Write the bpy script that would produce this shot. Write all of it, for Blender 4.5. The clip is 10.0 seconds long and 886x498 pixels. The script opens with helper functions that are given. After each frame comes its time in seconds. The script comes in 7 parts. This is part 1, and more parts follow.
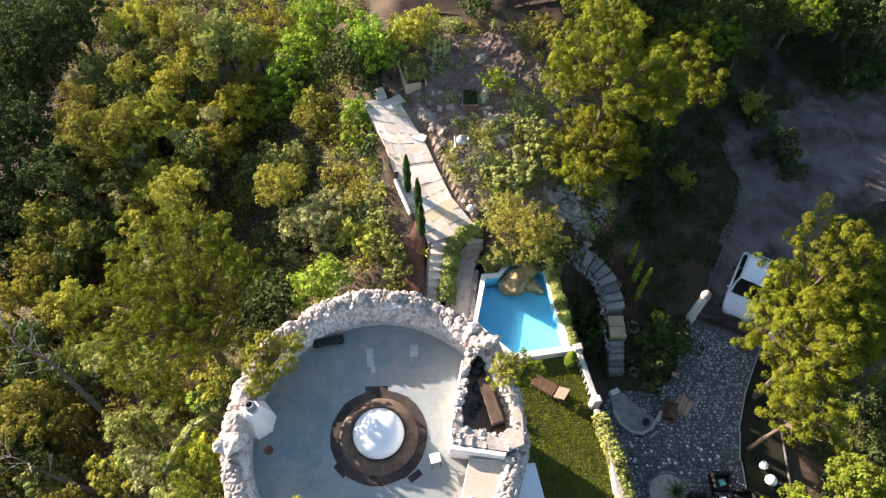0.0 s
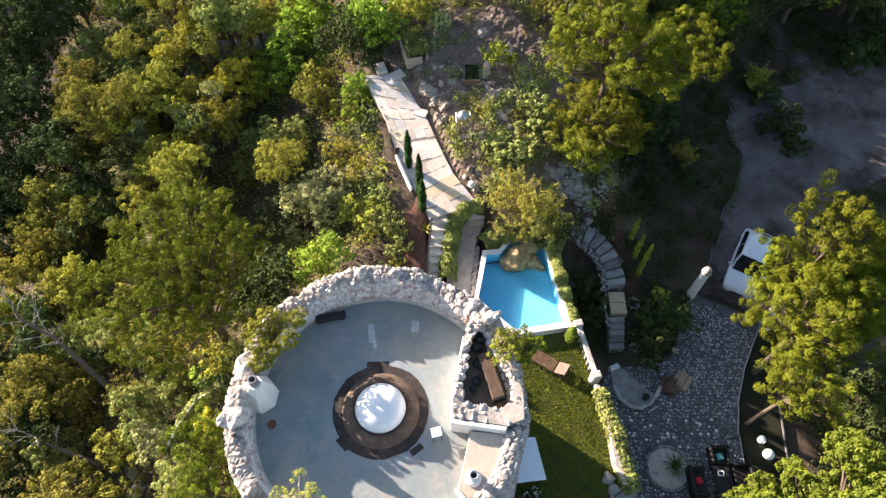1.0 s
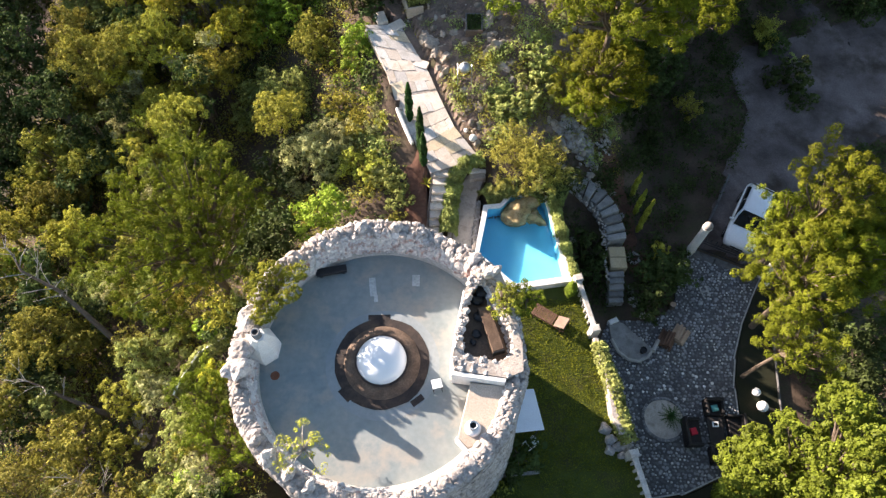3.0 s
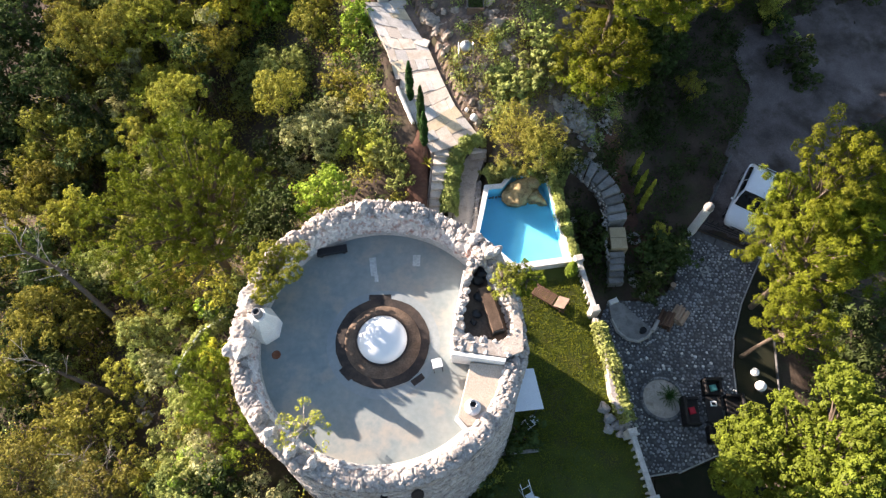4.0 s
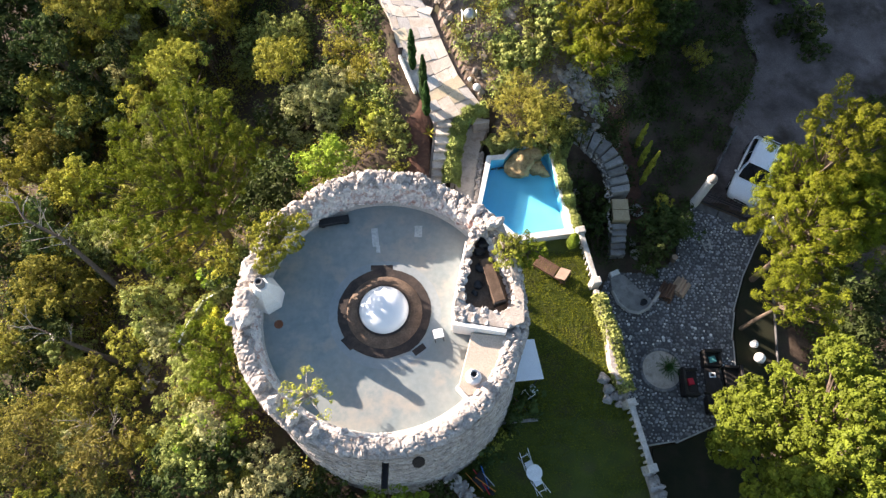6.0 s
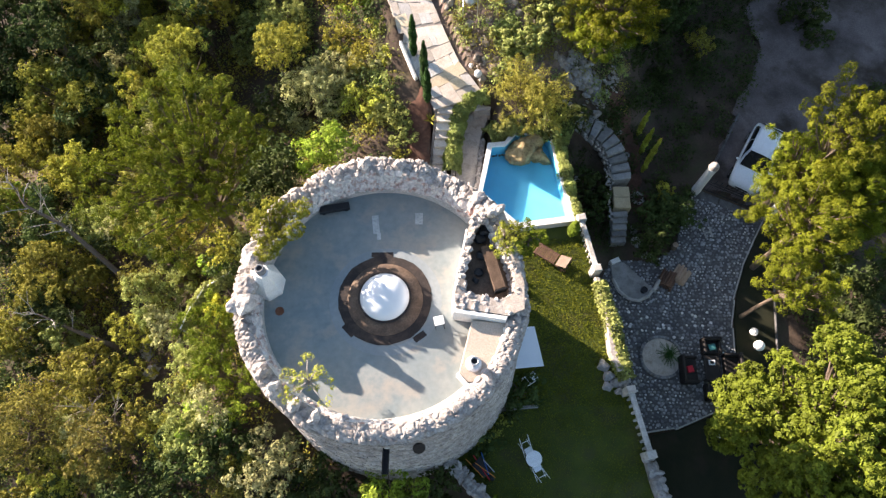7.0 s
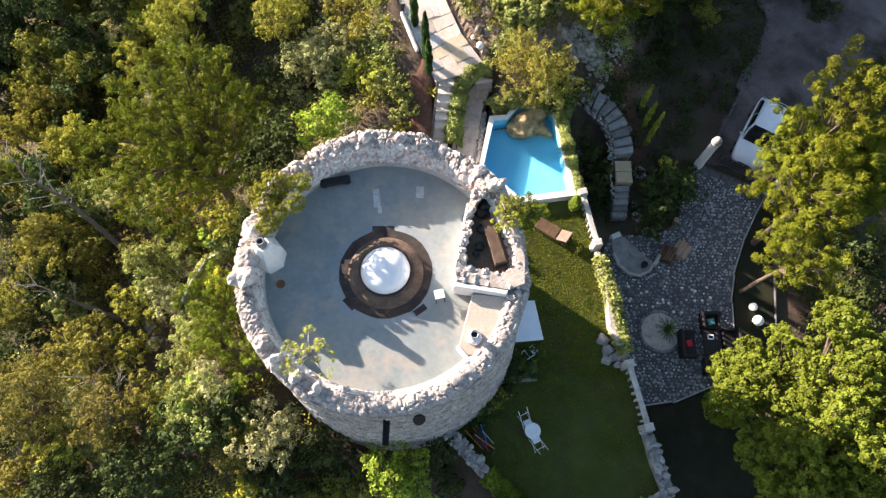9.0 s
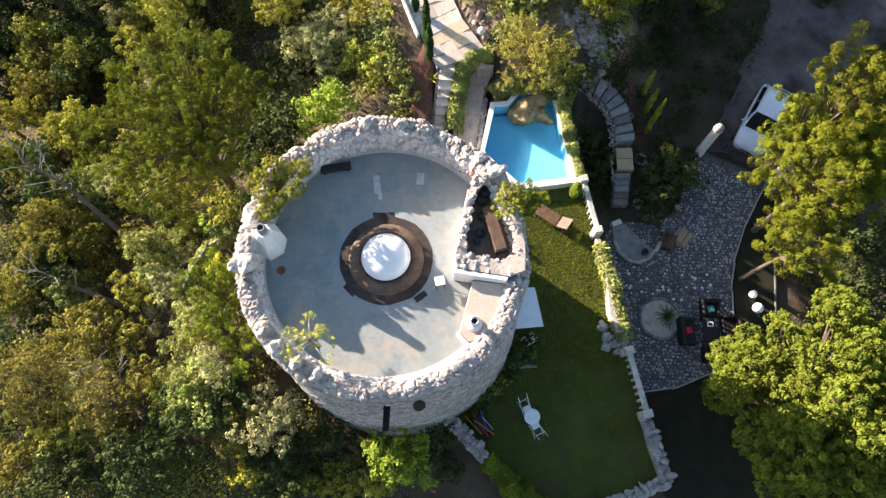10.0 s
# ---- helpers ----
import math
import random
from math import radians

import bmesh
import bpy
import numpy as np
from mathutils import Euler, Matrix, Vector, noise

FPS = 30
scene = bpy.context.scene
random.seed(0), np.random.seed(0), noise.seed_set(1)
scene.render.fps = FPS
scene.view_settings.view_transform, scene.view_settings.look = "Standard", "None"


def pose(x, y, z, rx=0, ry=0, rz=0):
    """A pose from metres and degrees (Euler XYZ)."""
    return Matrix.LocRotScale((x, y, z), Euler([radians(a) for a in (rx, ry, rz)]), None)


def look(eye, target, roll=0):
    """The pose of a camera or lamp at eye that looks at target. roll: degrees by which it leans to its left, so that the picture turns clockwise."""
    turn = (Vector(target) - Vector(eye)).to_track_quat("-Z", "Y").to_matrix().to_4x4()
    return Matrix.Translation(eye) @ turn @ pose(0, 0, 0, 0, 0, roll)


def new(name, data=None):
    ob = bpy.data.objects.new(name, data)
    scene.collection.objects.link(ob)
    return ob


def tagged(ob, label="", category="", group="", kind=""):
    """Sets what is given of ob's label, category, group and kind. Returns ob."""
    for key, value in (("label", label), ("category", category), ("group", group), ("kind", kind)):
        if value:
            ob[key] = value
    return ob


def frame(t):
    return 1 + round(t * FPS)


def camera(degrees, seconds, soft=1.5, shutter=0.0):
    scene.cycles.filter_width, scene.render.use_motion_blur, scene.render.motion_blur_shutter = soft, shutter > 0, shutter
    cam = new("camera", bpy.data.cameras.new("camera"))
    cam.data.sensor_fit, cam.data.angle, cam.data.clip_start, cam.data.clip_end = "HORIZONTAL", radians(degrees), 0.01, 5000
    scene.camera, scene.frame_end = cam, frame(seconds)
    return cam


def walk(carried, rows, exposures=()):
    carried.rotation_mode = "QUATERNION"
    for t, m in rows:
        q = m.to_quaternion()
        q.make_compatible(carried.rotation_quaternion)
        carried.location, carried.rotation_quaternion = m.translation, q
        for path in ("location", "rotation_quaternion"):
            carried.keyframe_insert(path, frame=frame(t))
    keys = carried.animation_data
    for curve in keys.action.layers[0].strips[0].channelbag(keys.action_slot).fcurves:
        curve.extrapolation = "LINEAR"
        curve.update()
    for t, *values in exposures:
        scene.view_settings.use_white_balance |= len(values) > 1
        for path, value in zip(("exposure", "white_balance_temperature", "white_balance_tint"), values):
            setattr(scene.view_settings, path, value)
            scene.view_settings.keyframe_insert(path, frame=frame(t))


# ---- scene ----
# The camera hovers and tilts slowly down.
cam = camera(68.5, 10.0, soft=1.35)
EYE = (0.0, 0.0, 28.5)
ROWS = [
    (0, 33.788, -0.432, 0.166),
    (0.5, 32.750, -0.371, 0.189),
    (1, 31.696, -0.362, 0.263),
    (1.5, 30.637, -0.344, 0.318),
    (2, 29.623, -0.367, 0.333),
    (2.5, 28.644, -0.376, 0.392),
    (4, 25.925, -0.394, 0.573),
    (4.5, 25.215, -0.397, 0.670),
    (5, 24.543, -0.407, 0.750),
    (5.5, 23.934, -0.392, 0.838),
    (7, 22.250, -0.370, 1.049),
    (7.5, 21.665, -0.371, 1.122),
    (8, 21.089, -0.402, 1.196),
    (8.5, 20.514, -0.411, 1.261),
    (9, 19.947, -0.403, 1.315),
    (9.5, 19.361, -0.403, 1.378),
    (10, 18.776, -0.415, 1.463),
]
walk(cam, [(t, pose(*EYE, rx, ry, rz)) for t, rx, ry, rz in ROWS])

# ---- light: low warm sun from the upper left, clear sky ----
SUN_HEIGHT, SUN_TURN = 17.0, -57.0
world = bpy.data.worlds.new("sky")
scene.world = world
world.use_nodes = True
sky = world.node_tree.nodes.new("ShaderNodeTexSky")
sky.sky_type, sky.sun_disc = "NISHITA", False
sky.sun_elevation, sky.sun_rotation = radians(SUN_HEIGHT), radians(SUN_TURN)
back = world.node_tree.nodes["Background"]
back.inputs["Strength"].default_value = 0.074
world.node_tree.links.new(sky.outputs[0], back.inputs[0])
sun = new("sun", bpy.data.lights.new("sun", "SUN"))
sun.data.energy, sun.data.angle, sun.data.color = 5.0, radians(0.5), (1.0, 0.82, 0.695)
ch, sh = math.cos(radians(SUN_HEIGHT)), math.sin(radians(SUN_HEIGHT))
az = radians(SUN_TURN)
sun.matrix_world = look((90 * math.sin(az) * ch, 90 * math.cos(az) * ch, 90 * sh), (0, 0, 0))
scene.view_settings.exposure = 2.08


# ---- materials ----
def material(name, c1, c2, size=1.0, rough=0.85, bump=0.3, fine=25.0, stain=None, stain_size=0.6, amount=0.5, metal=0.0, island=0.0, piece=0.0, grain=0.25):
    """Two colours mixed by broad noise, finer grain and relief, stains of their own; island and piece vary the tone from piece to piece."""
    m = bpy.data.materials.new(name)
    m.use_nodes = True
    nt = m.node_tree
    nd, ln = nt.nodes, nt.links
    bsdf = nd["Principled BSDF"]
    geo = nd.new("ShaderNodeNewGeometry")

    def noise_at(scale, detail=5.0):
        n = nd.new("ShaderNodeTexNoise")
        n.inputs["Scale"].default_value, n.inputs["Detail"].default_value, n.inputs["Roughness"].default_value = scale, detail, 0.6
        ln.new(geo.outputs["Position"], n.inputs["Vector"])
        return n.outputs["Fac"]

    def ramp(src, lo, hi):
        r = nd.new("ShaderNodeMapRange")
        r.inputs["From Min"].default_value, r.inputs["From Max"].default_value = lo, hi
        ln.new(src, r.inputs["Value"])
        return r.outputs["Result"]

    def mix(fac, a, b, mode="MIX"):
        x = nd.new("ShaderNodeMix")
        x.data_type, x.blend_type = "RGBA", mode
        for sock, val in ((x.inputs["Factor"], fac), (x.inputs["A"], a), (x.inputs["B"], b)):
            if hasattr(val, "is_linked"):
                ln.new(val, sock)
            else:
                sock.default_value = (*val, 1.0) if isinstance(val, tuple) else val
        return x.outputs["Result"]

    col = mix(ramp(noise_at(1.0 / size), 0.32, 0.68), c1, c2)
    speck = ramp(noise_at(fine, 3.0), 0.25, 0.75)
    g = nd.new("ShaderNodeMapRange")
    g.inputs["To Min"].default_value, g.inputs["To Max"].default_value = 1 - 1.1 * grain, 1 + 0.9 * grain
    ln.new(speck, g.inputs["Value"])
    col = mix(1.0, col, g.outputs["Result"], "MULTIPLY")
    for source, strength in (("island", island), ("piece", piece)):
        if strength:
            rnd = geo.outputs["Random Per Island"] if source == "island" else nd.new("ShaderNodeObjectInfo").outputs["Random"]
            r = nd.new("ShaderNodeMapRange")
            r.inputs["To Min"].default_value, r.inputs["To Max"].default_value = 1 - strength, 1 + strength
            ln.new(rnd, r.inputs["Value"])
            col = mix(1.0, col, r.outputs["Result"], "MULTIPLY")
    if stain:
        f = nd.new("ShaderNodeMath")
        f.operation = "MULTIPLY"
        f.inputs[1].default_value = amount
        ln.new(ramp(noise_at(1.0 / stain_size, 6.0), 0.5, 0.68), f.inputs[0])
        col = mix(f.outputs[0], col, stain)
    ln.new(col, bsdf.inputs["Base Color"])
    bsdf.inputs["Roughness"].default_value, bsdf.inputs["Metallic"].default_value = rough, metal
    bsdf.inputs["Specular IOR Level"].default_value = 0.3
    if bump:
        b = nd.new("ShaderNodeBump")
        b.inputs["Strength"].default_value, b.inputs["Distance"].default_value = bump, 0.03
        ln.new(noise_at(fine * 0.6, 6.0), b.inputs["Height"])
        ln.new(b.outputs["Normal"], bsdf.inputs["Normal"])
    return m


def leaf_material(name, dark, mid, light):
    """Leaves: tone from leaf to leaf and from clump to clump, with light shining through."""
    m = bpy.data.materials.new(name)
    m.use_nodes = True
    nd, ln = m.node_tree.nodes, m.node_tree.links
    nd.remove(nd["Principled BSDF"])
    geo = nd.new("ShaderNodeNewGeometry")
    n = nd.new("ShaderNodeTexNoise")
    n.inputs["Scale"].default_value, n.inputs["Detail"].default_value = 1.6, 5.0
    ln.new(geo.outputs["Position"], n.inputs["Vector"])
    add = nd.new("ShaderNodeMath")
    add.operation = "MULTIPLY_ADD"
    add.inputs[1].default_value = 0.34
    ln.new(geo.outputs["Random Per Island"], add.inputs[0])
    sub = nd.new("ShaderNodeMapRange")
    sub.inputs["From Min"].default_value, sub.inputs["From Max"].default_value = 0.3, 0.7
    sub.inputs["To Max"].default_value = 0.64
    ln.new(n.outputs["Fac"], sub.inputs["Value"])
    ln.new(sub.outputs["Result"], add.inputs[2])
    ramp = nd.new("ShaderNodeValToRGB")
    e = ramp.color_ramp.elements
    e[0].color, e[1].color = (*dark, 1), (*light, 1)
    e.new(0.5).color = (*mid, 1)
    ln.new(add.outputs[0], ramp.inputs["Fac"])
    dif, tra, glo = nd.new("ShaderNodeBsdfDiffuse"), nd.new("ShaderNodeBsdfTranslucent"), nd.new("ShaderNodeBsdfGlossy")
    glo.inputs["Roughness"].default_value = 0.55
    glo.inputs["Color"].default_value = (0.6, 0.6, 0.6, 1)
    own = nd.new("ShaderNodeHueSaturation")
    whole = nd.new("ShaderNodeObjectInfo")
    for sock, lo, hi in (("Hue", 0.487, 0.513), ("Value", 0.82, 1.18)):
        r = nd.new("ShaderNodeMapRange")
        r.inputs["To Min"].default_value, r.inputs["To Max"].default_value = lo, hi
        ln.new(whole.outputs["Random"], r.inputs["Value"])
        ln.new(r.outputs["Result"], own.inputs[sock])
    ln.new(ramp.outputs["Color"], own.inputs["Color"])
    for d in (dif, tra):
        ln.new(own.outputs["Color"], d.inputs["Color"])
    a, b = nd.new("ShaderNodeMixShader"), nd.new("ShaderNodeMixShader")
    a.inputs[0].default_value, b.inputs[0].default_value = 0.22, 0.01
    ln.new(dif.outputs[0], a.inputs[1]), ln.new(tra.outputs[0], a.inputs[2])
    ln.new(a.outputs[0], b.inputs[1]), ln.new(glo.outputs[0], b.inputs[2])
    ln.new(b.outputs[0], nd["Material Output"].inputs["Surface"])
    return m


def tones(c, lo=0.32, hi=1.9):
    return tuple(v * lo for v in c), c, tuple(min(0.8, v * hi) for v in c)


# "dark" is deepened to carry the shade of the woods in its colour
LEAF = {k: leaf_material("leaves_" + k, *tones(c)) for k, c in {
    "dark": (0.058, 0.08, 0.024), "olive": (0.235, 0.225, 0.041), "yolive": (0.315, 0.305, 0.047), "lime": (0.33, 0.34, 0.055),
    "bright": (0.215, 0.295, 0.035), "yellow": (0.36, 0.345, 0.04), "grey": (0.275, 0.31, 0.09), "pale": (0.34, 0.335, 0.15),
    "brown": (0.185, 0.17, 0.037), "pine": (0.125, 0.165, 0.013), "pine2": (0.128, 0.145, 0.010), "lush": (0.125, 0.16, 0.017),
    "gold": (0.28, 0.265, 0.05), "ivy": (0.265, 0.295, 0.09), "young": (0.34, 0.37, 0.05), "cypress": (0.035, 0.08, 0.02), "dry": (0.34, 0.28, 0.16), "juniper": (0.24, 0.26, 0.035)}.items()}

M = {
    "tan_soil": material("tan_soil", (0.10, 0.072, 0.06), (0.22, 0.163, 0.134), 0.9, 0.95, 0.9, 9.0, (0.10, 0.085, 0.05), 0.5, 0.6),
    "soil": material("soil", (0.055, 0.038, 0.028), (0.10, 0.073, 0.052), 1.6, 0.95, 0.8, 9.0, (0.05, 0.06, 0.02), 1.1, 0.6),
    "red_soil": material("red_soil", (0.075, 0.036, 0.025), (0.135, 0.068, 0.046), 0.6, 0.95, 0.9, 9.0, (0.07, 0.045, 0.03), 0.4, 0.6),
    "sand": material("sand_drive", (0.06, 0.047, 0.044), (0.17, 0.14, 0.135), 2.2, 0.95, 0.6, 14.0, (0.04, 0.03, 0.022), 1.9, 0.95),
    "grass": material("grass_ground", (0.045, 0.062, 0.011), (0.075, 0.092, 0.016), 0.7, 0.95, 0.6, 40.0, (0.06, 0.045, 0.03), 1.5, 0.6),
    "limestone": material("limestone", (0.31, 0.28, 0.262), (0.47, 0.435, 0.405), 0.3, 0.92, 0.9, 14.0, (0.15, 0.115, 0.095), 0.16, 0.75, island=0.2, piece=0.2),
    "mortar": material("mortar", (0.30, 0.265, 0.235), (0.42, 0.38, 0.34), 0.4, 0.95, 0.7, 20.0, (0.22, 0.17, 0.13), 0.3, 0.5),
    "warm_stone": material("warm_limestone", (0.48, 0.45, 0.43), (0.66, 0.625, 0.60), 0.2, 0.92, 0.9, 12.0, (0.27, 0.125, 0.095), 0.26, 0.95),
    "rock": material("grey_rock", (0.24, 0.225, 0.215), (0.40, 0.375, 0.35), 0.4, 0.92, 1.0, 9.0, (0.11, 0.10, 0.08), 0.2, 0.7, piece=0.2),
    "tan_rock": material("tan_rock", (0.22, 0.185, 0.155), (0.38, 0.33, 0.28), 0.4, 0.92, 1.0, 9.0, (0.12, 0.10, 0.075), 0.2, 0.75, island=0.3, piece=0.25),
    "gold_rock": material("sandstone_rock", (0.30, 0.22, 0.11), (0.42, 0.33, 0.18), 0.35, 0.9, 1.0, 8.0, (0.13, 0.09, 0.045), 0.22, 0.75),
    "concrete": material("roof_screed", (0.19, 0.228, 0.236), (0.262, 0.28, 0.268), 1.1, 0.62, 0.06, 5.0, (0.34, 0.30, 0.25), 0.8, 0.7, grain=0.1),
    "smooth_ring": material("darker_screed", (0.21, 0.245, 0.26), (0.26, 0.285, 0.29), 0.8, 0.65, 0.06, 6.0, grain=0.1),
    "pale_patch": material("pale_filler", (0.36, 0.39, 0.40), (0.50, 0.52, 0.52), 0.4, 0.8, 0.1, 12.0),
    "tar": material("bitumen_sheet", (0.022, 0.018, 0.017), (0.045, 0.034, 0.029), 0.5, 0.75, 0.3, 20.0, (0.10, 0.068, 0.048), 0.45, 0.65),
    "brown_felt": material("brown_felt", (0.09, 0.06, 0.042), (0.17, 0.12, 0.085), 0.4, 0.85, 0.3, 20.0, (0.05, 0.04, 0.035), 0.3, 0.6),
    "white_paint": material("white_plaster", (0.68, 0.67, 0.65), (0.75, 0.74, 0.72), 0.6, 0.8, 0.15, 25.0, (0.6, 0.56, 0.5), 0.5, 0.35),
    "old_plaster": material("weathered_plaster", (0.40, 0.385, 0.36), (0.52, 0.50, 0.47), 0.4, 0.88, 0.3, 22.0, (0.26, 0.24, 0.2), 0.3, 0.6),
    "beige": material("beige_screed", (0.44, 0.36, 0.29), (0.51, 0.43, 0.35), 0.9, 0.85, 0.15, 25.0, (0.45, 0.37, 0.3), 0.5, 0.4),
    "pool_blue": material("pool_paint", (0.12, 0.52, 0.74), (0.16, 0.58, 0.79), 1.6, 0.5, 0.02, 4.0, (0.16, 0.58, 0.79), 1.2, 0.3, grain=0.05),
    "slab": material("path_flags", (0.57, 0.50, 0.43), (0.70, 0.62, 0.54), 0.8, 0.85, 0.2, 25.0, (0.42, 0.33, 0.22), 0.5, 0.55, piece=0.22),
    "grey_slab": material("grey_flags", (0.51, 0.485, 0.46), (0.63, 0.60, 0.56), 0.7, 0.85, 0.2, 25.0, (0.3, 0.27, 0.22), 0.4, 0.4, piece=0.2),
    "ochre_slab": material("ochre_flags", (0.56, 0.46, 0.31), (0.66, 0.56, 0.41), 0.6, 0.85, 0.2, 25.0, (0.36, 0.3, 0.24), 0.4, 0.4, piece=0.2),
    "verge": material("shaded_verge_ground", (0.011, 0.014, 0.006), (0.02, 0.021, 0.009), 0.8, 0.95, 0.6, 35.0, (0.032, 0.024, 0.016), 0.9, 0.6),
    "step": material("grey_step", (0.48, 0.43, 0.375), (0.62, 0.56, 0.49), 0.5, 0.88, 0.3, 25.0, (0.18, 0.14, 0.11), 0.3, 0.5, piece=0.2),
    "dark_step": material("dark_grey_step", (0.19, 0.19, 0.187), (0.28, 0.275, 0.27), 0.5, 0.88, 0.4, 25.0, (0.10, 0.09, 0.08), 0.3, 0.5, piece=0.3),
    "yellow_step": material("ochre_slab", (0.40, 0.32, 0.20), (0.46, 0.38, 0.25), 0.5, 0.88, 0.3, 25.0),
    "paving": material("court_joint", (0.075, 0.076, 0.08), (0.115, 0.115, 0.118), 0.9, 0.95, 0.4, 30.0, (0.14, 0.135, 0.13), 0.5, 0.4),
    "cobble": material("grey_cobble", (0.13, 0.132, 0.14), (0.20, 0.20, 0.205), 0.5, 0.85, 0.2, 30.0, island=0.55, piece=0.5),
    "pebble": material("white_pebble", (0.60, 0.59, 0.57), (0.70, 0.69, 0.67), 0.3, 0.75, 0.15, 30.0, island=0.25, piece=0.25),
    "kerb": material("kerb_stone", (0.34, 0.33, 0.31), (0.42, 0.41, 0.39), 0.5, 0.9, 0.3, 25.0, (0.2, 0.2, 0.17), 0.4, 0.5),
    "dark_kerb": material("dark_kerb", (0.09, 0.088, 0.088), (0.15, 0.147, 0.145), 0.5, 0.9, 0.3, 20.0, (0.05, 0.045, 0.04), 0.3, 0.6),
    "cactus_skin": material("cactus_skin", (0.27, 0.33, 0.12), (0.42, 0.46, 0.19), 0.3, 0.6, 0.2, 18.0, (0.40, 0.36, 0.14), 0.2, 0.4),
    "bark": material("bark", (0.10, 0.075, 0.055), (0.16, 0.125, 0.095), 0.3, 0.95, 0.9, 14.0),
    "deadwood": material("dead_wood", (0.30, 0.27, 0.24), (0.42, 0.39, 0.36), 0.3, 0.9, 0.6, 14.0),
    "wood": material("brown_timber", (0.10, 0.055, 0.036), (0.15, 0.085, 0.055), 0.3, 0.6, 0.2, 22.0, piece=0.15),
    "headrest": material("weathered_timber", (0.15, 0.10, 0.075), (0.20, 0.14, 0.105), 0.3, 0.65, 0.2, 22.0),
    "pale_wood": material("pale_timber", (0.36, 0.25, 0.17), (0.44, 0.32, 0.23), 0.3, 0.6, 0.2, 22.0),
    "old_beam": material("old_beam", (0.075, 0.048, 0.032), (0.12, 0.08, 0.055), 0.3, 0.85, 0.5, 16.0),
    "black": material("black_plastic", (0.012, 0.012, 0.014), (0.022, 0.022, 0.024), 0.4, 0.5, 0.1, 20.0),
    "rattan": material("dark_rattan", (0.014, 0.012, 0.012), (0.024, 0.021, 0.02), 0.2, 0.7, 0.5, 60.0),
    "iron": material("dark_iron", (0.02, 0.02, 0.022), (0.035, 0.034, 0.034), 0.3, 0.5, 0.1, 40.0, metal=0.6),
    "steel": material("galvanised", (0.40, 0.42, 0.44), (0.5, 0.52, 0.54), 0.3, 0.4, 0.1, 40.0, metal=0.8),
    "canvas": material("white_canvas", (0.70, 0.73, 0.78), (0.76, 0.79, 0.83), 0.5, 0.8, 0.1, 60.0),
    "white_metal": material("white_metal", (0.74, 0.75, 0.76), (0.8, 0.81, 0.82), 0.3, 0.4, 0.05, 40.0),
    "acrylic": material("acrylic", (0.70, 0.72, 0.74), (0.75, 0.77, 0.79), 1.5, 0.25, 0.0, 3.0, grain=0.02),
    "rust": material("rusty_drain", (0.16, 0.06, 0.03), (0.22, 0.10, 0.06), 0.2, 0.9, 0.3, 30.0),
    "clay": material("orange_earth", (0.27, 0.18, 0.11), (0.36, 0.25, 0.16), 0.5, 0.95, 0.6, 12.0),
    "car_paint": material("white_car_paint", (0.76, 0.79, 0.83), (0.78, 0.81, 0.85), 1.0, 0.25, 0.0, 30.0),
    "tyre": material("tyre_rubber", (0.015, 0.015, 0.015), (0.025, 0.025, 0.025), 0.2, 0.85, 0.2, 50.0),
    "dark_glass": material("car_glass", (0.012, 0.014, 0.018), (0.016, 0.018, 0.022), 0.6, 0.08, 0.0, 10.0),
    "lamp_white": material("opal_globe", (0.8, 0.8, 0.79), (0.83, 0.83, 0.82), 0.4, 0.35, 0.0, 20.0),
    "red": material("red_cloth", (0.45, 0.02, 0.04), (0.5, 0.03, 0.05), 0.2, 0.8, 0.2, 40.0),
    "teal": material("teal_cloth", (0.10, 0.33, 0.31), (0.13, 0.37, 0.35), 0.2, 0.8, 0.2, 40.0),
    "orange": material("orange_plastic", (0.55, 0.2, 0.03), (0.6, 0.24, 0.05), 0.2, 0.5, 0.0, 40.0),
    "blue": material("blue_plastic", (0.03, 0.12, 0.4), (0.04, 0.15, 0.45), 0.2, 0.5, 0.0, 40.0),
}
M["acrylic"].node_tree.nodes["Principled BSDF"].inputs["Coat Weight"].default_value = 0.4
M["car_paint"].node_tree.nodes["Principled BSDF"].inputs["Coat Weight"].default_value = 0.6
for k in ("dark_glass", "car_paint", "acrylic"):
    M[k].node_tree.nodes["Principled BSDF"].inputs["Specular IOR Level"].default_value = 0.5


def water_material():
    m = bpy.data.materials.new("pool_water")
    m.use_nodes = True
    nd, ln = m.node_tree.nodes, m.node_tree.links
    b = nd["Principled BSDF"]
    b.inputs["Base Color"].default_value = (0.85, 0.96, 1.0, 1)
    b.inputs["Roughness"].default_value, b.inputs["IOR"].default_value, b.inputs["Transmission Weight"].default_value = 0.02, 1.33, 1.0
    geo, n, bump = nd.new("ShaderNodeNewGeometry"), nd.new("ShaderNodeTexNoise"), nd.new("ShaderNodeBump")
    n.inputs["Scale"].default_value, n.inputs["Detail"].default_value = 2.2, 2.0
    ln.new(geo.outputs["Position"], n.inputs["Vector"])
    bump.inputs["Strength"].default_value, bump.inputs["Distance"].default_value = 0.004, 0.03
    ln.new(n.outputs["Fac"], bump.inputs["Height"]), ln.new(bump.outputs["Normal"], b.inputs["Normal"])
    return m


M["water"] = water_material()


# ---- building helpers ----
SUN_WAY = np.array((math.sin(az) * ch, math.cos(az) * ch, sh))  # leaves turn a little to the sun

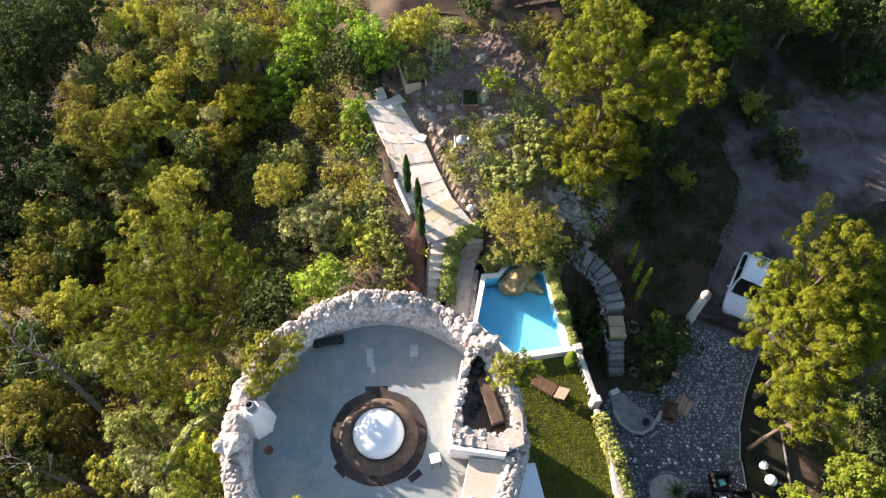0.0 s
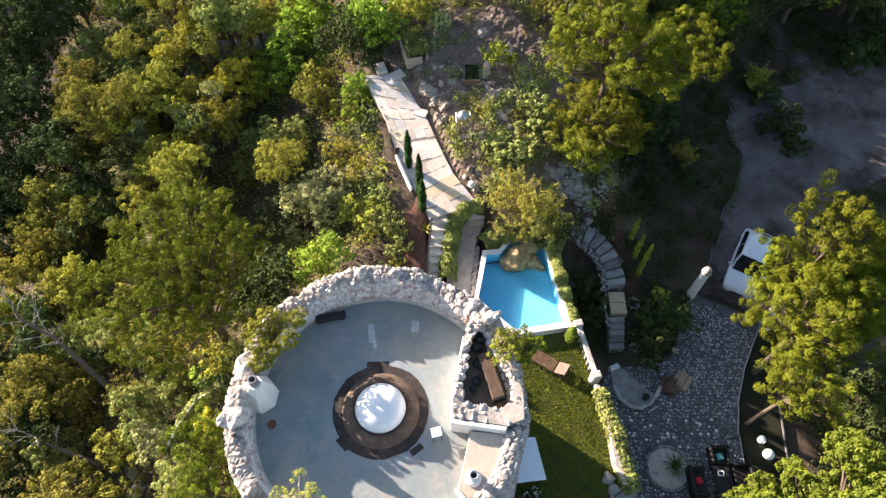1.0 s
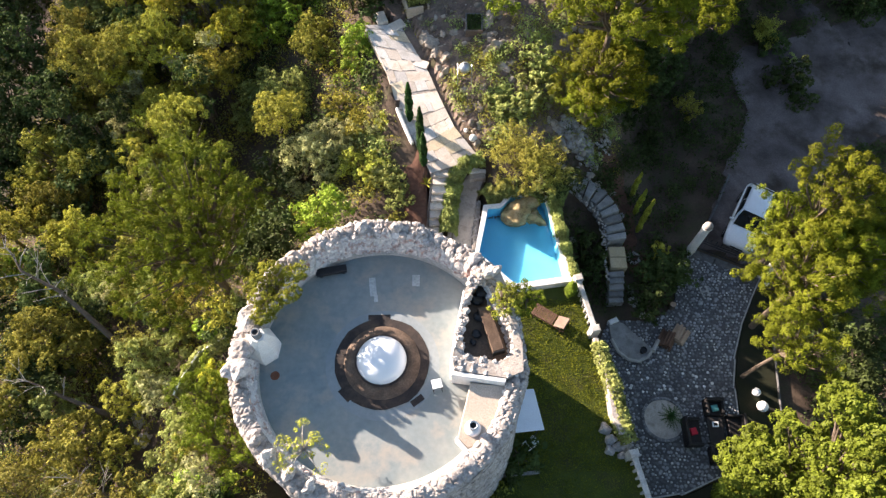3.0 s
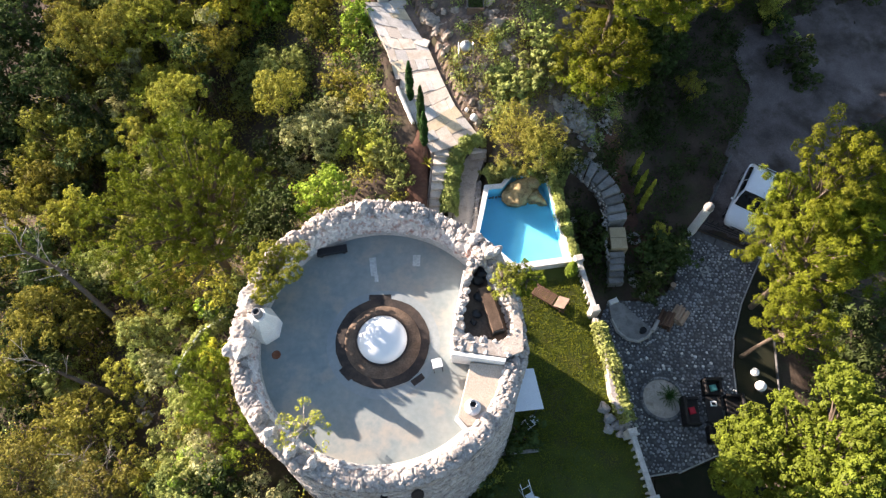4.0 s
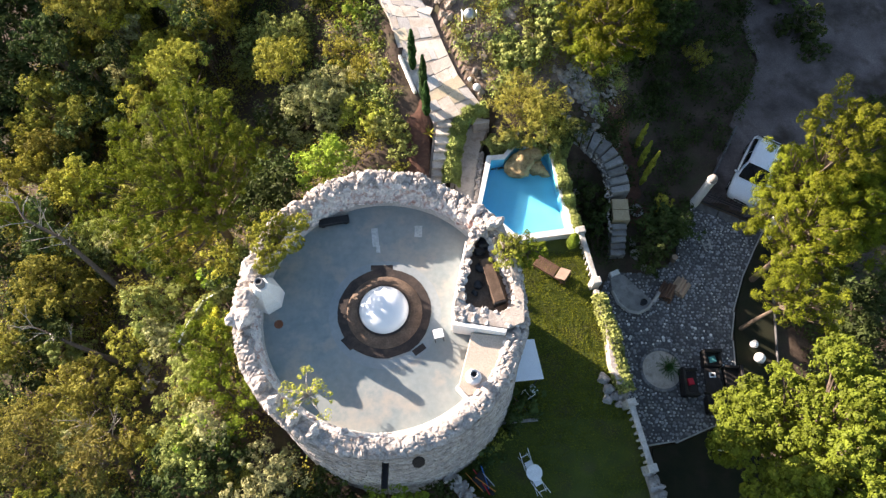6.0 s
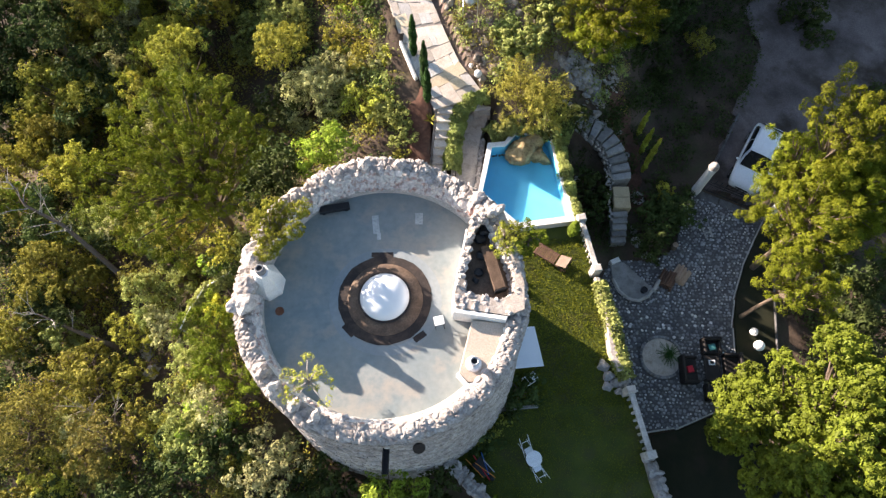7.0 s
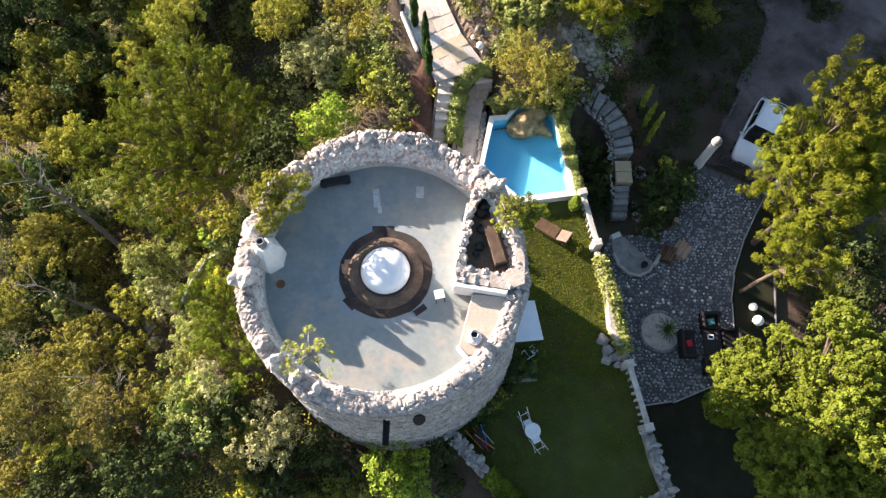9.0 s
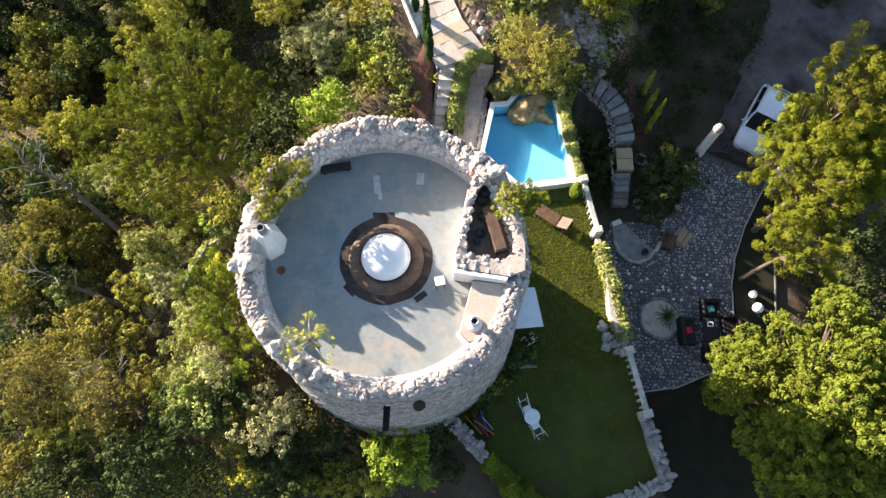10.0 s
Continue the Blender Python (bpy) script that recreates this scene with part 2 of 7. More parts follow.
def icosphere(sub):
    bm = bmesh.new()
    bmesh.ops.create_icosphere(bm, subdivisions=sub, radius=1.0)
    vs, fs = [v.co.copy() for v in bm.verts], [[v.index for v in f.verts] for f in bm.faces]
    bm.free()
    return vs, fs


ICO = {s: icosphere(s) for s in (1, 2, 3)}


class G:
    """Gathers vertices and faces of one mesh."""

    def __init__(self):
        self.v, self.f = [], []

    def add(self, vs, fs):
        n = len(self.v)
        self.v += [tuple(p) for p in vs]
        self.f += [[n + i for i in f] for f in fs]
        return self

    def rings(self, rings, close=True, cap0=True, cap1=True):
        n, m = len(rings[0]), len(rings)
        fs = []
        for k in range(m - 1):
            for i in range(n if close else n - 1):
                j = (i + 1) % n
                fs.append([k * n + i, k * n + j, (k + 1) * n + j, (k + 1) * n + i])
        if cap0:
            fs.append(list(range(n))[::-1])
        if cap1:
            fs.append([(m - 1) * n + i for i in range(n)])
        return self.add([p for r in rings for p in r], fs)

    def prism(self, poly, z0, z1, bev=0.02, tops=None):
        """An upright prism over a polygon, its top edge chamfered; tops may give each corner its own height."""
        area = sum(a[0] * b[1] - b[0] * a[1] for a, b in zip(poly, poly[1:] + poly[:1]))
        poly = poly if area > 0 else poly[::-1]
        tops = tops if tops is None or area > 0 else tops[::-1]
        tops = tops or [z1] * len(poly)
        n = len(poly)
        inner = []
        for i in range(n):
            p, a, b = Vector(poly[i]), Vector(poly[i - 1]), Vector(poly[(i + 1) % n])
            d1, d2 = (p - a).normalized(), (b - p).normalized()
            n1, n2 = Vector((-d1.y, d1.x)), Vector((-d2.y, d2.x))
            k = (n1 + n2)
            inner.append(p + k * (bev / max(0.3, k.dot(n1))))
        return self.rings([[(x, y, z0) for x, y in poly], [(x, y, z - bev) for (x, y), z in zip(poly, tops)],
                           [(p.x, p.y, z) for p, z in zip(inner, tops)]])

    def box(self, x, y, z0, sx, sy, sz, rot=0.0, bev=0.015):
        c, s = math.cos(radians(rot)), math.sin(radians(rot))
        pts = [(x + a * sx / 2 * c - b * sy / 2 * s, y + a * sx / 2 * s + b * sy / 2 * c) for a, b in ((-1, -1), (1, -1), (1, 1), (-1, 1))]
        return self.prism(pts, z0, z0 + sz, min(bev, sx * 0.3, sy * 0.3, sz * 0.3))

    def lathe(self, prof, x=0.0, y=0.0, n=24, cap=True):
        rs = [[(x + r * math.cos(2 * math.pi * i / n), y + r * math.sin(2 * math.pi * i / n), z) for i in range(n)] for r, z in prof]
        return self.rings(rs, True, cap, cap)

    def tube(self, pts, radii, n=7):
        pts = [Vector(p) for p in pts]
        rs = []
        for i, p in enumerate(pts):
            d = (pts[min(i + 1, len(pts) - 1)] - pts[max(i - 1, 0)]).normalized()
            u = d.cross(Vector((0.31, 0.17, 0.93) if abs(d.z) < 0.9 else (1, 0.2, 0))).normalized()
            w = d.cross(u)
            rs.append([p + (u * math.cos(2 * math.pi * k / n) + w * math.sin(2 * math.pi * k / n)) * radii[i] for k in range(n)])
        return self.rings(rs)

    def bar(self, a, b, r, n=6):
        return self.tube([a, b], [r, r], n)

    def rock(self, x, y, z, sx, sy, sz, seed=0, sub=2, rough=0.35, rot=0.0):
        vs, fs = ICO[sub]
        c, s = math.cos(rot), math.sin(rot)
        off = Vector((seed * 3.7, seed * 1.3, seed * 7.1))
        out = []
        cut = random.Random(int(seed * 977))
        planes = [(Vector((cut.gauss(0, 1), cut.gauss(0, 1), cut.gauss(0, 1))).normalized(), cut.uniform(0.6, 0.92)) for _ in range(5 + 4 * sub)]
        for v in vs:
            k = min([1.12] + [d / v.dot(p) for p, d in planes if v.dot(p) > 0.3])
            v = v * k
            k = 1 + rough * 0.55 * noise.noise(v * 1.3 + off) + rough * 0.3 * noise.noise(v * 3.1 + off) + rough * 0.3 * noise.noise(v * 7.7 + off)
            px, py, pz = v.x * k * sx, v.y * k * sy, v.z * k * sz
            out.append((x + px * c - py * s, y + px * s + py * c, z + pz))
        return self.add(out, fs)

    def mesh(self, name, smooth=False):
        me = bpy.data.meshes.new(name)
        me.from_pydata(self.v, [], self.f)
        if smooth:
            me.polygons.foreach_set("use_smooth", [True] * len(me.polygons))
        me.update()
        return me


def part(name, g, mat, parent=None, label="", smooth=False):
    me = g if isinstance(g, bpy.types.Mesh) else g.mesh(name, smooth)
    if not me.materials:
        me.materials.append(M[mat] if isinstance(mat, str) else mat)
    ob = new(name, me)
    if parent is not None:
        ob.parent = parent
        ob.matrix_parent_inverse = parent.matrix_basis.inverted()
    if label:
        ob["label"] = label
    return ob


def thing(name, x, y, z, label, category, group="", kind="", rz=0.0):
    ob = new(name)
    ob.empty_display_size = 0.2
    ob.matrix_basis = pose(x, y, z, 0, 0, rz)
    return tagged(ob, label, category, group, kind)


def local(name, g, mat, parent, label="", smooth=False):
    """A part whose mesh is given in its thing's own axes."""
    ob = part(name, g, mat, None, label, smooth)
    ob.parent = parent
    return ob


def quads(name, verts):
    """A mesh of separate faces from an array of (faces, corners, 3)."""
    n, per = verts.shape[:2]
    me = bpy.data.meshes.new(name)
    me.vertices.add(n * per)
    me.vertices.foreach_set("co", np.ascontiguousarray(verts, dtype=np.float32).ravel())
    me.loops.add(n * per)
    me.loops.foreach_set("vertex_index", np.arange(n * per, dtype=np.int32))
    me.polygons.add(n)
    me.polygons.foreach_set("loop_start", np.arange(0, n * per, per, dtype=np.int32))
    me.update(calc_edges=True)
    return me


def unit(a):
    return a / np.maximum(np.linalg.norm(a, axis=-1, keepdims=True), 1e-9)


def leaf_faces(rng, c, out, size, slim=0.6, loose=0.7):
    n = len(c)
    out = unit(out + loose * rng.normal(size=(n, 3)) + 0.45 * SUN_WAY)
    a = unit(np.cross(out, rng.normal(size=(n, 3))))
    b = np.cross(out, a)
    s = size * rng.uniform(0.65, 1.35, (n, 1))
    return np.stack([c - a * s * 0.4 + b * s * slim / 2, c - a * s * 0.4 - b * s * slim / 2, c + a * s * 0.6], 1)


def tufts(rng, c, r, gap):
    """Places of the twig ends: about one to each gap on the outside of the clumps, with the ways out."""
    area = 4 * math.pi * (r ** 2).sum()
    p, d = crown_points(rng, c, r, int(min(30000, 60 + 2.2 * area / gap ** 2)))
    _, pick = np.unique(np.floor(p / gap + rng.random(3)).astype(int), axis=0, return_index=True)
    return p[pick] + rng.normal(scale=gap * 0.16, size=(len(pick), 3)), d[pick]


def tuft_faces(rng, p, d, gap, size, slim, per, loose=1.0, spray=0.0, tight=1.0):
    """Leaves or needles gathered in a small rounded bunch at each twig end, with air between the bunches."""
    n = len(p)
    rad = gap * rng.uniform(0.34, 0.66, (n, 1, 1))
    k = unit(d[:, None] * 0.7 + np.array([0, 0, 0.4]) + loose * rng.normal(size=(n, per, 3)))
    q = p[:, None] + k * rad * rng.uniform(0.7, 1.1, (n, per, 1)) * np.array([1, 1, 0.85])
    q = p[:, None] + (q - p[:, None]) * tight
    if spray:
        way = unit(d + np.array([0, 0, 0.35]) + 0.3 * rng.normal(size=(n, 3)))
        q = q + way[:, None] * gap * spray * rng.uniform(-0.5, 1.0, (n, per, 1))
    return leaf_faces(rng, q.reshape(-1, 3), k.reshape(-1, 3), size, slim, 0.42)


def clumps(rng, radius, tall, count, size):
    """Centres and radii of the clumps that make up a crown round the origin: they sit on a few uneven lobes, never on one ball."""
    lobes = 4 + int(rng.integers(3))
    turn = rng.uniform(0, 6.28)
    heads = [(0.0, 0.0, 0.18)] + [(0.5 * math.cos(turn + 6.28 * k / lobes) * rng.uniform(0.7, 1.25), 0.5 * math.sin(turn + 6.28 * k / lobes) * rng.uniform(0.7, 1.25), rng.uniform(-0.5, 0.25)) for k in range(lobes)]
    widths = [0.62] + list(rng.uniform(0.36, 0.62, lobes))
    share = np.array(widths) ** 2
    pick = rng.choice(len(heads), size=count, p=share / share.sum())
    d = unit(rng.normal(size=(count, 3)) + [0, 0, 0.45])
    c = np.array(heads)[pick] + d * np.array(widths)[pick, None] * rng.uniform(0.6, 1.16, (count, 1))
    r = radius * size * rng.uniform(0.35, 1.25, count)
    return c * [radius, radius, radius * tall], r


def crown_points(rng, c, r, count):
    """Points on the outside of the clumps, and the ways out of them."""
    pick = rng.choice(len(r), size=count * 2, p=r ** 2 / (r ** 2).sum())
    d = unit(rng.normal(size=(count * 2, 3)) + [0, 0, 0.35])
    p = c[pick] + d * r[pick, None] * rng.uniform(0.5, 1.16, (count * 2, 1))
    near = np.linalg.norm(p[:, None] - c[None], axis=2) / r[None]
    near[np.arange(len(p)), pick] = 9
    keep = near.min(1) > 0.72
    return p[keep][:count], d[keep][:count]


KINDS = {  # leaf size, slimness, leaves in a bunch, clump size, tallness, room for a bunch
    "dark": (0.17, 0.7, 18, 0.24, 0.85, 0.44), "olive": (0.105, 0.6, 26, 0.21, 0.8, 0.295), "yolive": (0.105, 0.6, 26, 0.20, 0.8, 0.295), "lime": (0.11, 0.4, 32, 0.25, 0.75, 0.32),
    "bright": (0.16, 0.55, 24, 0.22, 0.85, 0.40), "yellow": (0.13, 0.6, 26, 0.22, 0.8, 0.36), "grey": (0.105, 0.6, 26, 0.21, 0.8, 0.295), "pale": (0.11, 0.5, 30, 0.22, 0.75, 0.32),
    "brown": (0.11, 0.45, 22, 0.19, 0.75, 0.34), "gold": (0.19, 0.16, 30, 0.2, 0.95, 0.34), "lush": (0.13, 0.7, 34, 0.17, 0.95, 0.36), "pine": (0.13, 0.22, 64, 0.16, 0.8, 0.43),
    "pine2": (0.165, 0.2, 78, 0.14, 0.8, 0.46), "ivy": (0.13, 0.75, 26, 0.24, 0.4, 0.34)}
TREE = {"ivy": "green ivy mound creeping over the rocks",
    "dark": "dark green broadleaf tree with woodland shade in its leaf colour", "olive": "olive green oak crown on the wooded slope", "yolive": "yellowish green young tree on the wooded slope",
    "lime": "feathery light green shrub on the slope", "bright": "fresh bright green broadleaf tree", "yellow": "small tree turned autumn yellow",
    "grey": "grey-green leafy shrub tree on the slope", "pale": "pale brownish shrub with faded flower heads", "brown": "thin brownish olive tree with bare twigs",
    "gold": "golden ochre bush over the pool rock", "lush": "large sunlit light green maple with dense crown", "pine": "dark green pine with tufted crown",
    "pine2": "tall sunlit pine with tufted yellow-green crown"}


def tree(kind, x, y, z, rise, radius, seed):
    """A tree or shrub: trunk with limbs, and a crown of leaves or needle tufts round a centre at height rise."""
    rng = np.random.default_rng(seed)
    size, slim, per, lump, tall, gap = KINDS[kind]
    bush = rise < 2.3 and radius < 1.5
    t = thing("shrub" if bush else "tree", x, y, z, TREE[kind], "shrub" if bush else "tree")
    count = int(min(90, 20 + radius * 14)) if kind not in ("pine", "pine2", "lush") else int((30 if kind != "lush" else 50) + radius * (44 if kind in ("pine", "pine2") else 30))
    c, r = clumps(rng, radius, tall, count, lump if radius < 2.4 else lump * 0.82)
    trunk = G()
    lean = rng.normal(scale=0.12 * radius, size=2)
    r0 = max(0.05, 0.045 * radius * (1.6 if not bush else 0.9))
    top = rise + radius * tall * 0.35
    pts = [(lean[0] * u * u, lean[1] * u * u, -0.4 + (top + 0.4) * u) for u in (0, 0.3, 0.6, 0.85, 1)]
    trunk.tube(pts, [r0, r0 * 0.8, r0 * 0.6, r0 * 0.4, r0 * 0.15], 8)
    for i in range(0, count, 2 if radius > 1.6 else 3):
        u = rng.uniform(0.35, 0.8) if kind != "pine2" else rng.uniform(0.62, 0.9)
        a = Vector((lean[0] * u * u, lean[1] * u * u, -0.4 + (top + 0.4) * u))
        b = Vector((c[i][0], c[i][1], rise + c[i][2]))
        m = a.lerp(b, 0.55) + Vector((0, 0, -0.08 * radius))
        trunk.tube([a, m, b], [r0 * 0.38, r0 * 0.24, r0 * 0.06], 5)
    local("trunk", trunk, "bark", t)
    p, d = tufts(rng, c, r, gap)
    faces = tuft_faces(rng, p + [0, 0, rise], d, gap, size, slim, per, 0.8 if kind in ("pine", "pine2") else 1.0, {"gold": 1.5, "pine": 0.45}.get(kind, 0.0), {"gold": 0.6, "pine": 0.62, "pine2": 0.94}.get(kind, 1.0))
    local("crown", quads("crown", faces), LEAF[kind], t)
    return t


def leafy(name, rng, pts, width, height, dense, size, kind, parent=None):
    """Leaves heaped along a line: hedges and ivy."""
    pts = [Vector(p) for p in pts]
    cs, ds = [], []
    for a, b in zip(pts, pts[1:]):
        n = max(4, int((b - a).length * dense))
        side = Vector((-(b - a).y, (b - a).x, 0)).normalized()
        for _ in range(n):
            q = a.lerp(b, rng.random())
            ang = rng.uniform(-0.15, math.pi + 0.15)
            bulge = 1 + 0.45 * noise.noise(q * 1.7) + 0.2 * noise.noise(q * 5.0)
            k = rng.uniform(0.75, 1.1) * bulge
            o = side * (math.cos(ang) * width * k) + Vector((0, 0, math.sin(ang) * height * k))
            cs.append(tuple(q + o))
            ds.append(tuple(o.normalized()))
    me = quads(name, leaf_faces(rng, np.array(cs), np.array(ds), size, 0.75))
    return part(name, me, LEAF[kind], parent)


def along(pts, step):
    """Points and headings at even steps along a polyline."""
    out, carry = [], 0.0
    for a, b in zip(pts, pts[1:]):
        a, b = Vector(a), Vector(b)
        n, s = (b - a).length, carry
        while s < n:
            out.append((a.lerp(b, s / n), (b - a).normalized()))
            s += step
        carry = s - n
    return out


def inside(poly, x, y):
    hit = False
    for (x1, y1), (x2, y2) in zip(poly, poly[1:] + poly[:1]):
        if (y1 > y) != (y2 > y) and x < (x2 - x1) * (y - y1) / (y2 - y1) + x1:
            hit = not hit
    return hit


# ---- ground ----
def sstep(a, b, v):
    u = min(1.0, max(0.0, (v - a) / (b - a)))
    return u * u * (3 - 2 * u)
def path_z(y):
    return 1.2 + 0.185 * (y - 18.68)


def ground_height(x, y):
    south = 3.0 - y
    a = -0.5 + 0.2 * min(max(0.0, y - 12.0), 40.0)
    ridge = 9.0 - 6.2 * sstep(11.0, 19.0, y)
    a -= (0.42 + 0.2 * sstep(16.0, 20.0, y)) * min(max(0.0, -ridge - x), 8.0) + 0.24 * min(max(0.0, -ridge - 8.0 - x), 25.0)
    a -= 0.30 * min(max(0.0, south), 30.0)
    a += 0.35 * sstep(17.3, 19.4, y) * (1 - sstep(3.4, 6.4, x)) * sstep(-3.5, -0.5, x + 0.3 * max(0.0, y - 18.0))
    a += 0.6 * math.exp(-((x - 4.0) ** 2 + (y - 25.0) ** 2) / 14.0)
    b = -2.65 + 0.06 * min(max(0.0, y - 20.0), 60.0)
    k = sstep(12.0, 21.0, y)
    w = sstep(1.5 + 4.0 * k + 1.6 * sstep(20.0, 23.0, y), 6.0 + 6.5 * k, x)
    # unseen hill added towards the sun, to shade the far western woods
    shade_hill = 29.5 * math.exp(-((x + 87.0) ** 2 + (y - 71.0) ** 2) / 900.0)
    z = a * (1 - w) + b * w + shade_hill
    if 1.3 < x < 6.4 and 11.6 < y < 18.1:
        z = min(z, -0.9)
    if -0.7 < x < 2.4 and 13.0 < y < 19.1:
        z = min(z, -0.85)
    if 18.2 < y < 29.6 and abs(x - 0.78 + 0.44 * (y - 18.68)) < 1.35:
        z = min(z, path_z(y) - 0.4)
    return z


TOWER = Vector((-2.25, 7.55))
LAWN = [(2.6, 12.7), (3.3, 12.6), (6.28, 13.05), (6.5, 13.05), (7.0, 10.5), (7.45, 8.4), (7.5, 6.85), (8.15, 5.0), (8.8, 2.5), (9.35, 1.4), (9.45, -0.1), (7.6, -0.95),
        (4.4, -1.6), (1.7, 0.8), (0.0, 2.45), (-1.5, 5.0), (-1.0, 11.0)]
COURT = [(13.2, 16.15), (16.8, 14.7), (16.2, 13.7), (15.35, 12.2), (14.7, 10.65), (14.33, 9.2), (14.2, 7.45), (13.75, 6.2), (12.85, 4.7), (11.2, 4.0), (9.7, 3.75), (8.4, 4.6),
         (7.8, 6.8), (7.7, 8.4), (7.7, 10.6), (8.6, 12.3), (10.6, 12.2), (12.0, 13.0), (12.4, 14.6)]
DRIVE_L = [(13.9, 16.6), (15.2, 19.0), (16.6, 22.0), (18.4, 25.2), (18.0, 28.0), (18.6, 30.5), (22.5, 31.5), (28.0, 33.5), (36.0, 36.5), (60.0, 44.0)]
DRIVE_R = [(17.4, 15.2), (18.3, 16.6), (19.2, 18.0), (20.6, 19.8), (22.0, 21.5), (24.0, 22.8), (26.0, 24.0), (31.0, 26.0), (36.0, 28.0), (60.0, 36.0)]
DRIVE = DRIVE_L + DRIVE_R[::-1]


def rough_ground(x, y):
    """The ground with its lumps, as it is built."""
    rough = 0.0 if inside(COURT, x, y) or x > 7 and y < 14 else (0.04 if inside(DRIVE, x, y) else 0.22)
    return ground_height(x, y) + rough * (noise.noise(Vector((x * 0.5, y * 0.5, 0))) + 0.5 * noise.noise(Vector((x * 1.4, y * 1.4, 3))))


def build_ground():
    xs = np.concatenate([np.linspace(-900, -60, 12), np.arange(-50, -28, 2.0), np.arange(-28, 34, 0.45), np.arange(34, 62, 2.0), np.linspace(70, 900, 12)])
    ys = np.concatenate([np.linspace(-700, -30, 10), np.arange(-24, -8, 2.0), np.arange(-8, 46, 0.45), np.arange(46, 84, 2.0), np.linspace(92, 1000, 14)])
    vs, fs = [], []
    for y in ys:
        for x in xs:
            vs.append((x, y, rough_ground(x, y)))
    w = len(xs)
    for j in range(len(ys) - 1):
        for i in range(w - 1):
            fs.append([j * w + i, j * w + i + 1, (j + 1) * w + i + 1, (j + 1) * w + i])
    tagged(part("ground", G().add(vs, fs), "soil", None, smooth=True), "dark brown hillside soil with leaf litter", "ground", kind="structure")
    # the sandy drive follows the ground 5 cm above it
    g, n = G(), 90
    for k in range(n + 1):
        u = k / n * (len(DRIVE_L) - 1)
        i = min(int(u), len(DRIVE_L) - 2)
        a = Vector(DRIVE_L[i]).lerp(Vector(DRIVE_L[i + 1]), u - i)
        b = Vector(DRIVE_R[i]).lerp(Vector(DRIVE_R[i + 1]), u - i)
        for j in range(13):
            p = a.lerp(b, j / 12) + Vector((1, 0.4)) * (0.5 * noise.noise(Vector((a.x * 0.7, a.y * 0.7, j))) + 0.35 * noise.noise(Vector((a.x * 2.3, a.y * 2.3, j))))
            g.v.append((p.x, p.y, ground_height(p.x, p.y) + 0.1 + 0.04 * noise.noise(Vector((p.x * 0.6, p.y * 0.6, 5)))))
    g.f = [[k * 13 + j, k * 13 + j + 1, k * 13 + j + 14, k * 13 + j + 13] for k in range(n) for j in range(12)]
    tagged(part("road", g, "sand"), "pale sandy unpaved drive in the shade", "drive", kind="structure")
    # a worn footpath climbs from it between the pines
    g, way = G(), along([(27.8, 31.3, 0), (25.7, 30.7, 0), (24.4, 32.2, 0), (23.5, 34.4, 0), (22.4, 37.6, 0), (22.0, 41.0, 0)], 0.3)
    for p, d in way:
        half = 0.85 + 0.5 * noise.noise(Vector((p.x * 0.8, p.y * 0.8, 3)))
        for j in range(7):
            u = (j / 3 - 1) * half * (1 + 0.3 * noise.noise(Vector((p.x * 1.9, p.y * 1.9, j * 3))))
            x, y = p.x - d.y * u, p.y + d.x * u
            g.v.append((x, y, rough_ground(x, y) + 0.12 - 0.14 * (j / 3 - 1) ** 4))
    g.f = [[k * 7 + j, k * 7 + j + 1, k * 7 + j + 8, k * 7 + j + 7] for k in range(len(way) - 1) for j in range(6)]
    tagged(part("footpath", g, "sand", smooth=True), "worn pale sandy footpath climbing from the drive", "path", kind="structure")


build_ground()



def bare_earth(cx, cy, rx, ry, label, seed):
    """A patch of dug red earth lying on the ground, thinning out at its uneven edge."""
    g, n, m = G(), 40, 8
    for k in range(m + 1):
        for i in range(n):
            a = 2 * math.pi * i / n
            e = 1 + 0.3 * noise.noise(Vector((math.cos(a) * 1.5, math.sin(a) * 1.5, seed))) + 0.12 * noise.noise(Vector((math.cos(a) * 5, math.sin(a) * 5, seed)))
            x, y = cx + rx * e * k / m * math.cos(a), cy + ry * e * k / m * math.sin(a)
            g.v.append((x, y, rough_ground(x, y) + 0.14 * (1 - (k / m) ** 3) - 0.03 + 0.05 * noise.noise(Vector((x * 3, y * 3, seed)))))
    g.f = [[k * n + i, k * n + (i + 1) % n, (k + 1) * n + (i + 1) % n, (k + 1) * n + i] for k in range(m) for i in range(n)]
    tagged(part("garden_bed", g, "red_soil", smooth=True), label, "earth", kind="structure")


bare_earth(-1.3, 17.7, 0.75, 2.1, "dug reddish earth beside the straight stairs", 3)
bare_earth(10.0, 17.6, 0.75, 2.3, "dug reddish earth beside the curved steps", 8)
bare_earth(10.6, 15.6, 0.9, 0.8, "dug reddish earth round the stone ring", 5)

# lawn terrace
lawn = tagged(part("lawn", G().prism(LAWN, -3.2, 0.0, 0.03), "grass"), "short green lawn terrace beside the tower, partly in shade", "lawn", kind="structure")
rng = np.random.default_rng(5)
pts = np.stack([rng.uniform(-1, 9.5, 100000), rng.uniform(-1.6, 12.3, 100000)], 1)
keep = np.array([inside(LAWN, x, y) and math.hypot(x - TOWER.x, y - TOWER.y) > 5.6 and (y > 4.5 or rng.random() < 0.55 + 0.9 * noise.noise(Vector((x * 0.6, y * 0.6, 3))) + 0.12 * (y - 2.5)) for x, y in pts])
pts = pts[keep]
n = len(pts)
c = np.column_stack([pts, np.zeros(n)])
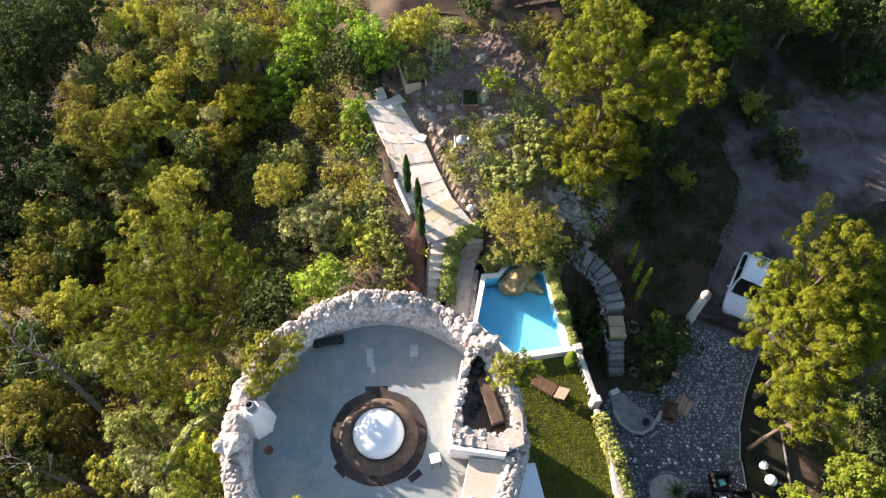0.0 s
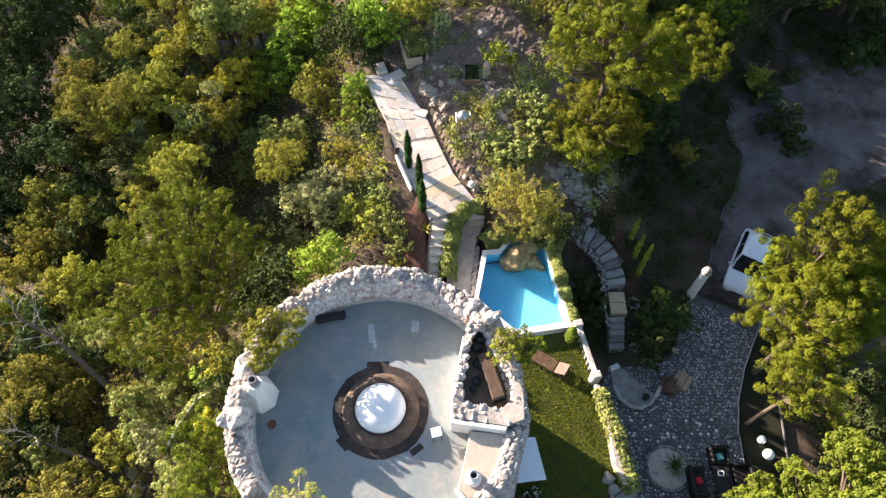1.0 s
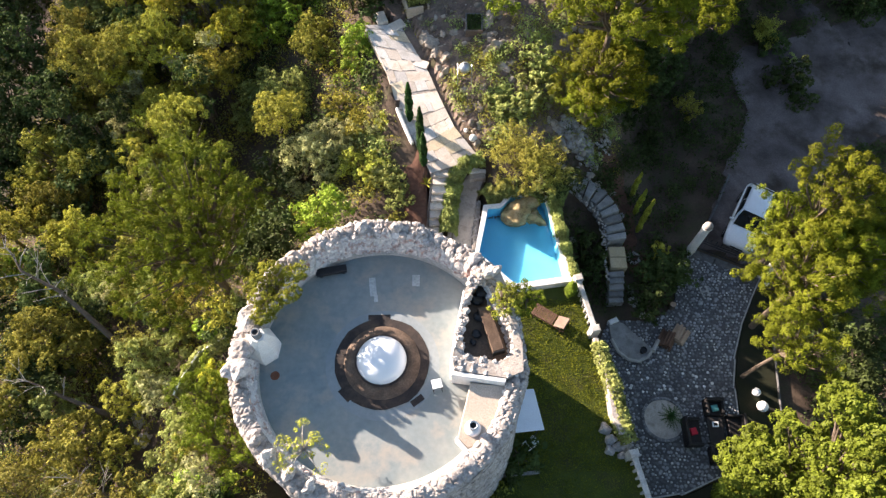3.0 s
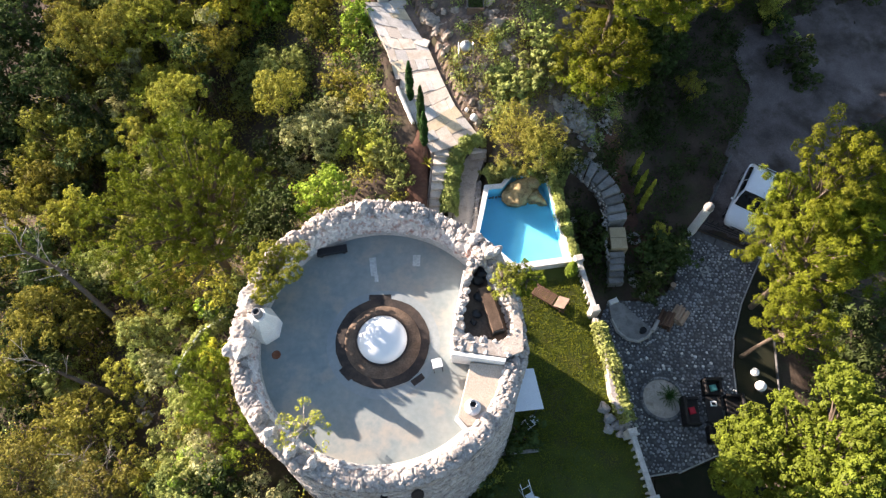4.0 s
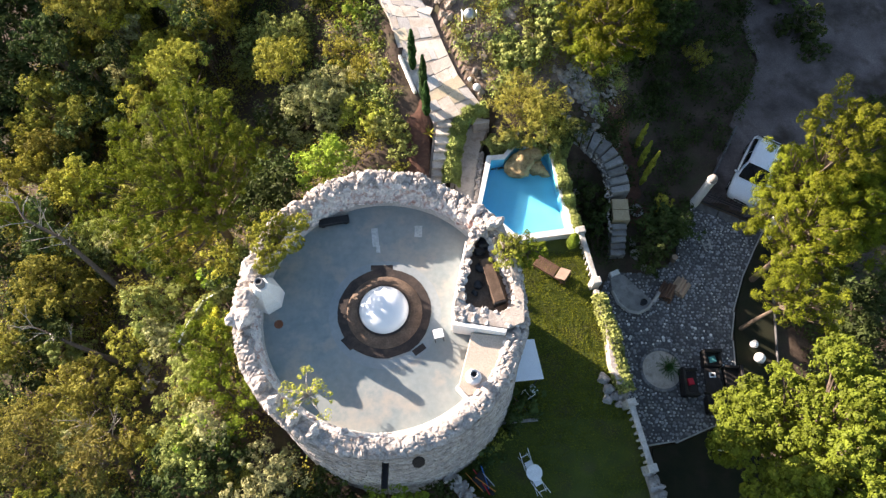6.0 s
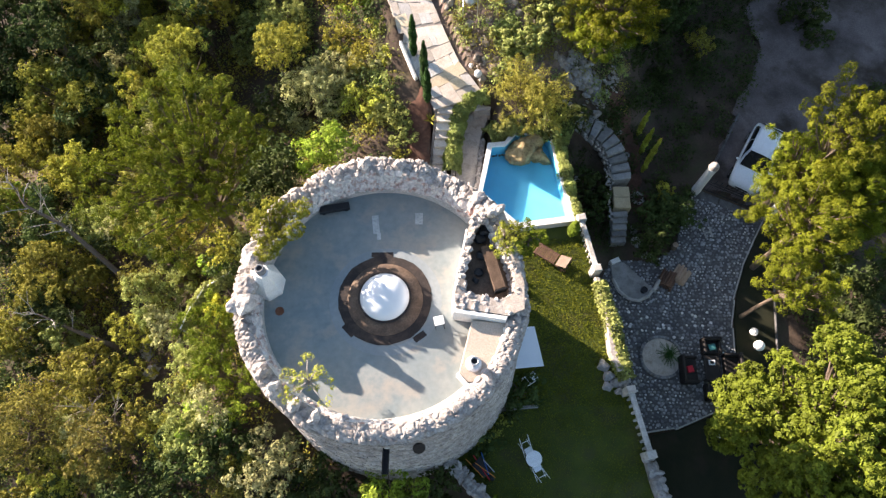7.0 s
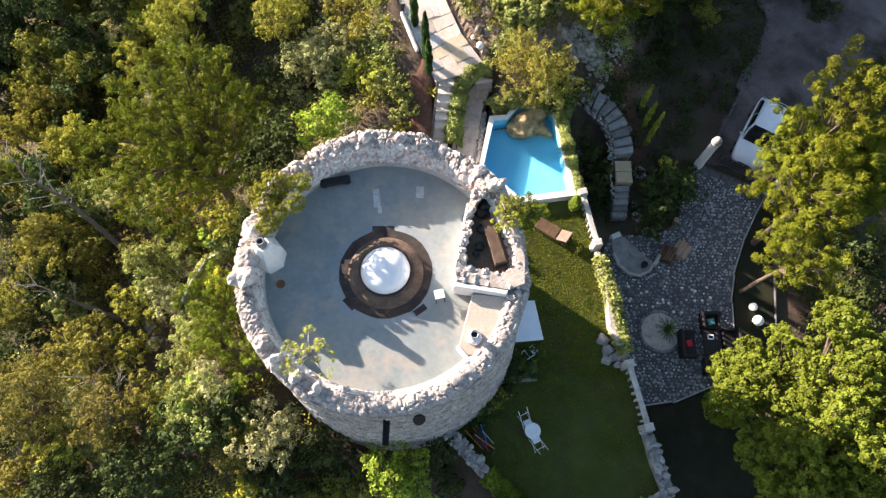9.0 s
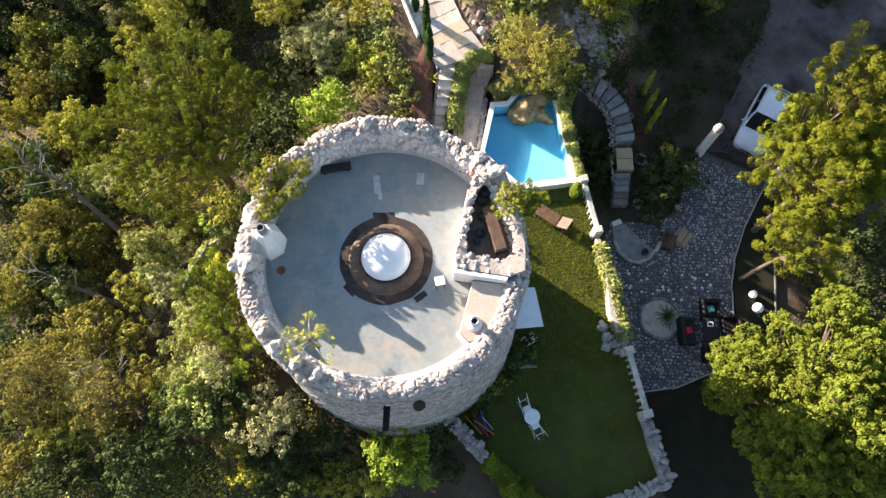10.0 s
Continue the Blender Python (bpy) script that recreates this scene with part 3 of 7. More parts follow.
d = unit(np.column_stack([rng.normal(scale=0.6, size=(n, 2)), np.ones(n) * 0.8])) * rng.uniform(0.035, 0.085, (n, 1)) * np.where(pts[:, 1:] > 4.5, 1.0, 0.75)
w = unit(np.cross(d, rng.normal(size=(n, 3)))) * 0.015
tagged(part("grass_blades", quads("grass_blades", np.stack([c - w, c + w, c + w * 0.3 + d, c - w * 0.3 + d], 1)),
            leaf_material("grass_leaf", (0.11, 0.14, 0.014), (0.19, 0.23, 0.02), (0.29, 0.30, 0.033))), "short mown grass blades on the lawn terrace", "grass", kind="stuff")

# paved court
court = tagged(part("pavement", G().prism(COURT, -3.2, -2.5, 0.03), "paving"), "dark cobbled court with scattered white pebbles", "court", kind="structure")

# ---- round tower ----
RO, RI, ZF = 5.37, 4.52, 5.0
tower = thing("stone_tower", TOWER.x, TOWER.y, 0, "round rubble limestone tower with a flat grey roof terrace", "tower")


def rim_top(a):
    north = max(0.0, math.cos(a - radians(88)))
    east = math.exp(-((math.degrees(a) - 38) / 16) ** 2)
    v = Vector((math.cos(a) * 3, math.sin(a) * 3, 0))
    west = math.exp(-((math.degrees(a) - 150) / 45) ** 2)
    return 5.82 + 0.17 * west + 0.3 * north ** 6 + 0.3 * north + 0.4 * east + 0.16 * noise.noise(v * 1.3) + 0.1 * noise.noise(v * 3.3)


def packed(v, cell):
    """How proud a place stands among packed stones of that size: 0 in the joint, 1 on the stone."""
    d = noise.voronoi(v / cell)[0]
    return min(1.0, (d[1] - d[0]) * 4.6) * (1 - 0.3 * d[0])


N = 900
ring = []
for k in range(N):
    a = 2 * math.pi * k / N
    ca, sa, zt = math.cos(a), math.sin(a), rim_top(a) - 0.1
    # the inner face leans back under the crown, the crown is rounded over
    prof = [(RI + 0.06, ZF - 0.2, 0), (RI + 0.03, ZF + 0.2, 0)] + [(RI + 0.01 + 0.16 * (u / 16) ** 2, ZF + 0.22 + (zt - ZF - 0.36) * u / 16, 0.085) for u in range(17)]
    prof += [(RI + 0.2 + (RO - RI - 0.26) * u / 11, zt - 0.1 + 0.14 * math.sin(math.pi * (u + 1.5) / 14), 0.13) for u in range(12)]
    prof += [(RO + 0.02, zt - 0.14, 0.1), (RO + 0.02, zt - 0.24, 0.07), (RO + 0.04, 5.5, 0.07), (RO + 0.05, 5.35, 0.07), (RO + 0.05, 5.2, 0.06), (RO + 0.04, 5.05, 0.04), (RO, 4.9, 0), (RO, 4.0, 0), (RO + 0.12, 2.0, 0), (RO + 0.24, 0.0, 0), (RO + 0.5, -4.0, 0), (RO + 0.82, -9.0, 0)]
    col = []
    for r, z, depth in prof:
        v = Vector((r * ca, r * sa, z))
        if depth:
            q = v + Vector((noise.noise(v * 2.1), noise.noise(v * 2.1 + Vector((9, 0, 0))), noise.noise(v * 2.1 + Vector((0, 9, 0))))) * 0.12
            calm = sstep(0.1, 0.6, -sa)
            bump = depth * (1 - 0.35 * calm) * (packed(q, 0.36) * (1.25 - 0.8 * calm) + 0.8 * calm * packed(q, 0.45) + (0.32 - 0.1 * calm) * packed(q + Vector((3, 1, 2)), 0.16) - 0.55 + 0.7 * noise.noise(v * 1.6))
            face = -1.0 if r < RI + 0.19 else (0.25 if z > zt - 0.13 else 1.0)
            v = v + Vector((ca * bump * face, sa * bump * face, bump if abs(face) < 0.5 else bump * 0.3))
        col.append(tuple(v))
    ring.append(col)
ring.append(ring[0])
local("parapet_face", G().rings([c[:20] for c in ring], False, False, False), "warm_stone", tower, "inner parapet face of packed stones with reddish stains")
local("wall", G().rings([c[19:] for c in ring], False, False, False), "limestone", tower)
local("roof_floor", G().lathe([(RI + 0.12, ZF - 0.25), (RI + 0.12, ZF)], n=96), "concrete", tower, "blue-grey screeded concrete roof floor")
g = G()
for r0, r1, z in ((1.78, 2.12, 0.004),):
    g.rings([[(r * math.cos(2 * math.pi * i / 64) + 0.1, r * math.sin(2 * math.pi * i / 64) - 0.08, ZF + z) for i in range(64)] for r in (r0, r1)], True, False, False)
local("floor_ring", g, "smooth_ring", tower, "smoother darker ring of screed")
for x, y, w, h, r in ((-0.45, 3.05, 0.26, 0.8, 8), (1.25, 3.35, 0.3, 0.5, 0), (-0.3, 2.55, 0.15, 0.3, 5)):
    local("floor_patch", G().box(x, y, ZF + 0.001, w, h, 0.004, r, 0.001), "pale_patch", tower, "pale rectangular filler patch")

# ---- skylight ----
sky_light = thing("skylight", -2.17, 7.52, ZF, "white domed acrylic skylight on a dark bitumen collar", "skylight")
rng = random.Random(3)
edge = [(1.78 + rng.uniform(-0.03, 0.03)) for _ in range(26)]
local("collar", G().rings([[(r * f * math.cos(2 * math.pi * i / 26), r * f * math.sin(2 * math.pi * i / 26), z) for i, r in enumerate(edge)]
                           for f, z in ((1, 0.0), (1, 0.010), (0.62, 0.03), (0.62, 0.01))], True, False, False), "tar", sky_light, "black bitumen sheet")
local("kerb", G().lathe([(1.44, 0.0), (1.4, 0.05), (1.14, 0.16), (0.98, 0.22), (0.95, 0.2), (0.95, 0.0)], n=48, cap=False), "brown_felt", sky_light, "brown felt upstand", True)
local("rim", G().lathe([(1.0, 0.2), (1.0, 0.26), (0.93, 0.28), (0.9, 0.26)], n=48, cap=False), "tar", sky_light)
local("dome", G().lathe([(0.93 * math.cos(a), 0.24 + 0.62 * math.sin(a)) for a in [i * math.pi / 2 / 12 for i in range(12)]] + [(0.01, 0.86)], n=48), "acrylic", sky_light, "white acrylic dome", True)
for x, y, w, h, r in ((-0.2, 1.8, 0.85, 0.2, 2), (1.35, -1.42, 0.5, 0.24, 38), (-1.3, -1.25, 0.55, 0.2, -45)):
    local("flap", G().box(x, y, 0.0, w, h, 0.014, r, 0.004), "tar", sky_light)

# ---- tower: rubble, rim stones ----
rng = random.Random(11)
ROCKS = []
for k in range(12):
    me = G().rock(0, 0, 0, 1, rng.uniform(0.65, 0.95), rng.uniform(0.6, 0.85), 20 + k, 3, 0.55).mesh("stone")
    me.materials.append(M["limestone"])
    ROCKS.append(me)
GREY = []
for k in range(8):
    me = G().rock(0, 0, 0, 1, rng.uniform(0.6, 0.95), rng.uniform(0.45, 0.7), 60 + k, 2, 0.6).mesh("stone")
    me.materials.append(M["rock"])
    GREY.append(me)


def stone(parent, x, y, z, s, flat=1.0, name="stone", me=None, mat=None):
    """One loose-shaped stone on a shared mesh, placed in its parent's own axes."""
    ob = new(name, me or rng.choice(ROCKS))
    ob.parent = parent
    ob.matrix_basis = pose(x, y, z, rng.uniform(-25, 25), rng.uniform(-25, 25), rng.uniform(0, 360)) @ Matrix.Diagonal((s, s, s * flat, 1))
    return ob


a = 0.0
while a < 2 * math.pi:
    deg = math.degrees(a)
    for r in (RI + 0.28, (RI + RO) / 2, RO - 0.22):
        south = 190 < deg or deg < 15
        if rng.random() < (0.75 if south else 0.3):
            continue
        q, b = r + rng.uniform(-0.1, 0.1), a + rng.uniform(-0.04, 0.04)
        s = rng.choice((0.1, 0.13, 0.16, 0.2, 0.26)) * rng.uniform(0.85, 1.15) * (1.15 if 20 < deg < 130 or 150 < deg < 250 else 0.9)
        stone(tower, q * math.cos(b), q * math.sin(b), rim_top(b) - 0.07 - (0.55 if south else 0.3) * s + rng.uniform(-0.04, 0.03), s, 0.7)
    a += rng.uniform(0.055, 0.075)


def rubble(a0, a1, z0, z1, radius, facing, seed, hmin=0.2, hmax=0.34):
    """Courses of uneven facing stones on a round wall, standing proud of its mortar. radius(z) gives the face; facing is 1 outwards, -1 inwards."""
    r = random.Random(seed)
    g = G()
    z = z0
    while z < z1:
        h = r.uniform(hmin, hmax)
        a = a0 + r.uniform(0, 0.05)
        while a < a1:
            w = r.uniform(0.17, 0.42) / RO
            z_was = z
            z += r.uniform(-0.06, 0.06)
            top = min(z + h * r.uniform(0.75, 1.2), rim_top(a) - 0.08)
            if top - z > 0.08:
                out, dz = r.uniform(0.02, 0.085), r.uniform(-0.03, 0.03)
                vs = []
                for d, m in ((0.0, 0.006), (out * 0.7, 0.02), (out, 0.07)):
                    for ang, zz in ((a + m / 4, z + m + dz), (a + w - m / 4, z + m + r.uniform(-0.02, 0.02)), (a + w - m / 4, top - m + dz), (a + m / 4, top - m + r.uniform(-0.02, 0.02))):
                        rr = radius(zz) + facing * (d - 0.01)
                        ang += r.uniform(-0.006, 0.006)
                        vs.append((rr * math.cos(ang), rr * math.sin(ang), zz + r.uniform(-0.018, 0.018)))
                fs = []
                for k in (0, 1):
                    for i in range(4):
                        j = (i + 1) % 4
                        q = [k * 4 + i, k * 4 + j, k * 4 + 4 + j, k * 4 + 4 + i]
                        fs.append(q if facing > 0 else q[::-1])
                fs.append([8, 9, 10, 11] if facing > 0 else [11, 10, 9, 8])
                g.add(vs, fs)
            z = z_was
            a += w * r.uniform(0.93, 1.02)
        z += h
    return g


def face_out(z):
    return RO + 0.02 + (0.0 if z > 4 else (4 - z) * 0.065)


tagged(local("rubble_facing", rubble(radians(165), radians(375), -7.0, 5.0, face_out, 1, 4), "limestone", tower), kind="stuff")
local("skirting", G().rings([[((RI - d) * math.cos(2 * math.pi * i / 96), (RI - d) * math.sin(2 * math.pi * i / 96), ZF + z) for i in range(96)]
                             for d, z in ((0.05, 0.0), (0.04, 0.25), (-0.02, 0.3))], True, False, False), "kerb", tower, "smooth cement skirting along the parapet", True)
# small opening, its inner darkness only a dark disc, and spout on the south side
g = G().lathe([(0.02, 0.0), (0.3, 0.0), (0.32, 0.03), (0.3, 0.06)], n=14)
hole = local("window", g, "rattan", tower, "dark disc on the rubble wall in place of a small shaded opening")
hole.matrix_basis = pose(1.5, -5.3, 4.95, 62, 0, 16) @ pose(0, 0, 0.1) @ Matrix.Diagonal((0.72, 0.95, 1.2, 1.0))
local("spout", G().box(0.36, -5.7, 4.52, 0.24, 1.15, 0.03, 0, 0.008).box(0.26, -5.7, 4.52, 0.03, 1.15, 0.16, 0, 0.008).box(0.46, -5.7, 4.52, 0.03, 1.15, 0.16, 0, 0.008), "iron", tower, "dark metal rainwater spout")

# ---- walled enclosure on the roof ----
enc = thing("roof_enclosure", 1.5, 8.5, ZF, "rough stone enclosure on the roof with white plastered sides", "enclosure")
OUT = [(1.55, 11.05), (0.9, 10.0), (0.46, 7.5), (0.5, 6.95), (2.35, 6.68), (2.95, 6.9), (2.95, 7.9), (2.55, 9.75), (2.2, 10.6)]
INN = [(1.66, 10.6), (1.08, 9.8), (0.80, 8.3), (0.86, 7.5), (2.1, 7.28), (2.62, 7.5), (2.58, 8.4), (2.24, 9.6), (2.04, 10.25)]
top = [6.45, 6.2, 6.05, 6.0, 6.0, 6.1, 6.2, 6.4, 6.55]
g = G()
n = len(OUT)
rows = [[(*p, ZF) for p in OUT], [(*p, z) for p, z in zip(OUT, top)], [(*p, z) for p, z in zip(INN, top)], [(*p, ZF) for p in INN]]
part("wall", g.rings(rows, True, False, False), "mortar", enc)
part("pit_floor", G().prism(INN, ZF - 0.1, ZF + 0.68, 0.01), "brown_felt", enc)
for (p, q), z in zip(zip(zip(OUT, INN), list(zip(OUT, INN))[1:] + [(OUT[0], INN[0])]), top):
    length = (Vector(q[0]) - Vector(p[0])).length
    for i in range(max(2, int(length / 0.24))):
        u = (i + rng.random()) / max(2, int(length / 0.24))
        for v in (0.12, 0.55, 0.9):
            a = Vector(p[0]).lerp(Vector(q[0]), u)
            b = Vector(p[1]).lerp(Vector(q[1]), u)
            c = a.lerp(b, v)
            ob = stone(enc, c.x - 1.5, c.y - 8.5, z - ZF - 0.04 + rng.uniform(-0.08, 0.04), rng.uniform(0.08, 0.19), 0.8)
part("plaster_wall", G().prism([(0.96, 10.02), (0.84, 10.1), (0.36, 7.45), (0.36, 6.86), (0.49, 6.9), (0.45, 7.5)], ZF, 5.92, 0.02), "white_paint", enc, "white plastered west side")
part("plaster_wall", G().prism([(0.40, 6.93), (0.40, 6.76), (2.3, 6.5), (2.36, 6.66)], ZF + 0.02, 5.98, 0.02), "white_paint", enc, "white plastered south side")
beam = thing("timber_beam", 1.85, 8.55, ZF + 0.68, "old brown timber beam lying in the enclosure", "beam", rz=17)
local("body", G().box(0, 0, 0, 0.46, 1.8, 0.32, 0, 0.03), "old_beam", beam)
local("end_plate", G().box(0, -0.93, 0.0, 0.48, 0.06, 0.34), "iron", beam)
for x, y, s in ((1.45, 9.05, 0.24), (1.32, 8.4, 0.2), (1.6, 10.05, 0.3), (1.35, 9.7, 0.26), (1.2, 8.05, 0.15)):
    b = thing("black_bag", x, y, ZF + 0.68, "crumpled black plastic bag inside the enclosure", "bag", "bags in the enclosure")
    local("bag", G().rock(0, 0, s * 0.55, s, s * 0.9, s * 0.7, x * 7, 2, 0.5), "black", b)

# sloping beige slab with a flue
slab = thing("roof_hatch", 1.55, 5.6, ZF, "beige screeded slab beside the parapet with white edges", "slab")
SL = [(1.08, 6.6), (2.3, 6.5), (2.25, 5.2), (1.7, 4.5), (0.98, 4.35), (0.62, 4.68)]
part("slab", G().prism(SL, ZF, 5.5, 0.03, [5.62, 5.62, 5.55, 5.5, 5.5, 5.52]), "beige", slab)
part("edge", G().prism([(0.60, 4.72), (0.54, 4.62), (0.95, 4.22), (1.4, 4.2), (1.45, 4.32), (0.98, 4.3)], ZF, 5.53, 0.02), "white_paint", slab, "white plastered edge")
flue = thing("flue", 1.15, 5.0, 5.5, "short white flue with a dark open clay pot", "chimney")
local("base", G().lathe([(0.3, 0.0), (0.27, 0.12), (0.2, 0.2)], n=20), "white_paint", flue, smooth=True)
local("pot", G().lathe([(0.13, 0.15), (0.14, 0.5), (0.16, 0.52), (0.16, 0.58), (0.115, 0.58), (0.11, 0.3)], n=20), "steel", flue, "dark metal pot", True)
local("opening", G().lathe([(0.112, 0.42), (0.112, 0.43)], n=16), "black", flue)
chim = thing("chimney", -6.6, 8.0, ZF, "white plastered tapering chimney hood beside the parapet", "chimney")
hood = []
for z, r, dx, dy in ((0.0, 0.66, 0.0, 0.0), (0.55, 0.64, 0.0, 0.0), (1.05, 0.5, 0.06, -0.04), (1.6, 0.31, 0.13, -0.1), (1.75, 0.27, 0.14, -0.1)):
    hood.append([(dx + r * (1.08 if i % 2 else 0.95) * math.cos(2 * math.pi * i / 7 + 0.35), dy + r * math.sin(2 * math.pi * i / 7 + 0.35), z) for i in range(7)])
local("hood", G().rings(hood), "white_paint", chim)
local("pot", G().lathe([(0.17, 1.7), (0.17, 2.05), (0.15, 2.1), (0.11, 2.1), (0.1, 1.95)], 0.14, -0.1, 18), "cobble", chim, "grey round flue pot", True)
local("opening", G().lathe([(0.108, 2.02), (0.108, 2.03)], 0.14, -0.1, 14), "black", chim)
for x, y, z, s in ((-7.0, 8.7, 6.25, 0.62), (-7.1, 7.55, 6.2, 0.6), (-7.15, 6.9, 6.2, 0.55), (-6.9, 8.2, 5.9, 0.34)):
    b = tagged(part("boulder", G().rock(x, y, z, s, s * 0.8, s * 0.7, x * 5 + y, 3, 0.5, 0.6), "limestone"), "big pale limestone boulder set on the parapet", "boulder", "parapet boulders")
for k, (deg, r, s) in enumerate(((226, 5.05, 0.4), (236, 5.0, 0.34), (218, 5.1, 0.3), (246, 5.0, 0.28), (46, 5.05, 0.32), (36, 5.1, 0.36), (100, 5.0, 0.3), (84, 5.0, 0.3))):
    a = radians(deg)
    tagged(part("boulder", G().rock(TOWER.x + r * math.cos(a), TOWER.y + r * math.sin(a), rim_top(a) + 0.05, s, s * 0.8, s * 0.7, 40 + k, 3, 0.55, a), "limestone"),
           "big pale limestone boulder set on the parapet", "boulder", "parapet boulders")

# loose things on the roof
b = thing("bench", -4.36, 11.2, ZF, "low black beam bench by the parapet", "bench", rz=12)
local("seat", G().box(0, 0, 0.12, 1.2, 0.3, 0.16, 0, 0.02), "black", b)
for x in (-0.45, 0.45):
    local("leg", G().box(x, 0, 0, 0.12, 0.26, 0.12), "black", b)
b = thing("stool", -0.12, 6.62, ZF, "small folding stool with a white square seat", "stool", rz=14)
local("seat", G().box(0, 0, 0.36, 0.36, 0.34, 0.04, 0, 0.012), "canvas", b, "white cloth seat")
for s in (-1, 1):
    local("leg", G().bar((s * 0.16, -0.24, 0), (s * 0.14, 0.2, 0.36), 0.015).bar((s * 0.14, 0.24, 0), (s * 0.16, -0.2, 0.36), 0.015), "iron", b)
b = thing("roof_drain", -6.1, 6.97, ZF, "rusty round roof drain plate", "drain")
local("plate", G().lathe([(0.17, 0.0), (0.17, 0.012), (0.12, 0.018), (0.1, 0.006)], n=22), "rust", b)

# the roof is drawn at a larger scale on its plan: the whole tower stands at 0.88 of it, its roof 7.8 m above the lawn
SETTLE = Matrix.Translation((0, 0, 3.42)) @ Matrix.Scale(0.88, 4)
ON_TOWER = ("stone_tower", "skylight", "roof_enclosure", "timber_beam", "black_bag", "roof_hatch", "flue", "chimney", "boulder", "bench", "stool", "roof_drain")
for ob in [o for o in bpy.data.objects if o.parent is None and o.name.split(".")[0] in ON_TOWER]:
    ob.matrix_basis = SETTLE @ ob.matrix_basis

# ---- pool ----
PIN = [(2.32, 17.03), (3.0, 17.1), (3.55, 17.8), (5.05, 17.78), (5.25, 17.4), (5.98, 13.32), (3.5, 12.9), (1.82, 14.5)]
POUT = [(2.1, 17.25), (2.95, 17.35), (3.4, 18.02), (5.1, 18.05), (5.52, 17.6), (6.27, 13.06), (3.32, 12.58), (1.6, 14.45)]
pool = thing("swimming_pool", 3.9, 15.2, 0, "small raised swimming pool painted light blue with white coping", "pool")
rows = [[(*p, -1.75) for p in POUT], [(*p, 0.42) for p in POUT], [(*p, 0.46) for p in POUT], [(*p, 0.46) for p in PIN], [(*p, 0.36) for p in PIN]]
part("wall", G().rings(rows[:2], True, False, False), "white_paint", pool)
part("coping", G().rings(rows[1:], True, False, False), "white_paint", pool, "white plastered coping")
part("basin", G().rings([[(*p, 0.36) for p in PIN], [(*p, -0.27) for p in PIN]][::-1], True, True, False), "pool_blue", pool, "light blue painted basin")
water = part("water", G().add([(*p, -0.11) for p in PIN], [list(range(len(PIN)))]), "water", pool, "clear shallow still water")
water.visible_shadow = False
rockp = thing("pool_rock", 4.2, 17.0, -0.7, "yellow-brown artificial waterfall rock at the pool edge", "rock")
part("rock", G().rock(4.0, 17.1, -0.1, 0.78, 0.95, 0.8, 3, 3, 0.6, 0.4), "gold_rock", rockp, smooth=True)
part("rock", G().rock(4.72, 16.95, -0.25, 0.5, 0.62, 0.66, 19, 3, 0.6, 1.0), "gold_rock", rockp, smooth=True)
part("rock", G().rock(4.4, 17.5, 0.05, 0.8, 0.5, 0.6, 8, 3, 0.6, 0.2), "gold_rock", rockp, smooth=True)
t = thing("pool_pipe", 2.75, 16.9, -0.17, "dark leaf-clogged skimmer strip at the waterline", "skimmer", rz=8)
for i in range(5):
    local("leaf_clump", G().rock(-0.32 + 0.15 * i, 0.02 * (i % 2), 0.02, 0.09, 0.05, 0.04, 50 + i, 2, 0.8, i), "bark", t)
rng2 = np.random.default_rng(8)
for pts, w, h, dense, label in (
        ([(5.65, 17.5, 0.2), (5.85, 16.0, 0.2), (6.1, 14.7, 0.2), (6.35, 13.6, 0.1), (6.45, 12.9, 0.1)], 0.27, 0.6, 1000, "ivy hedge along the pool wall"),
        ([(2.1, 17.65, 0.2), (2.7, 18.05, 0.35), (3.3, 18.3, 0.5), (4.4, 18.25, 0.35), (5.2, 18.2, 0.3)], 0.55, 0.6, 1400, "clipped ivy bush at the pool corner"),
        ([(5.0, 17.9, 0.6), (5.8, 18.2, 0.4), (6.4, 18.0, 0.0)], 0.7, 0.9, 1500, "dark ivy thicket beside the steps"),
        ([(2.0, 18.9, 2.05), (1.2, 18.65, 2.1), (0.6, 18.0, 1.85), (0.42, 16.9, 1.4), (0.3, 15.2, 0.95)], 0.42, 0.42, 1300, "trimmed ivy hedge between stair and passage")):
    arch_hedge = tagged(leafy("hedge", rng2, pts, w, h, int(dense * 1.7), 0.095, "ivy"), label, "hedge", kind="stuff")
hedge_wall = tagged(part("hedge_wall", G().prism([(0.28, 15.0), (0.46, 15.0), (0.6, 17.0), (0.8, 18.0), (1.3, 18.6), (2.0, 18.85), (2.0, 19.1), (1.1, 18.9), (0.5, 18.2), (0.36, 17.0)], -0.6, 1.6, 0.02,
                                 [0.9, 0.9, 1.3, 1.7, 1.9, 1.9, 1.9, 1.9, 1.7, 1.3]), "mortar"), "low stone wall under the ivy hedge", "wall", kind="structure")

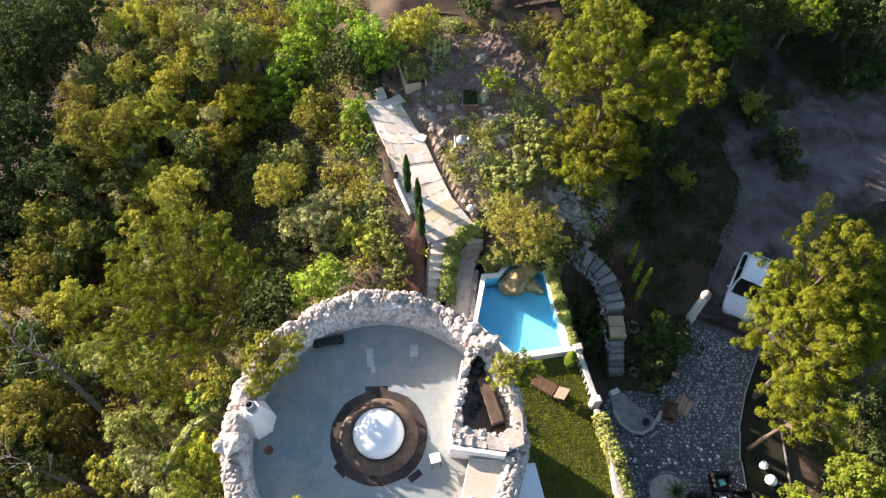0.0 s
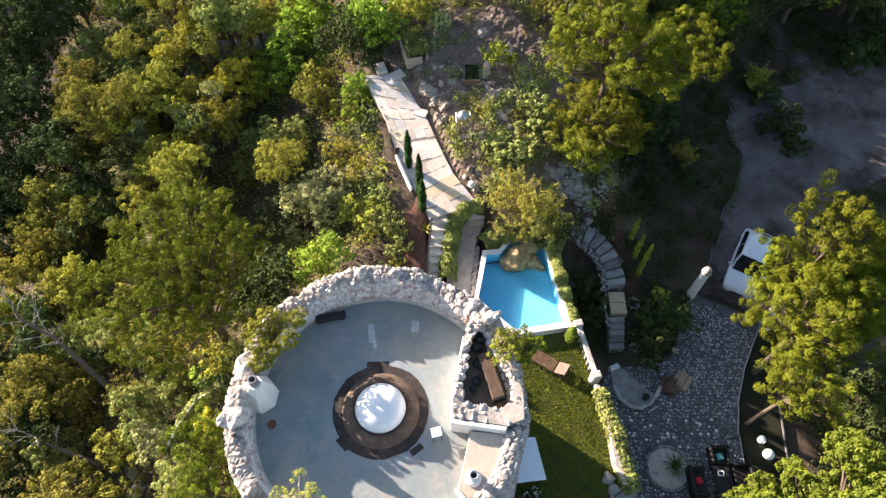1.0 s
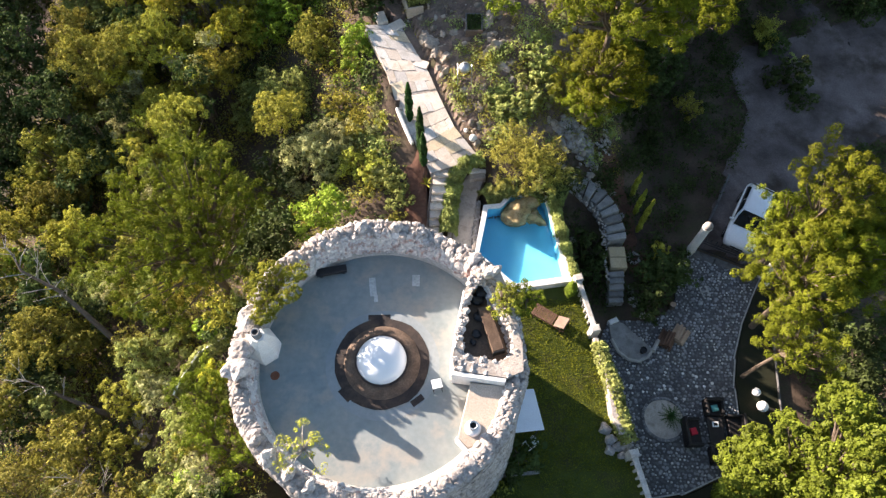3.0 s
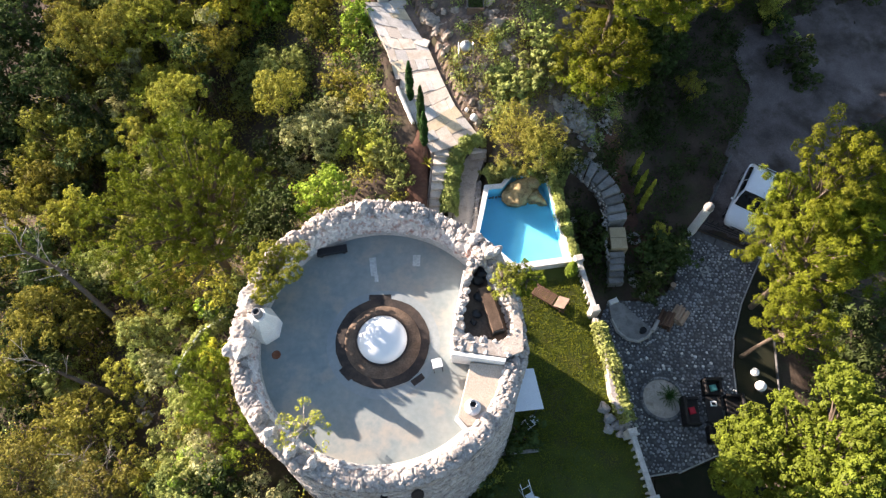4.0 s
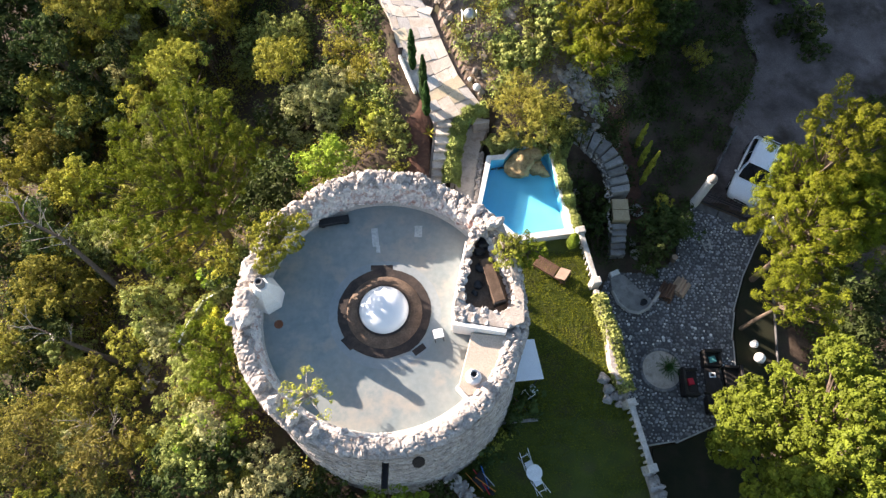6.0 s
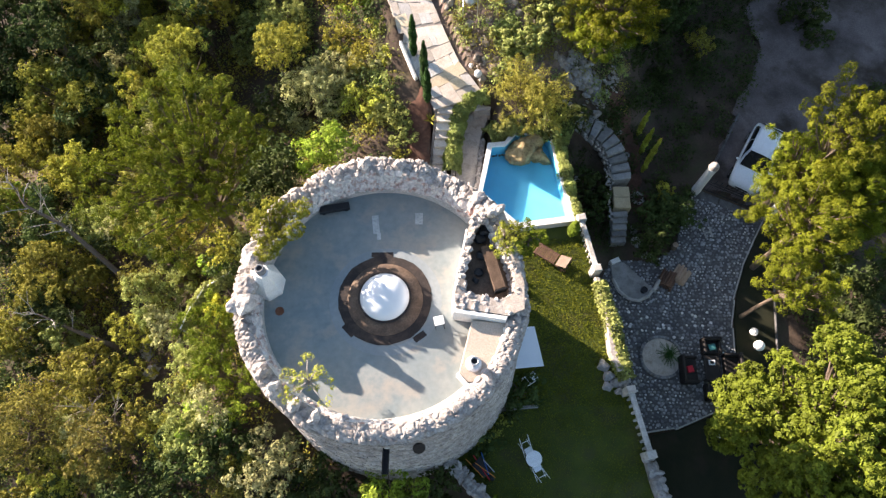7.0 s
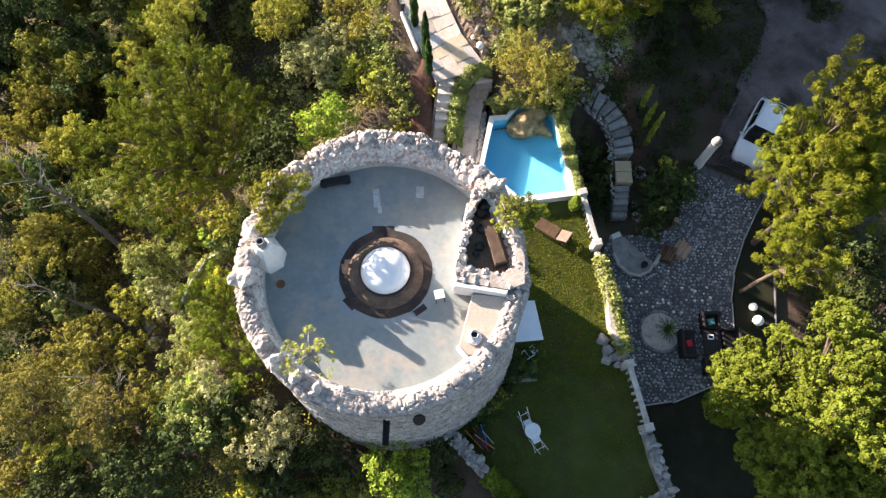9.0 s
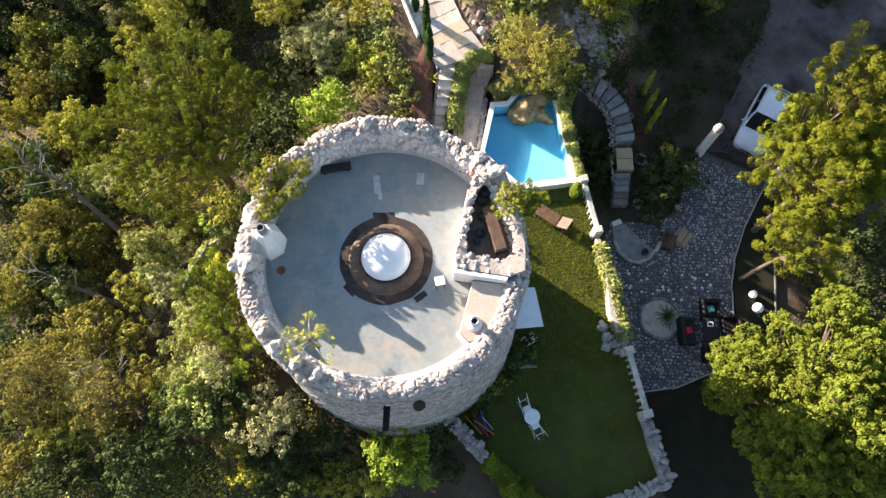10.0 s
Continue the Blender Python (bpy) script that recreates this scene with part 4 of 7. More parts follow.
# ---- paved passage and stairs beside the tower ----
passage = thing("passage", 1.3, 16.5, 0, "sloping pale paved passage between hedge and pool", "passage", kind="structure")
part("paving", G().prism([(0.46, 14.6), (1.4, 14.4), (1.7, 17.2), (2.1, 18.3), (1.3, 18.5), (0.75, 17.8)], -0.6, 1.1, 0.02, [0.75, 0.75, 0.95, 1.25, 1.25, 1.05]), "step", passage)
part("side_wall", G().prism([(1.42, 14.4), (1.6, 14.3), (1.95, 17.1), (1.72, 17.2)], -0.6, 0.95, 0.03), "mortar", passage)
for k in range(44):
    u = rng.random()
    stone(passage, 1.5 + 0.34 * u + rng.uniform(-0.1, 0.1) - 1.3, 14.35 + 2.8 * u - 16.5, 0.9 + rng.uniform(-0.05, 0.05), rng.uniform(0.07, 0.14), 0.8)
for i, (y, z) in enumerate(((18.35, 1.45), (18.65, 1.65))):
    part("step", G().box(1.75, y, z - 0.4, 0.8, 0.36, 0.4, 8, 0.02), ("step", "white_paint")[i], passage)
stair = thing("garden_stairs", 0, 17, 0, "straight flight of worn concrete steps down from the path", "stairs", kind="structure")
for i in range(9):
    u = i / 8
    part("step", G().box(-0.06 - 0.30 * u, 18.0 - 0.36 * i, -0.6, 0.72, 0.40, 2.75 - 0.17 * i, 2, 0.025), "step", stair)
part("cheek", G().prism([(-0.52, 18.2), (-0.42, 18.2), (-0.74, 14.9), (-0.86, 14.9)], -0.6, 2.3, 0.02, [2.1, 2.1, 0.6, 0.6]), "mortar", stair)

# ---- flagged path ----
def flag_z(y):
    return 2.2 + 0.185 * (y - 18)


PATH_L = [(-0.57, 17.96), (-1.24, 19.32), (-2.23, 21.3), (-2.95, 23.59), (-3.93, 25.61), (-4.26, 26.22)]
PATH_R = [(1.85, 18.76), (0.59, 20.43), (-0.13, 21.99), (-0.73, 23.46), (-1.66, 25.11), (-2.29, 26.24)]


poly = PATH_L + PATH_R[::-1]
path_bed = tagged(part("path_bed", G().prism(poly, 0.0, 2.3, 0.02, [flag_z(p[1]) - 0.014 for p in poly]), "mortar"), "mortar bed and low edge of the flagged path", "path", kind="structure")
path = thing("stone_path", 0, 20, 2.3, "pale irregular stone flags laid as a garden path", "path", kind="structure")
r = random.Random(21)


def across(u, v):
    """A place on the path: u along it, v from its left edge to its right."""
    k = u * (len(PATH_L) - 1)
    i = min(int(k), len(PATH_L) - 2)
    a = Vector(PATH_L[i]).lerp(Vector(PATH_L[i + 1]), k - i)
    b = Vector(PATH_R[i]).lerp(Vector(PATH_R[i + 1]), k - i)
    return a.lerp(b, v)


rows_n = 15
for i in range(rows_n):
    cuts = sorted([0.0, 1.0] + [min(0.9, max(0.1, (j + r.uniform(0.1, 0.9)) / 3)) for j in range(3)][: 2 + i % 2])
    for v0, v1 in zip(cuts, cuts[1:]):
        if v1 - v0 < 0.06:
            continue
        sh0, sh1 = r.uniform(-0.01, 0.012), r.uniform(-0.01, 0.012)
        gap = 0.003
        cs = [across(min(1, max(0, u)), v) for u, v in ((i / rows_n + 0.0015 + sh0, v0 + gap), (i / rows_n + 0.0015 + sh1, v1 - gap), ((i + 1) / rows_n - 0.0015 + sh1, v1 - gap), ((i + 1) / rows_n - 0.0015 + sh0, v0 + gap))]
        up = r.uniform(0, 0.006)
        part("flagstone", G().prism([(p.x, p.y) for p in cs], flag_z(cs[0].y) - 0.07, 2.3, 0.005, [flag_z(p.y) + up for p in cs]), r.choice(("slab", "slab", "slab", "grey_slab", "grey_slab", "ochre_slab")), path)
for x, y, sx, sy, rot in ((-3.32, 26.7, 0.55, 0.8, 20), (-2.44, 26.24, 0.8, 0.6, 35), (-1.12, 23.95, 0.7, 0.5, -20)):
    part("flagstone", G().box(x, y, flag_z(y) - 0.2, sx, sy, 0.22, rot, 0.015), "slab", path)
edge = thing("path_edging", -1.9, 20.5, 2.3, "low pale kerb wall along the path", "edging", kind="structure")
part("kerb", G().prism([(-2.23, 21.3), (-2.36, 21.25), (-1.54, 19.42), (-1.41, 19.47)], 1.0, 2.6, 0.03, [3.1, 3.1, 2.65, 2.65]), "white_paint", edge)

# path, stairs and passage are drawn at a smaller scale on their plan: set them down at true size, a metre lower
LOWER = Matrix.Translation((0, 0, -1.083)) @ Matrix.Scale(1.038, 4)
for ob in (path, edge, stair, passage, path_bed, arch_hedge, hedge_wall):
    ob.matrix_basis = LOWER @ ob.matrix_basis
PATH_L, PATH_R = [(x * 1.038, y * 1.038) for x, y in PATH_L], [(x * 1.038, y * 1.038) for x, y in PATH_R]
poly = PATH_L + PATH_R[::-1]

# ---- slope right of the pool: curved garden steps ----
garden = thing("curved_steps", 8.6, 16.5, 0, "curved flight of grey stone garden steps in the shade", "stairs", kind="structure")
CURVE = [(6.83, 18.81, 0.3), (7.29, 18.70, 0.13), (7.72, 18.52, -0.04), (8.14, 18.27, -0.21), (8.47, 17.94, -0.38), (8.69, 17.56, -0.55), (8.86, 17.17, -0.72), (8.97, 16.75, -0.89), (9.05, 16.33, -1.06)]
ends = [Vector(p[:2]) for p in CURVE]
ends = [ends[0] * 1.5 - ends[1] * 0.5] + [a.lerp(b, 0.5) for a, b in zip(ends, ends[1:])] + [ends[-1] * 1.5 - ends[-2] * 0.5]
for i, (x, y, z) in enumerate(CURVE):
    # each tread is a wedge between two lines across the flight, with an open dark joint to the next
    quad = []
    for k, inset in ((i, 0.035), (i + 1, -0.03)):
        way = (ends[min(k + 1, len(ends) - 1)] - ends[max(k - 1, 0)]).normalized()
        out, p = Vector((-way.y, way.x)), ends[k] + way * inset
        quad += [p - out * 0.46, p + out * (0.5 + 0.05 * (i % 3))] if k == i else [p + out * (0.5 + 0.04 * (i % 2)), p - out * 0.46]
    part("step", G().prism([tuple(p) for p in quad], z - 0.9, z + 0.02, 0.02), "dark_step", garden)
for yy in (15.53, 14.91):
    part("landing", G().box(9.06, yy, -2.6, 0.84, 0.6, 1.38, 1, 0.025), "yellow_step", garden, "ochre sandstone landing slab")
for i, (x, y, z) in enumerate([(8.95, 14.35, -1.42), (8.96, 14.09, -1.6), (8.96, 13.8, -1.78), (8.95, 13.51, -1.96), (8.95, 13.23, -2.14)]):
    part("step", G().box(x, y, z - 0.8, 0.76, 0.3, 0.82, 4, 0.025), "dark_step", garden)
part("step", G().box(8.75, 12.15, -2.6, 0.5, 0.26, 0.32, 25, 0.03), "white_paint", garden, "white stone step")
# fan-shaped platform at the foot
fan = [(8.5, 12.0), (8.55, 11.2), (8.8, 10.55), (9.25, 10.15), (9.75, 10.05), (10.25, 10.3), (10.55, 10.7), (9.75, 11.5), (9.2, 12.1)]
plat = thing("fan_platform", 9.4, 11, -2.5, "fan-shaped grey stone platform at the foot of the steps", "platform", kind="structure")
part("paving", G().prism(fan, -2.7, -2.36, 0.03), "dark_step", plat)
part("kerb", G().tube([(*p, -2.36) for p in fan[1:7]], [0.09] * 6, 6), "kerb", plat)
part("pot", G().lathe([(0.12, 0), (0.17, 0.3), (0.15, 0.3), (0.14, 0.25)], 10.0, 10.55, 14).mesh("pot"), "black", plat).location.z = -2.36
part("curb_arm", G().prism([(10.45, 10.6), (10.62, 10.55), (10.95, 11.1), (10.82, 11.2)], -2.6, -2.2, 0.03), "kerb", plat)

# ---- lawn edge: balustrades, walls ----
def balustrade(a, b, z, tall, name_label):
    a, b = Vector(a), Vector(b)
    d = (b - a).normalized()
    ang = math.degrees(math.atan2(d.y, d.x))
    t = thing("balustrade", a.x, a.y, z, name_label, "balustrade", "lawn balustrades", rz=ang)
    n = (b - a).length
    local("plinth", G().box(n / 2, 0, -2.7, n, 0.2, 2.4, 0, 0.02), "old_plaster", t)
    local("rail", G().box(n / 2, 0, tall - 0.1, n, 0.24, 0.1, 0, 0.03), "old_plaster", t)
    prof = [(0.05, -0.3), (0.06, 0.1), (0.045, 0.2), (0.075, 0.32), (0.07, 0.4), (0.04, 0.55), (0.045, 0.62), (0.06, 0.66), (0.06, tall - 0.1)]
    first = G().lathe(prof, n=10).mesh("baluster", True)
    first.materials.append(M["old_plaster"])
    k = int(n / 0.28)
    for i in range(k):
        ob = new("baluster", first)
        ob.parent = t
        ob.location = ((i + 0.5) * n / k, 0, 0)
    for x in (0.14, n - 0.14):
        local("pier", G().box(x, 0, 0, 0.32, 0.4, tall + 0.12, 0, 0.03), "old_plaster", t)
    return t


balustrade((6.42, 13.2), (7.03, 10.4), 0.0, 0.8, "white stone balustrade between lawn and court, sunlit")
balustrade((8.0, 5.2), (8.66, 2.3), 0.0, 0.85, "weathered white balustrade at the lawn edge in shade")
w = thing("lawn_wall", 7.3, 8.3, 0, "pale retaining wall at the lawn edge overgrown with ivy", "wall", kind="structure")
part("wall", G().prism([(6.93, 10.2), (7.17, 10.2), (7.6, 8.4), (7.65, 6.8), (7.95, 5.9), (7.65, 5.9), (7.35, 6.8), (7.3, 8.4)], -2.7, 0.55, 0.03), "limestone", w)
part("ivy", leafy("ivy_leaves", rng2, [(7.15, 10.0, 0.3), (7.4, 9.0, 0.2), (7.62, 8.2, 0.2), (7.75, 7.2, 0.15), (7.9, 6.2, 0.1), (8.1, 5.6, 0.0)], 0.34, 0.45, 700, 0.13, "ivy").data, LEAF["ivy"], w)
bpy.data.objects.remove(bpy.data.objects["ivy_leaves"])
r = random.Random(31)
w2 = thing("rock_wall", 9.0, 0.8, 0, "rough grey rock wall at the lower lawn corner", "wall", kind="structure")
part("core", G().prism([(8.5, 2.3), (8.95, 2.2), (9.3, 1.2), (9.65, -0.2), (9.3, -0.45), (7.6, -1.1), (4.5, -1.9), (4.5, -1.6), (7.5, -0.8), (8.9, -0.15), (9.1, 0.0), (8.75, 1.1)], -3.0, 0.35, 0.05), "mortar", w2)
for p, d in along([(8.7, 2.3, 0), (9.05, 1.2, 0), (9.35, -0.2, 0), (7.5, -0.95, 0), (6.0, -1.4, 0)], 0.3):
    for side in (-0.13, 0.13):
        ob = stone(w2, p.x - d.y * side - 9.0, p.y + d.x * side - 0.8, 0.36 + r.uniform(-0.05, 0.1), r.uniform(0.18, 0.3))
        ob.data = r.choice(GREY)
for x, y, s in ((7.15, 6.2, 0.32), (7.3, 5.75, 0.3), (7.25, 5.3, 0.26), (7.6, 5.5, 0.28), (7.9, 5.5, 0.3), (7.75, 5.1, 0.24)):
    tagged(part("boulder", G().rock(x, y, 0.1, s, s * 0.85, s * 0.7, x * 9 + y, 3, 0.5), "rock"), "grey boulder at the edge of the lawn", "boulder", "lawn boulders")
w3 = thing("south_wall", 1, 1.5, 0, "low rubble wall from the tower to the hedge", "wall", kind="structure")
part("core", G().prism([(-0.2, 2.4), (0.05, 2.65), (2.05, 0.7), (1.75, 0.4)], -2.5, 0.8, 0.05), "mortar", w3)
for p, d in along([(0.0, 2.45, 0), (1.85, 0.6, 0)], 0.2):
    for side in (-0.2, 0.0, 0.2):
        stone(w3, p.x - d.y * side - 1 + rng.uniform(-0.05, 0.05), p.y + d.x * side - 1.5 + rng.uniform(-0.05, 0.05), 0.82 + rng.uniform(-0.05, 0.06), rng.uniform(0.11, 0.19), 0.7, me=rng.choice(GREY))
tagged(leafy("hedge", rng2, [(2.0, 0.5, 0.2), (3.0, -0.5, 0.2), (4.6, -1.7, 0.2)], 0.45, 0.7, 2600, 0.1, "lush"), "dark ivy hedge along the lower lawn edge", "hedge", kind="stuff")

# ---- court: kerb, round bed, furniture, lamps ----
COURT_EDGE = [(16.8, 14.7), (16.2, 13.7), (15.35, 12.2), (14.7, 10.65), (14.33, 9.2), (14.2, 7.45), (13.75, 6.2), (12.85, 4.7), (11.2, 4.0), (9.7, 3.75)]
kerb = thing("court_kerb", 14.3, 9.0, -2.5, "thin curved grey kerb round the cobbled court", "kerb", kind="structure")
for (p, d) in along([(x, y, 0) for x, y in COURT_EDGE], 0.5):
    part("kerbstone", G().box(p.x + d.x * 0.25, p.y + d.y * 0.25, -2.75, 0.49, 0.07, 0.28, math.degrees(math.atan2(d.y, d.x)), 0.015), "kerb", kerb)
# the verge's near-black colour carries the shade of that corner
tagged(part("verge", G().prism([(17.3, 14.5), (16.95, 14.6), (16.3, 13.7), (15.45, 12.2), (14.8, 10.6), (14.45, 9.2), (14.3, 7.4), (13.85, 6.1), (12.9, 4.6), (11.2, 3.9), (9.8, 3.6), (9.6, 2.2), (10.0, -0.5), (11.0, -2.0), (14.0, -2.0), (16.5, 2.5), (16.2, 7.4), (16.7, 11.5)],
                               -3.0, -2.53, 0.02), "verge"), "narrow grass verge beside the court, shade put into its colour", "grass", kind="structure")
tagged(part("verge_edging", G().prism([(16.74, 11.6), (16.82, 11.6), (16.27, 7.3), (16.2, 7.3)], -2.8, -2.42, 0.02), "dark_kerb"), "straight dark kerb behind the verge", "kerb", kind="structure")
bed = thing("round_bed", 10.6, 7.25, -2.5, "round pale gravel bed with a stone rim and a palm", "planter")
local("rim", G().lathe([(1.05, -0.1), (1.05, 0.1), (0.98, 0.12), (0.93, 0.1), (0.93, 0.0)], n=40, cap=False), "kerb", bed)
local("gravel", G().lathe([(0.94, -0.1), (0.94, 0.05)], n=40), "step", bed)
rim_stone = G().box(0, 0, 0.02, 0.16, 0.13, 0.12, 0, 0.03).mesh("rim_stone")
rim_stone.materials.append(M["cobble"])
for i in range(36):
    a = 2 * math.pi * i / 36
    ob = new("rim_stone", rim_stone)
    ob.parent = bed
    ob.matrix_basis = pose(0.99 * math.cos(a), 0.99 * math.sin(a), 0.005, 0, 0, math.degrees(a) + 90)
palm = thing("palm", 10.85, 7.3, -2.45, "small dark feather palm in the round bed", "palm")
local("trunk", G().lathe([(0.1, 0), (0.12, 0.15), (0.08, 0.35)], n=10), "bark", palm)
r = random.Random(8)
for i in range(20):
    a, el, ln = 2 * math.pi * i / 20 + r.uniform(-0.1, 0.1), r.uniform(0.3, 1.1), r.uniform(0.5, 0.72)
    g = G()
    pts = []
    for k in range(7):
        u = k / 6
        rad = ln * u * math.cos(el * (1 - 0.5 * u))
        pts.append(Vector((rad * math.cos(a), rad * math.sin(a), 0.35 + ln * u * math.sin(el) - 0.45 * ln * u * u)))
    side = Vector((-math.sin(a), math.cos(a), 0))
    for k in range(1, 7):
        for s in (-1, 1):
            for o in (0.0, 0.5):
                q = pts[k - 1].lerp(pts[k], o + 0.2)
                tip = q + side * s * 0.16 * (1.1 - k / 8) + (pts[k] - pts[k - 1]) * 0.8
                w = (pts[k] - pts[k - 1]).normalized() * 0.014
                g.add([q - w, q + w, tip], [[0, 1, 2]])
    g.tube(pts, [0.01] * 7, 4)
    local("frond", g, LEAF["cypress"], palm)


def armchair(x, y, rz, w, cushion=None):
    t = thing("garden_sofa", x, y, -2.5, "dark rattan garden armchair on the cobbled court" + (" with a %s cushion" % cushion if cushion else ""), "armchair", "court seating", rz=rz)
    local("seat", G().box(0, 0, 0.08, w, 0.75, 0.3, 0, 0.03), "rattan", t)
    local("backrest", G().box(0, 0.33, 0.1, w, 0.14, 0.65, 0, 0.03), "rattan", t)
    for s in (-1, 1):
        local("armrest", G().box(s * (w / 2 - 0.07), -0.02, 0.1, 0.13, 0.72, 0.48, 0, 0.03), "rattan", t)
    for i in (-1, 1):
        for j in (-1, 1):
            local("leg", G().box(i * (w / 2 - 0.08), j * 0.3, 0, 0.06, 0.06, 0.1), "rattan", t)
    if cushion:
        local("cushion", G().box(0.02, -0.04, 0.38, 0.32, 0.3, 0.09, 12, 0.035), cushion, t)
    return t


armchair(12.95, 7.75, 0, 0.85, "teal")
armchair(11.75, 6.6, 90, 1.3, "red")
armchair(13.85, 6.7, -90, 1.4)
armchair(12.85, 5.55, 180, 0.9)
t = thing("coffee_table", 12.85, 6.7, -2.5, "low dark rattan coffee table", "table")
local("tabletop", G().box(0, 0, 0.36, 0.75, 1.2, 0.06, 0, 0.015), "rattan", t)
for i in (-1, 1):
    for j in (-1, 1):
        local("leg", G().box(i * 0.32, j * 0.54, 0, 0.07, 0.07, 0.36), "rattan", t)
t = thing("tray", 12.85, 6.95, -2.08, "pale square tray with a dark centre on the coffee table", "tray")
local("frame", G().box(0, 0, 0, 0.3, 0.24, 0.03, 0, 0.008), "white_metal", t)
local("inset", G().box(0, 0, 0.03, 0.18, 0.13, 0.008, 0, 0.002), "rattan", t)


def globe(x, y, z, rad, label):
    t = thing("globe_lamp", x, y, z, label, "lamp", "white globe lamps")
    local("foot", G().lathe([(rad * 0.35, 0), (rad * 0.35, 0.05), (rad * 0.2, 0.06)], n=16), "iron", t)
    local("globe", G().lathe([(max(0.01, rad * math.cos(a)), 0.05 + rad + rad * math.sin(a)) for a in [-math.pi / 2 + math.pi * i / 16 for i in range(17)]], n=28), "lamp_white", t, smooth=True)


globe(15.2, 8.55, -2.53, 0.2, "white opal globe lamp standing on the verge")
globe(15.32, 7.85, -2.53, 0.26, "larger white opal globe lamp standing on the verge")
globe(12.85, 3.7, -2.53, 0.2, "white opal globe lamp below the maple")
globe(17.0, 14.3, -2.5, 0.12, "small white globe lamp by the gate")
# log stack, stump
for cx, cy, rz, mat, label in ((12.0, 11.45, 55, "pale_wood", "stack of split pale firewood on the court"), (11.3, 11.2, 60, "wood", "stack of dark weathered firewood on the court")):
    t = thing("log_pile", cx, cy, -2.5, label, "firewood", "log piles", rz=rz)
    for k in range(13):
        row = k // 5
        local("log", G().tube([(-0.42 + r.uniform(-0.08, 0.08), -0.32 + 0.15 * (k % 5) + row * 0.06, 0.08 + row * 0.13), (0.42 + r.uniform(-0.08, 0.08), -0.32 + 0.15 * (k % 5) + row * 0.06 + r.uniform(-0.05, 0.05), 0.08 + row * 0.13)], [0.075, 0.07], 7), mat, t)
t = thing("tree_stump", 11.85, 13.0, -2.5, "short sawn log standing at the court edge", "stump")
local("bark", G().lathe([(0.17, 0), (0.15, 0.4)], n=14, cap=False), "bark", t)
local("cut_face", G().lathe([(0.15, 0.39), (0.15, 0.405)], n=14), "pale_wood", t)
# landing letter of pale stones
t = thing("letter_mark", 13.75, 13.9, -2.5, "letter H laid in pale stone in the court paving", "sign", rz=12)
for x, y, w, h in ((-0.17, 0, 0.09, 0.62), (0.17, 0, 0.09, 0.62), (0, 0, 0.26, 0.09)):
    local("bar", G().box(x, y, -0.02, w, h, 0.055, 0, 0.008), "kerb", t)

# ---- gate and drive ----
t = thing("gate_post", 13.42, 16.33, -2.5, "white plastered round-topped gate post", "gate post")
t.scale = (0.85, 0.85, 1.15)
local("shaft", G().lathe([(0.29, -0.1), (0.29, 0.25), (0.27, 0.3), (0.25, 2.1), (0.28, 2.14), (0.3, 2.2), (0.26, 2.22)], n=24), "white_paint", t, smooth=False)
local("cap", G().lathe([(max(0.01, 0.29 * math.cos(a)), 2.22 + 0.29 * math.sin(a)) for a in [math.pi / 2 * i / 8 for i in range(9)]], n=24), "limestone", t, "rounded weathered stone cap", True)
t = thing("gate_post", 16.95, 14.95, -2.5, "white plastered gate post under the pine", "gate post")
local("shaft", G().lathe([(0.3, -0.1), (0.27, 2.0), (0.3, 2.1), (0.1, 2.3)], n=20), "white_paint", t)
gate = thing("iron_gate", 13.8, 16.4, -2.5, "low dark wrought-iron gate with spear finials", "gate", rz=math.degrees(math.atan2(-1.45, 3.15)))
GL = 3.3
for z in (0.12, 0.75, 0.95):
    local("rail", G().bar((0, 0, z), (GL, 0, z), 0.022), "iron", gate)
for i in range(24):
    x = (i + 0.5) * GL / 24
    local("picket", G().bar((x, 0, 0.08), (x, 0, 1.08), 0.011, 5), "iron", gate)
    if i % 2 == 0:
        local("finial", G().lathe([(0.012, 1.06), (0.045, 1.12), (0.015, 1.16), (0.04, 1.2), (0.004, 1.32)], x, 0, 6), "iron", gate)
sill = thing("gate_sill", 15.0, 15.55, -2.5, "row of grey sill blocks under the gate", "sill", kind="structure")
for i in range(3):
    part("block", G().box(13.9 + 1.05 * i + 0.15, 16.0 - 0.48 * i - 0.07, -2.8, 1.1, 0.42, 0.36, -24.7, 0.02), "dark_kerb", sill)
tagged(part("drive_kerb", G().prism([(14.35, 17.6), (14.47, 17.55), (15.32, 19.0), (16.5, 21.2), (16.4, 21.25), (15.2, 19.05)], -2.9, -2.38, 0.03), "dark_kerb"), "dark grey kerb along the drive", "kerb", kind="structure")
car = thing("car", 16.75, 18.05, -2.56, "white hatchback parked behind the iron gate, half under a pine", "car", rz=-30)


def sections(rows, mat, name, label=""):
    """A smooth shell through cross sections: place along the car, half width, sill, shoulder height, crown height."""
    rs = []
    for y, w, lo, sh, hi in rows:
        half = [(0.0, hi), (w * 0.45, hi - 0.01), (w * 0.78, hi - 0.05), (w * 0.95, (hi + sh) / 2), (w, sh - 0.02), (w, (sh + lo) / 2), (w * 0.94, lo)]
        rs.append([(x, y, z) for x, z in half] + [(-x, y, z) for x, z in half[:0:-1]])
    return local(name, G().rings(rs), mat, car, label, True)


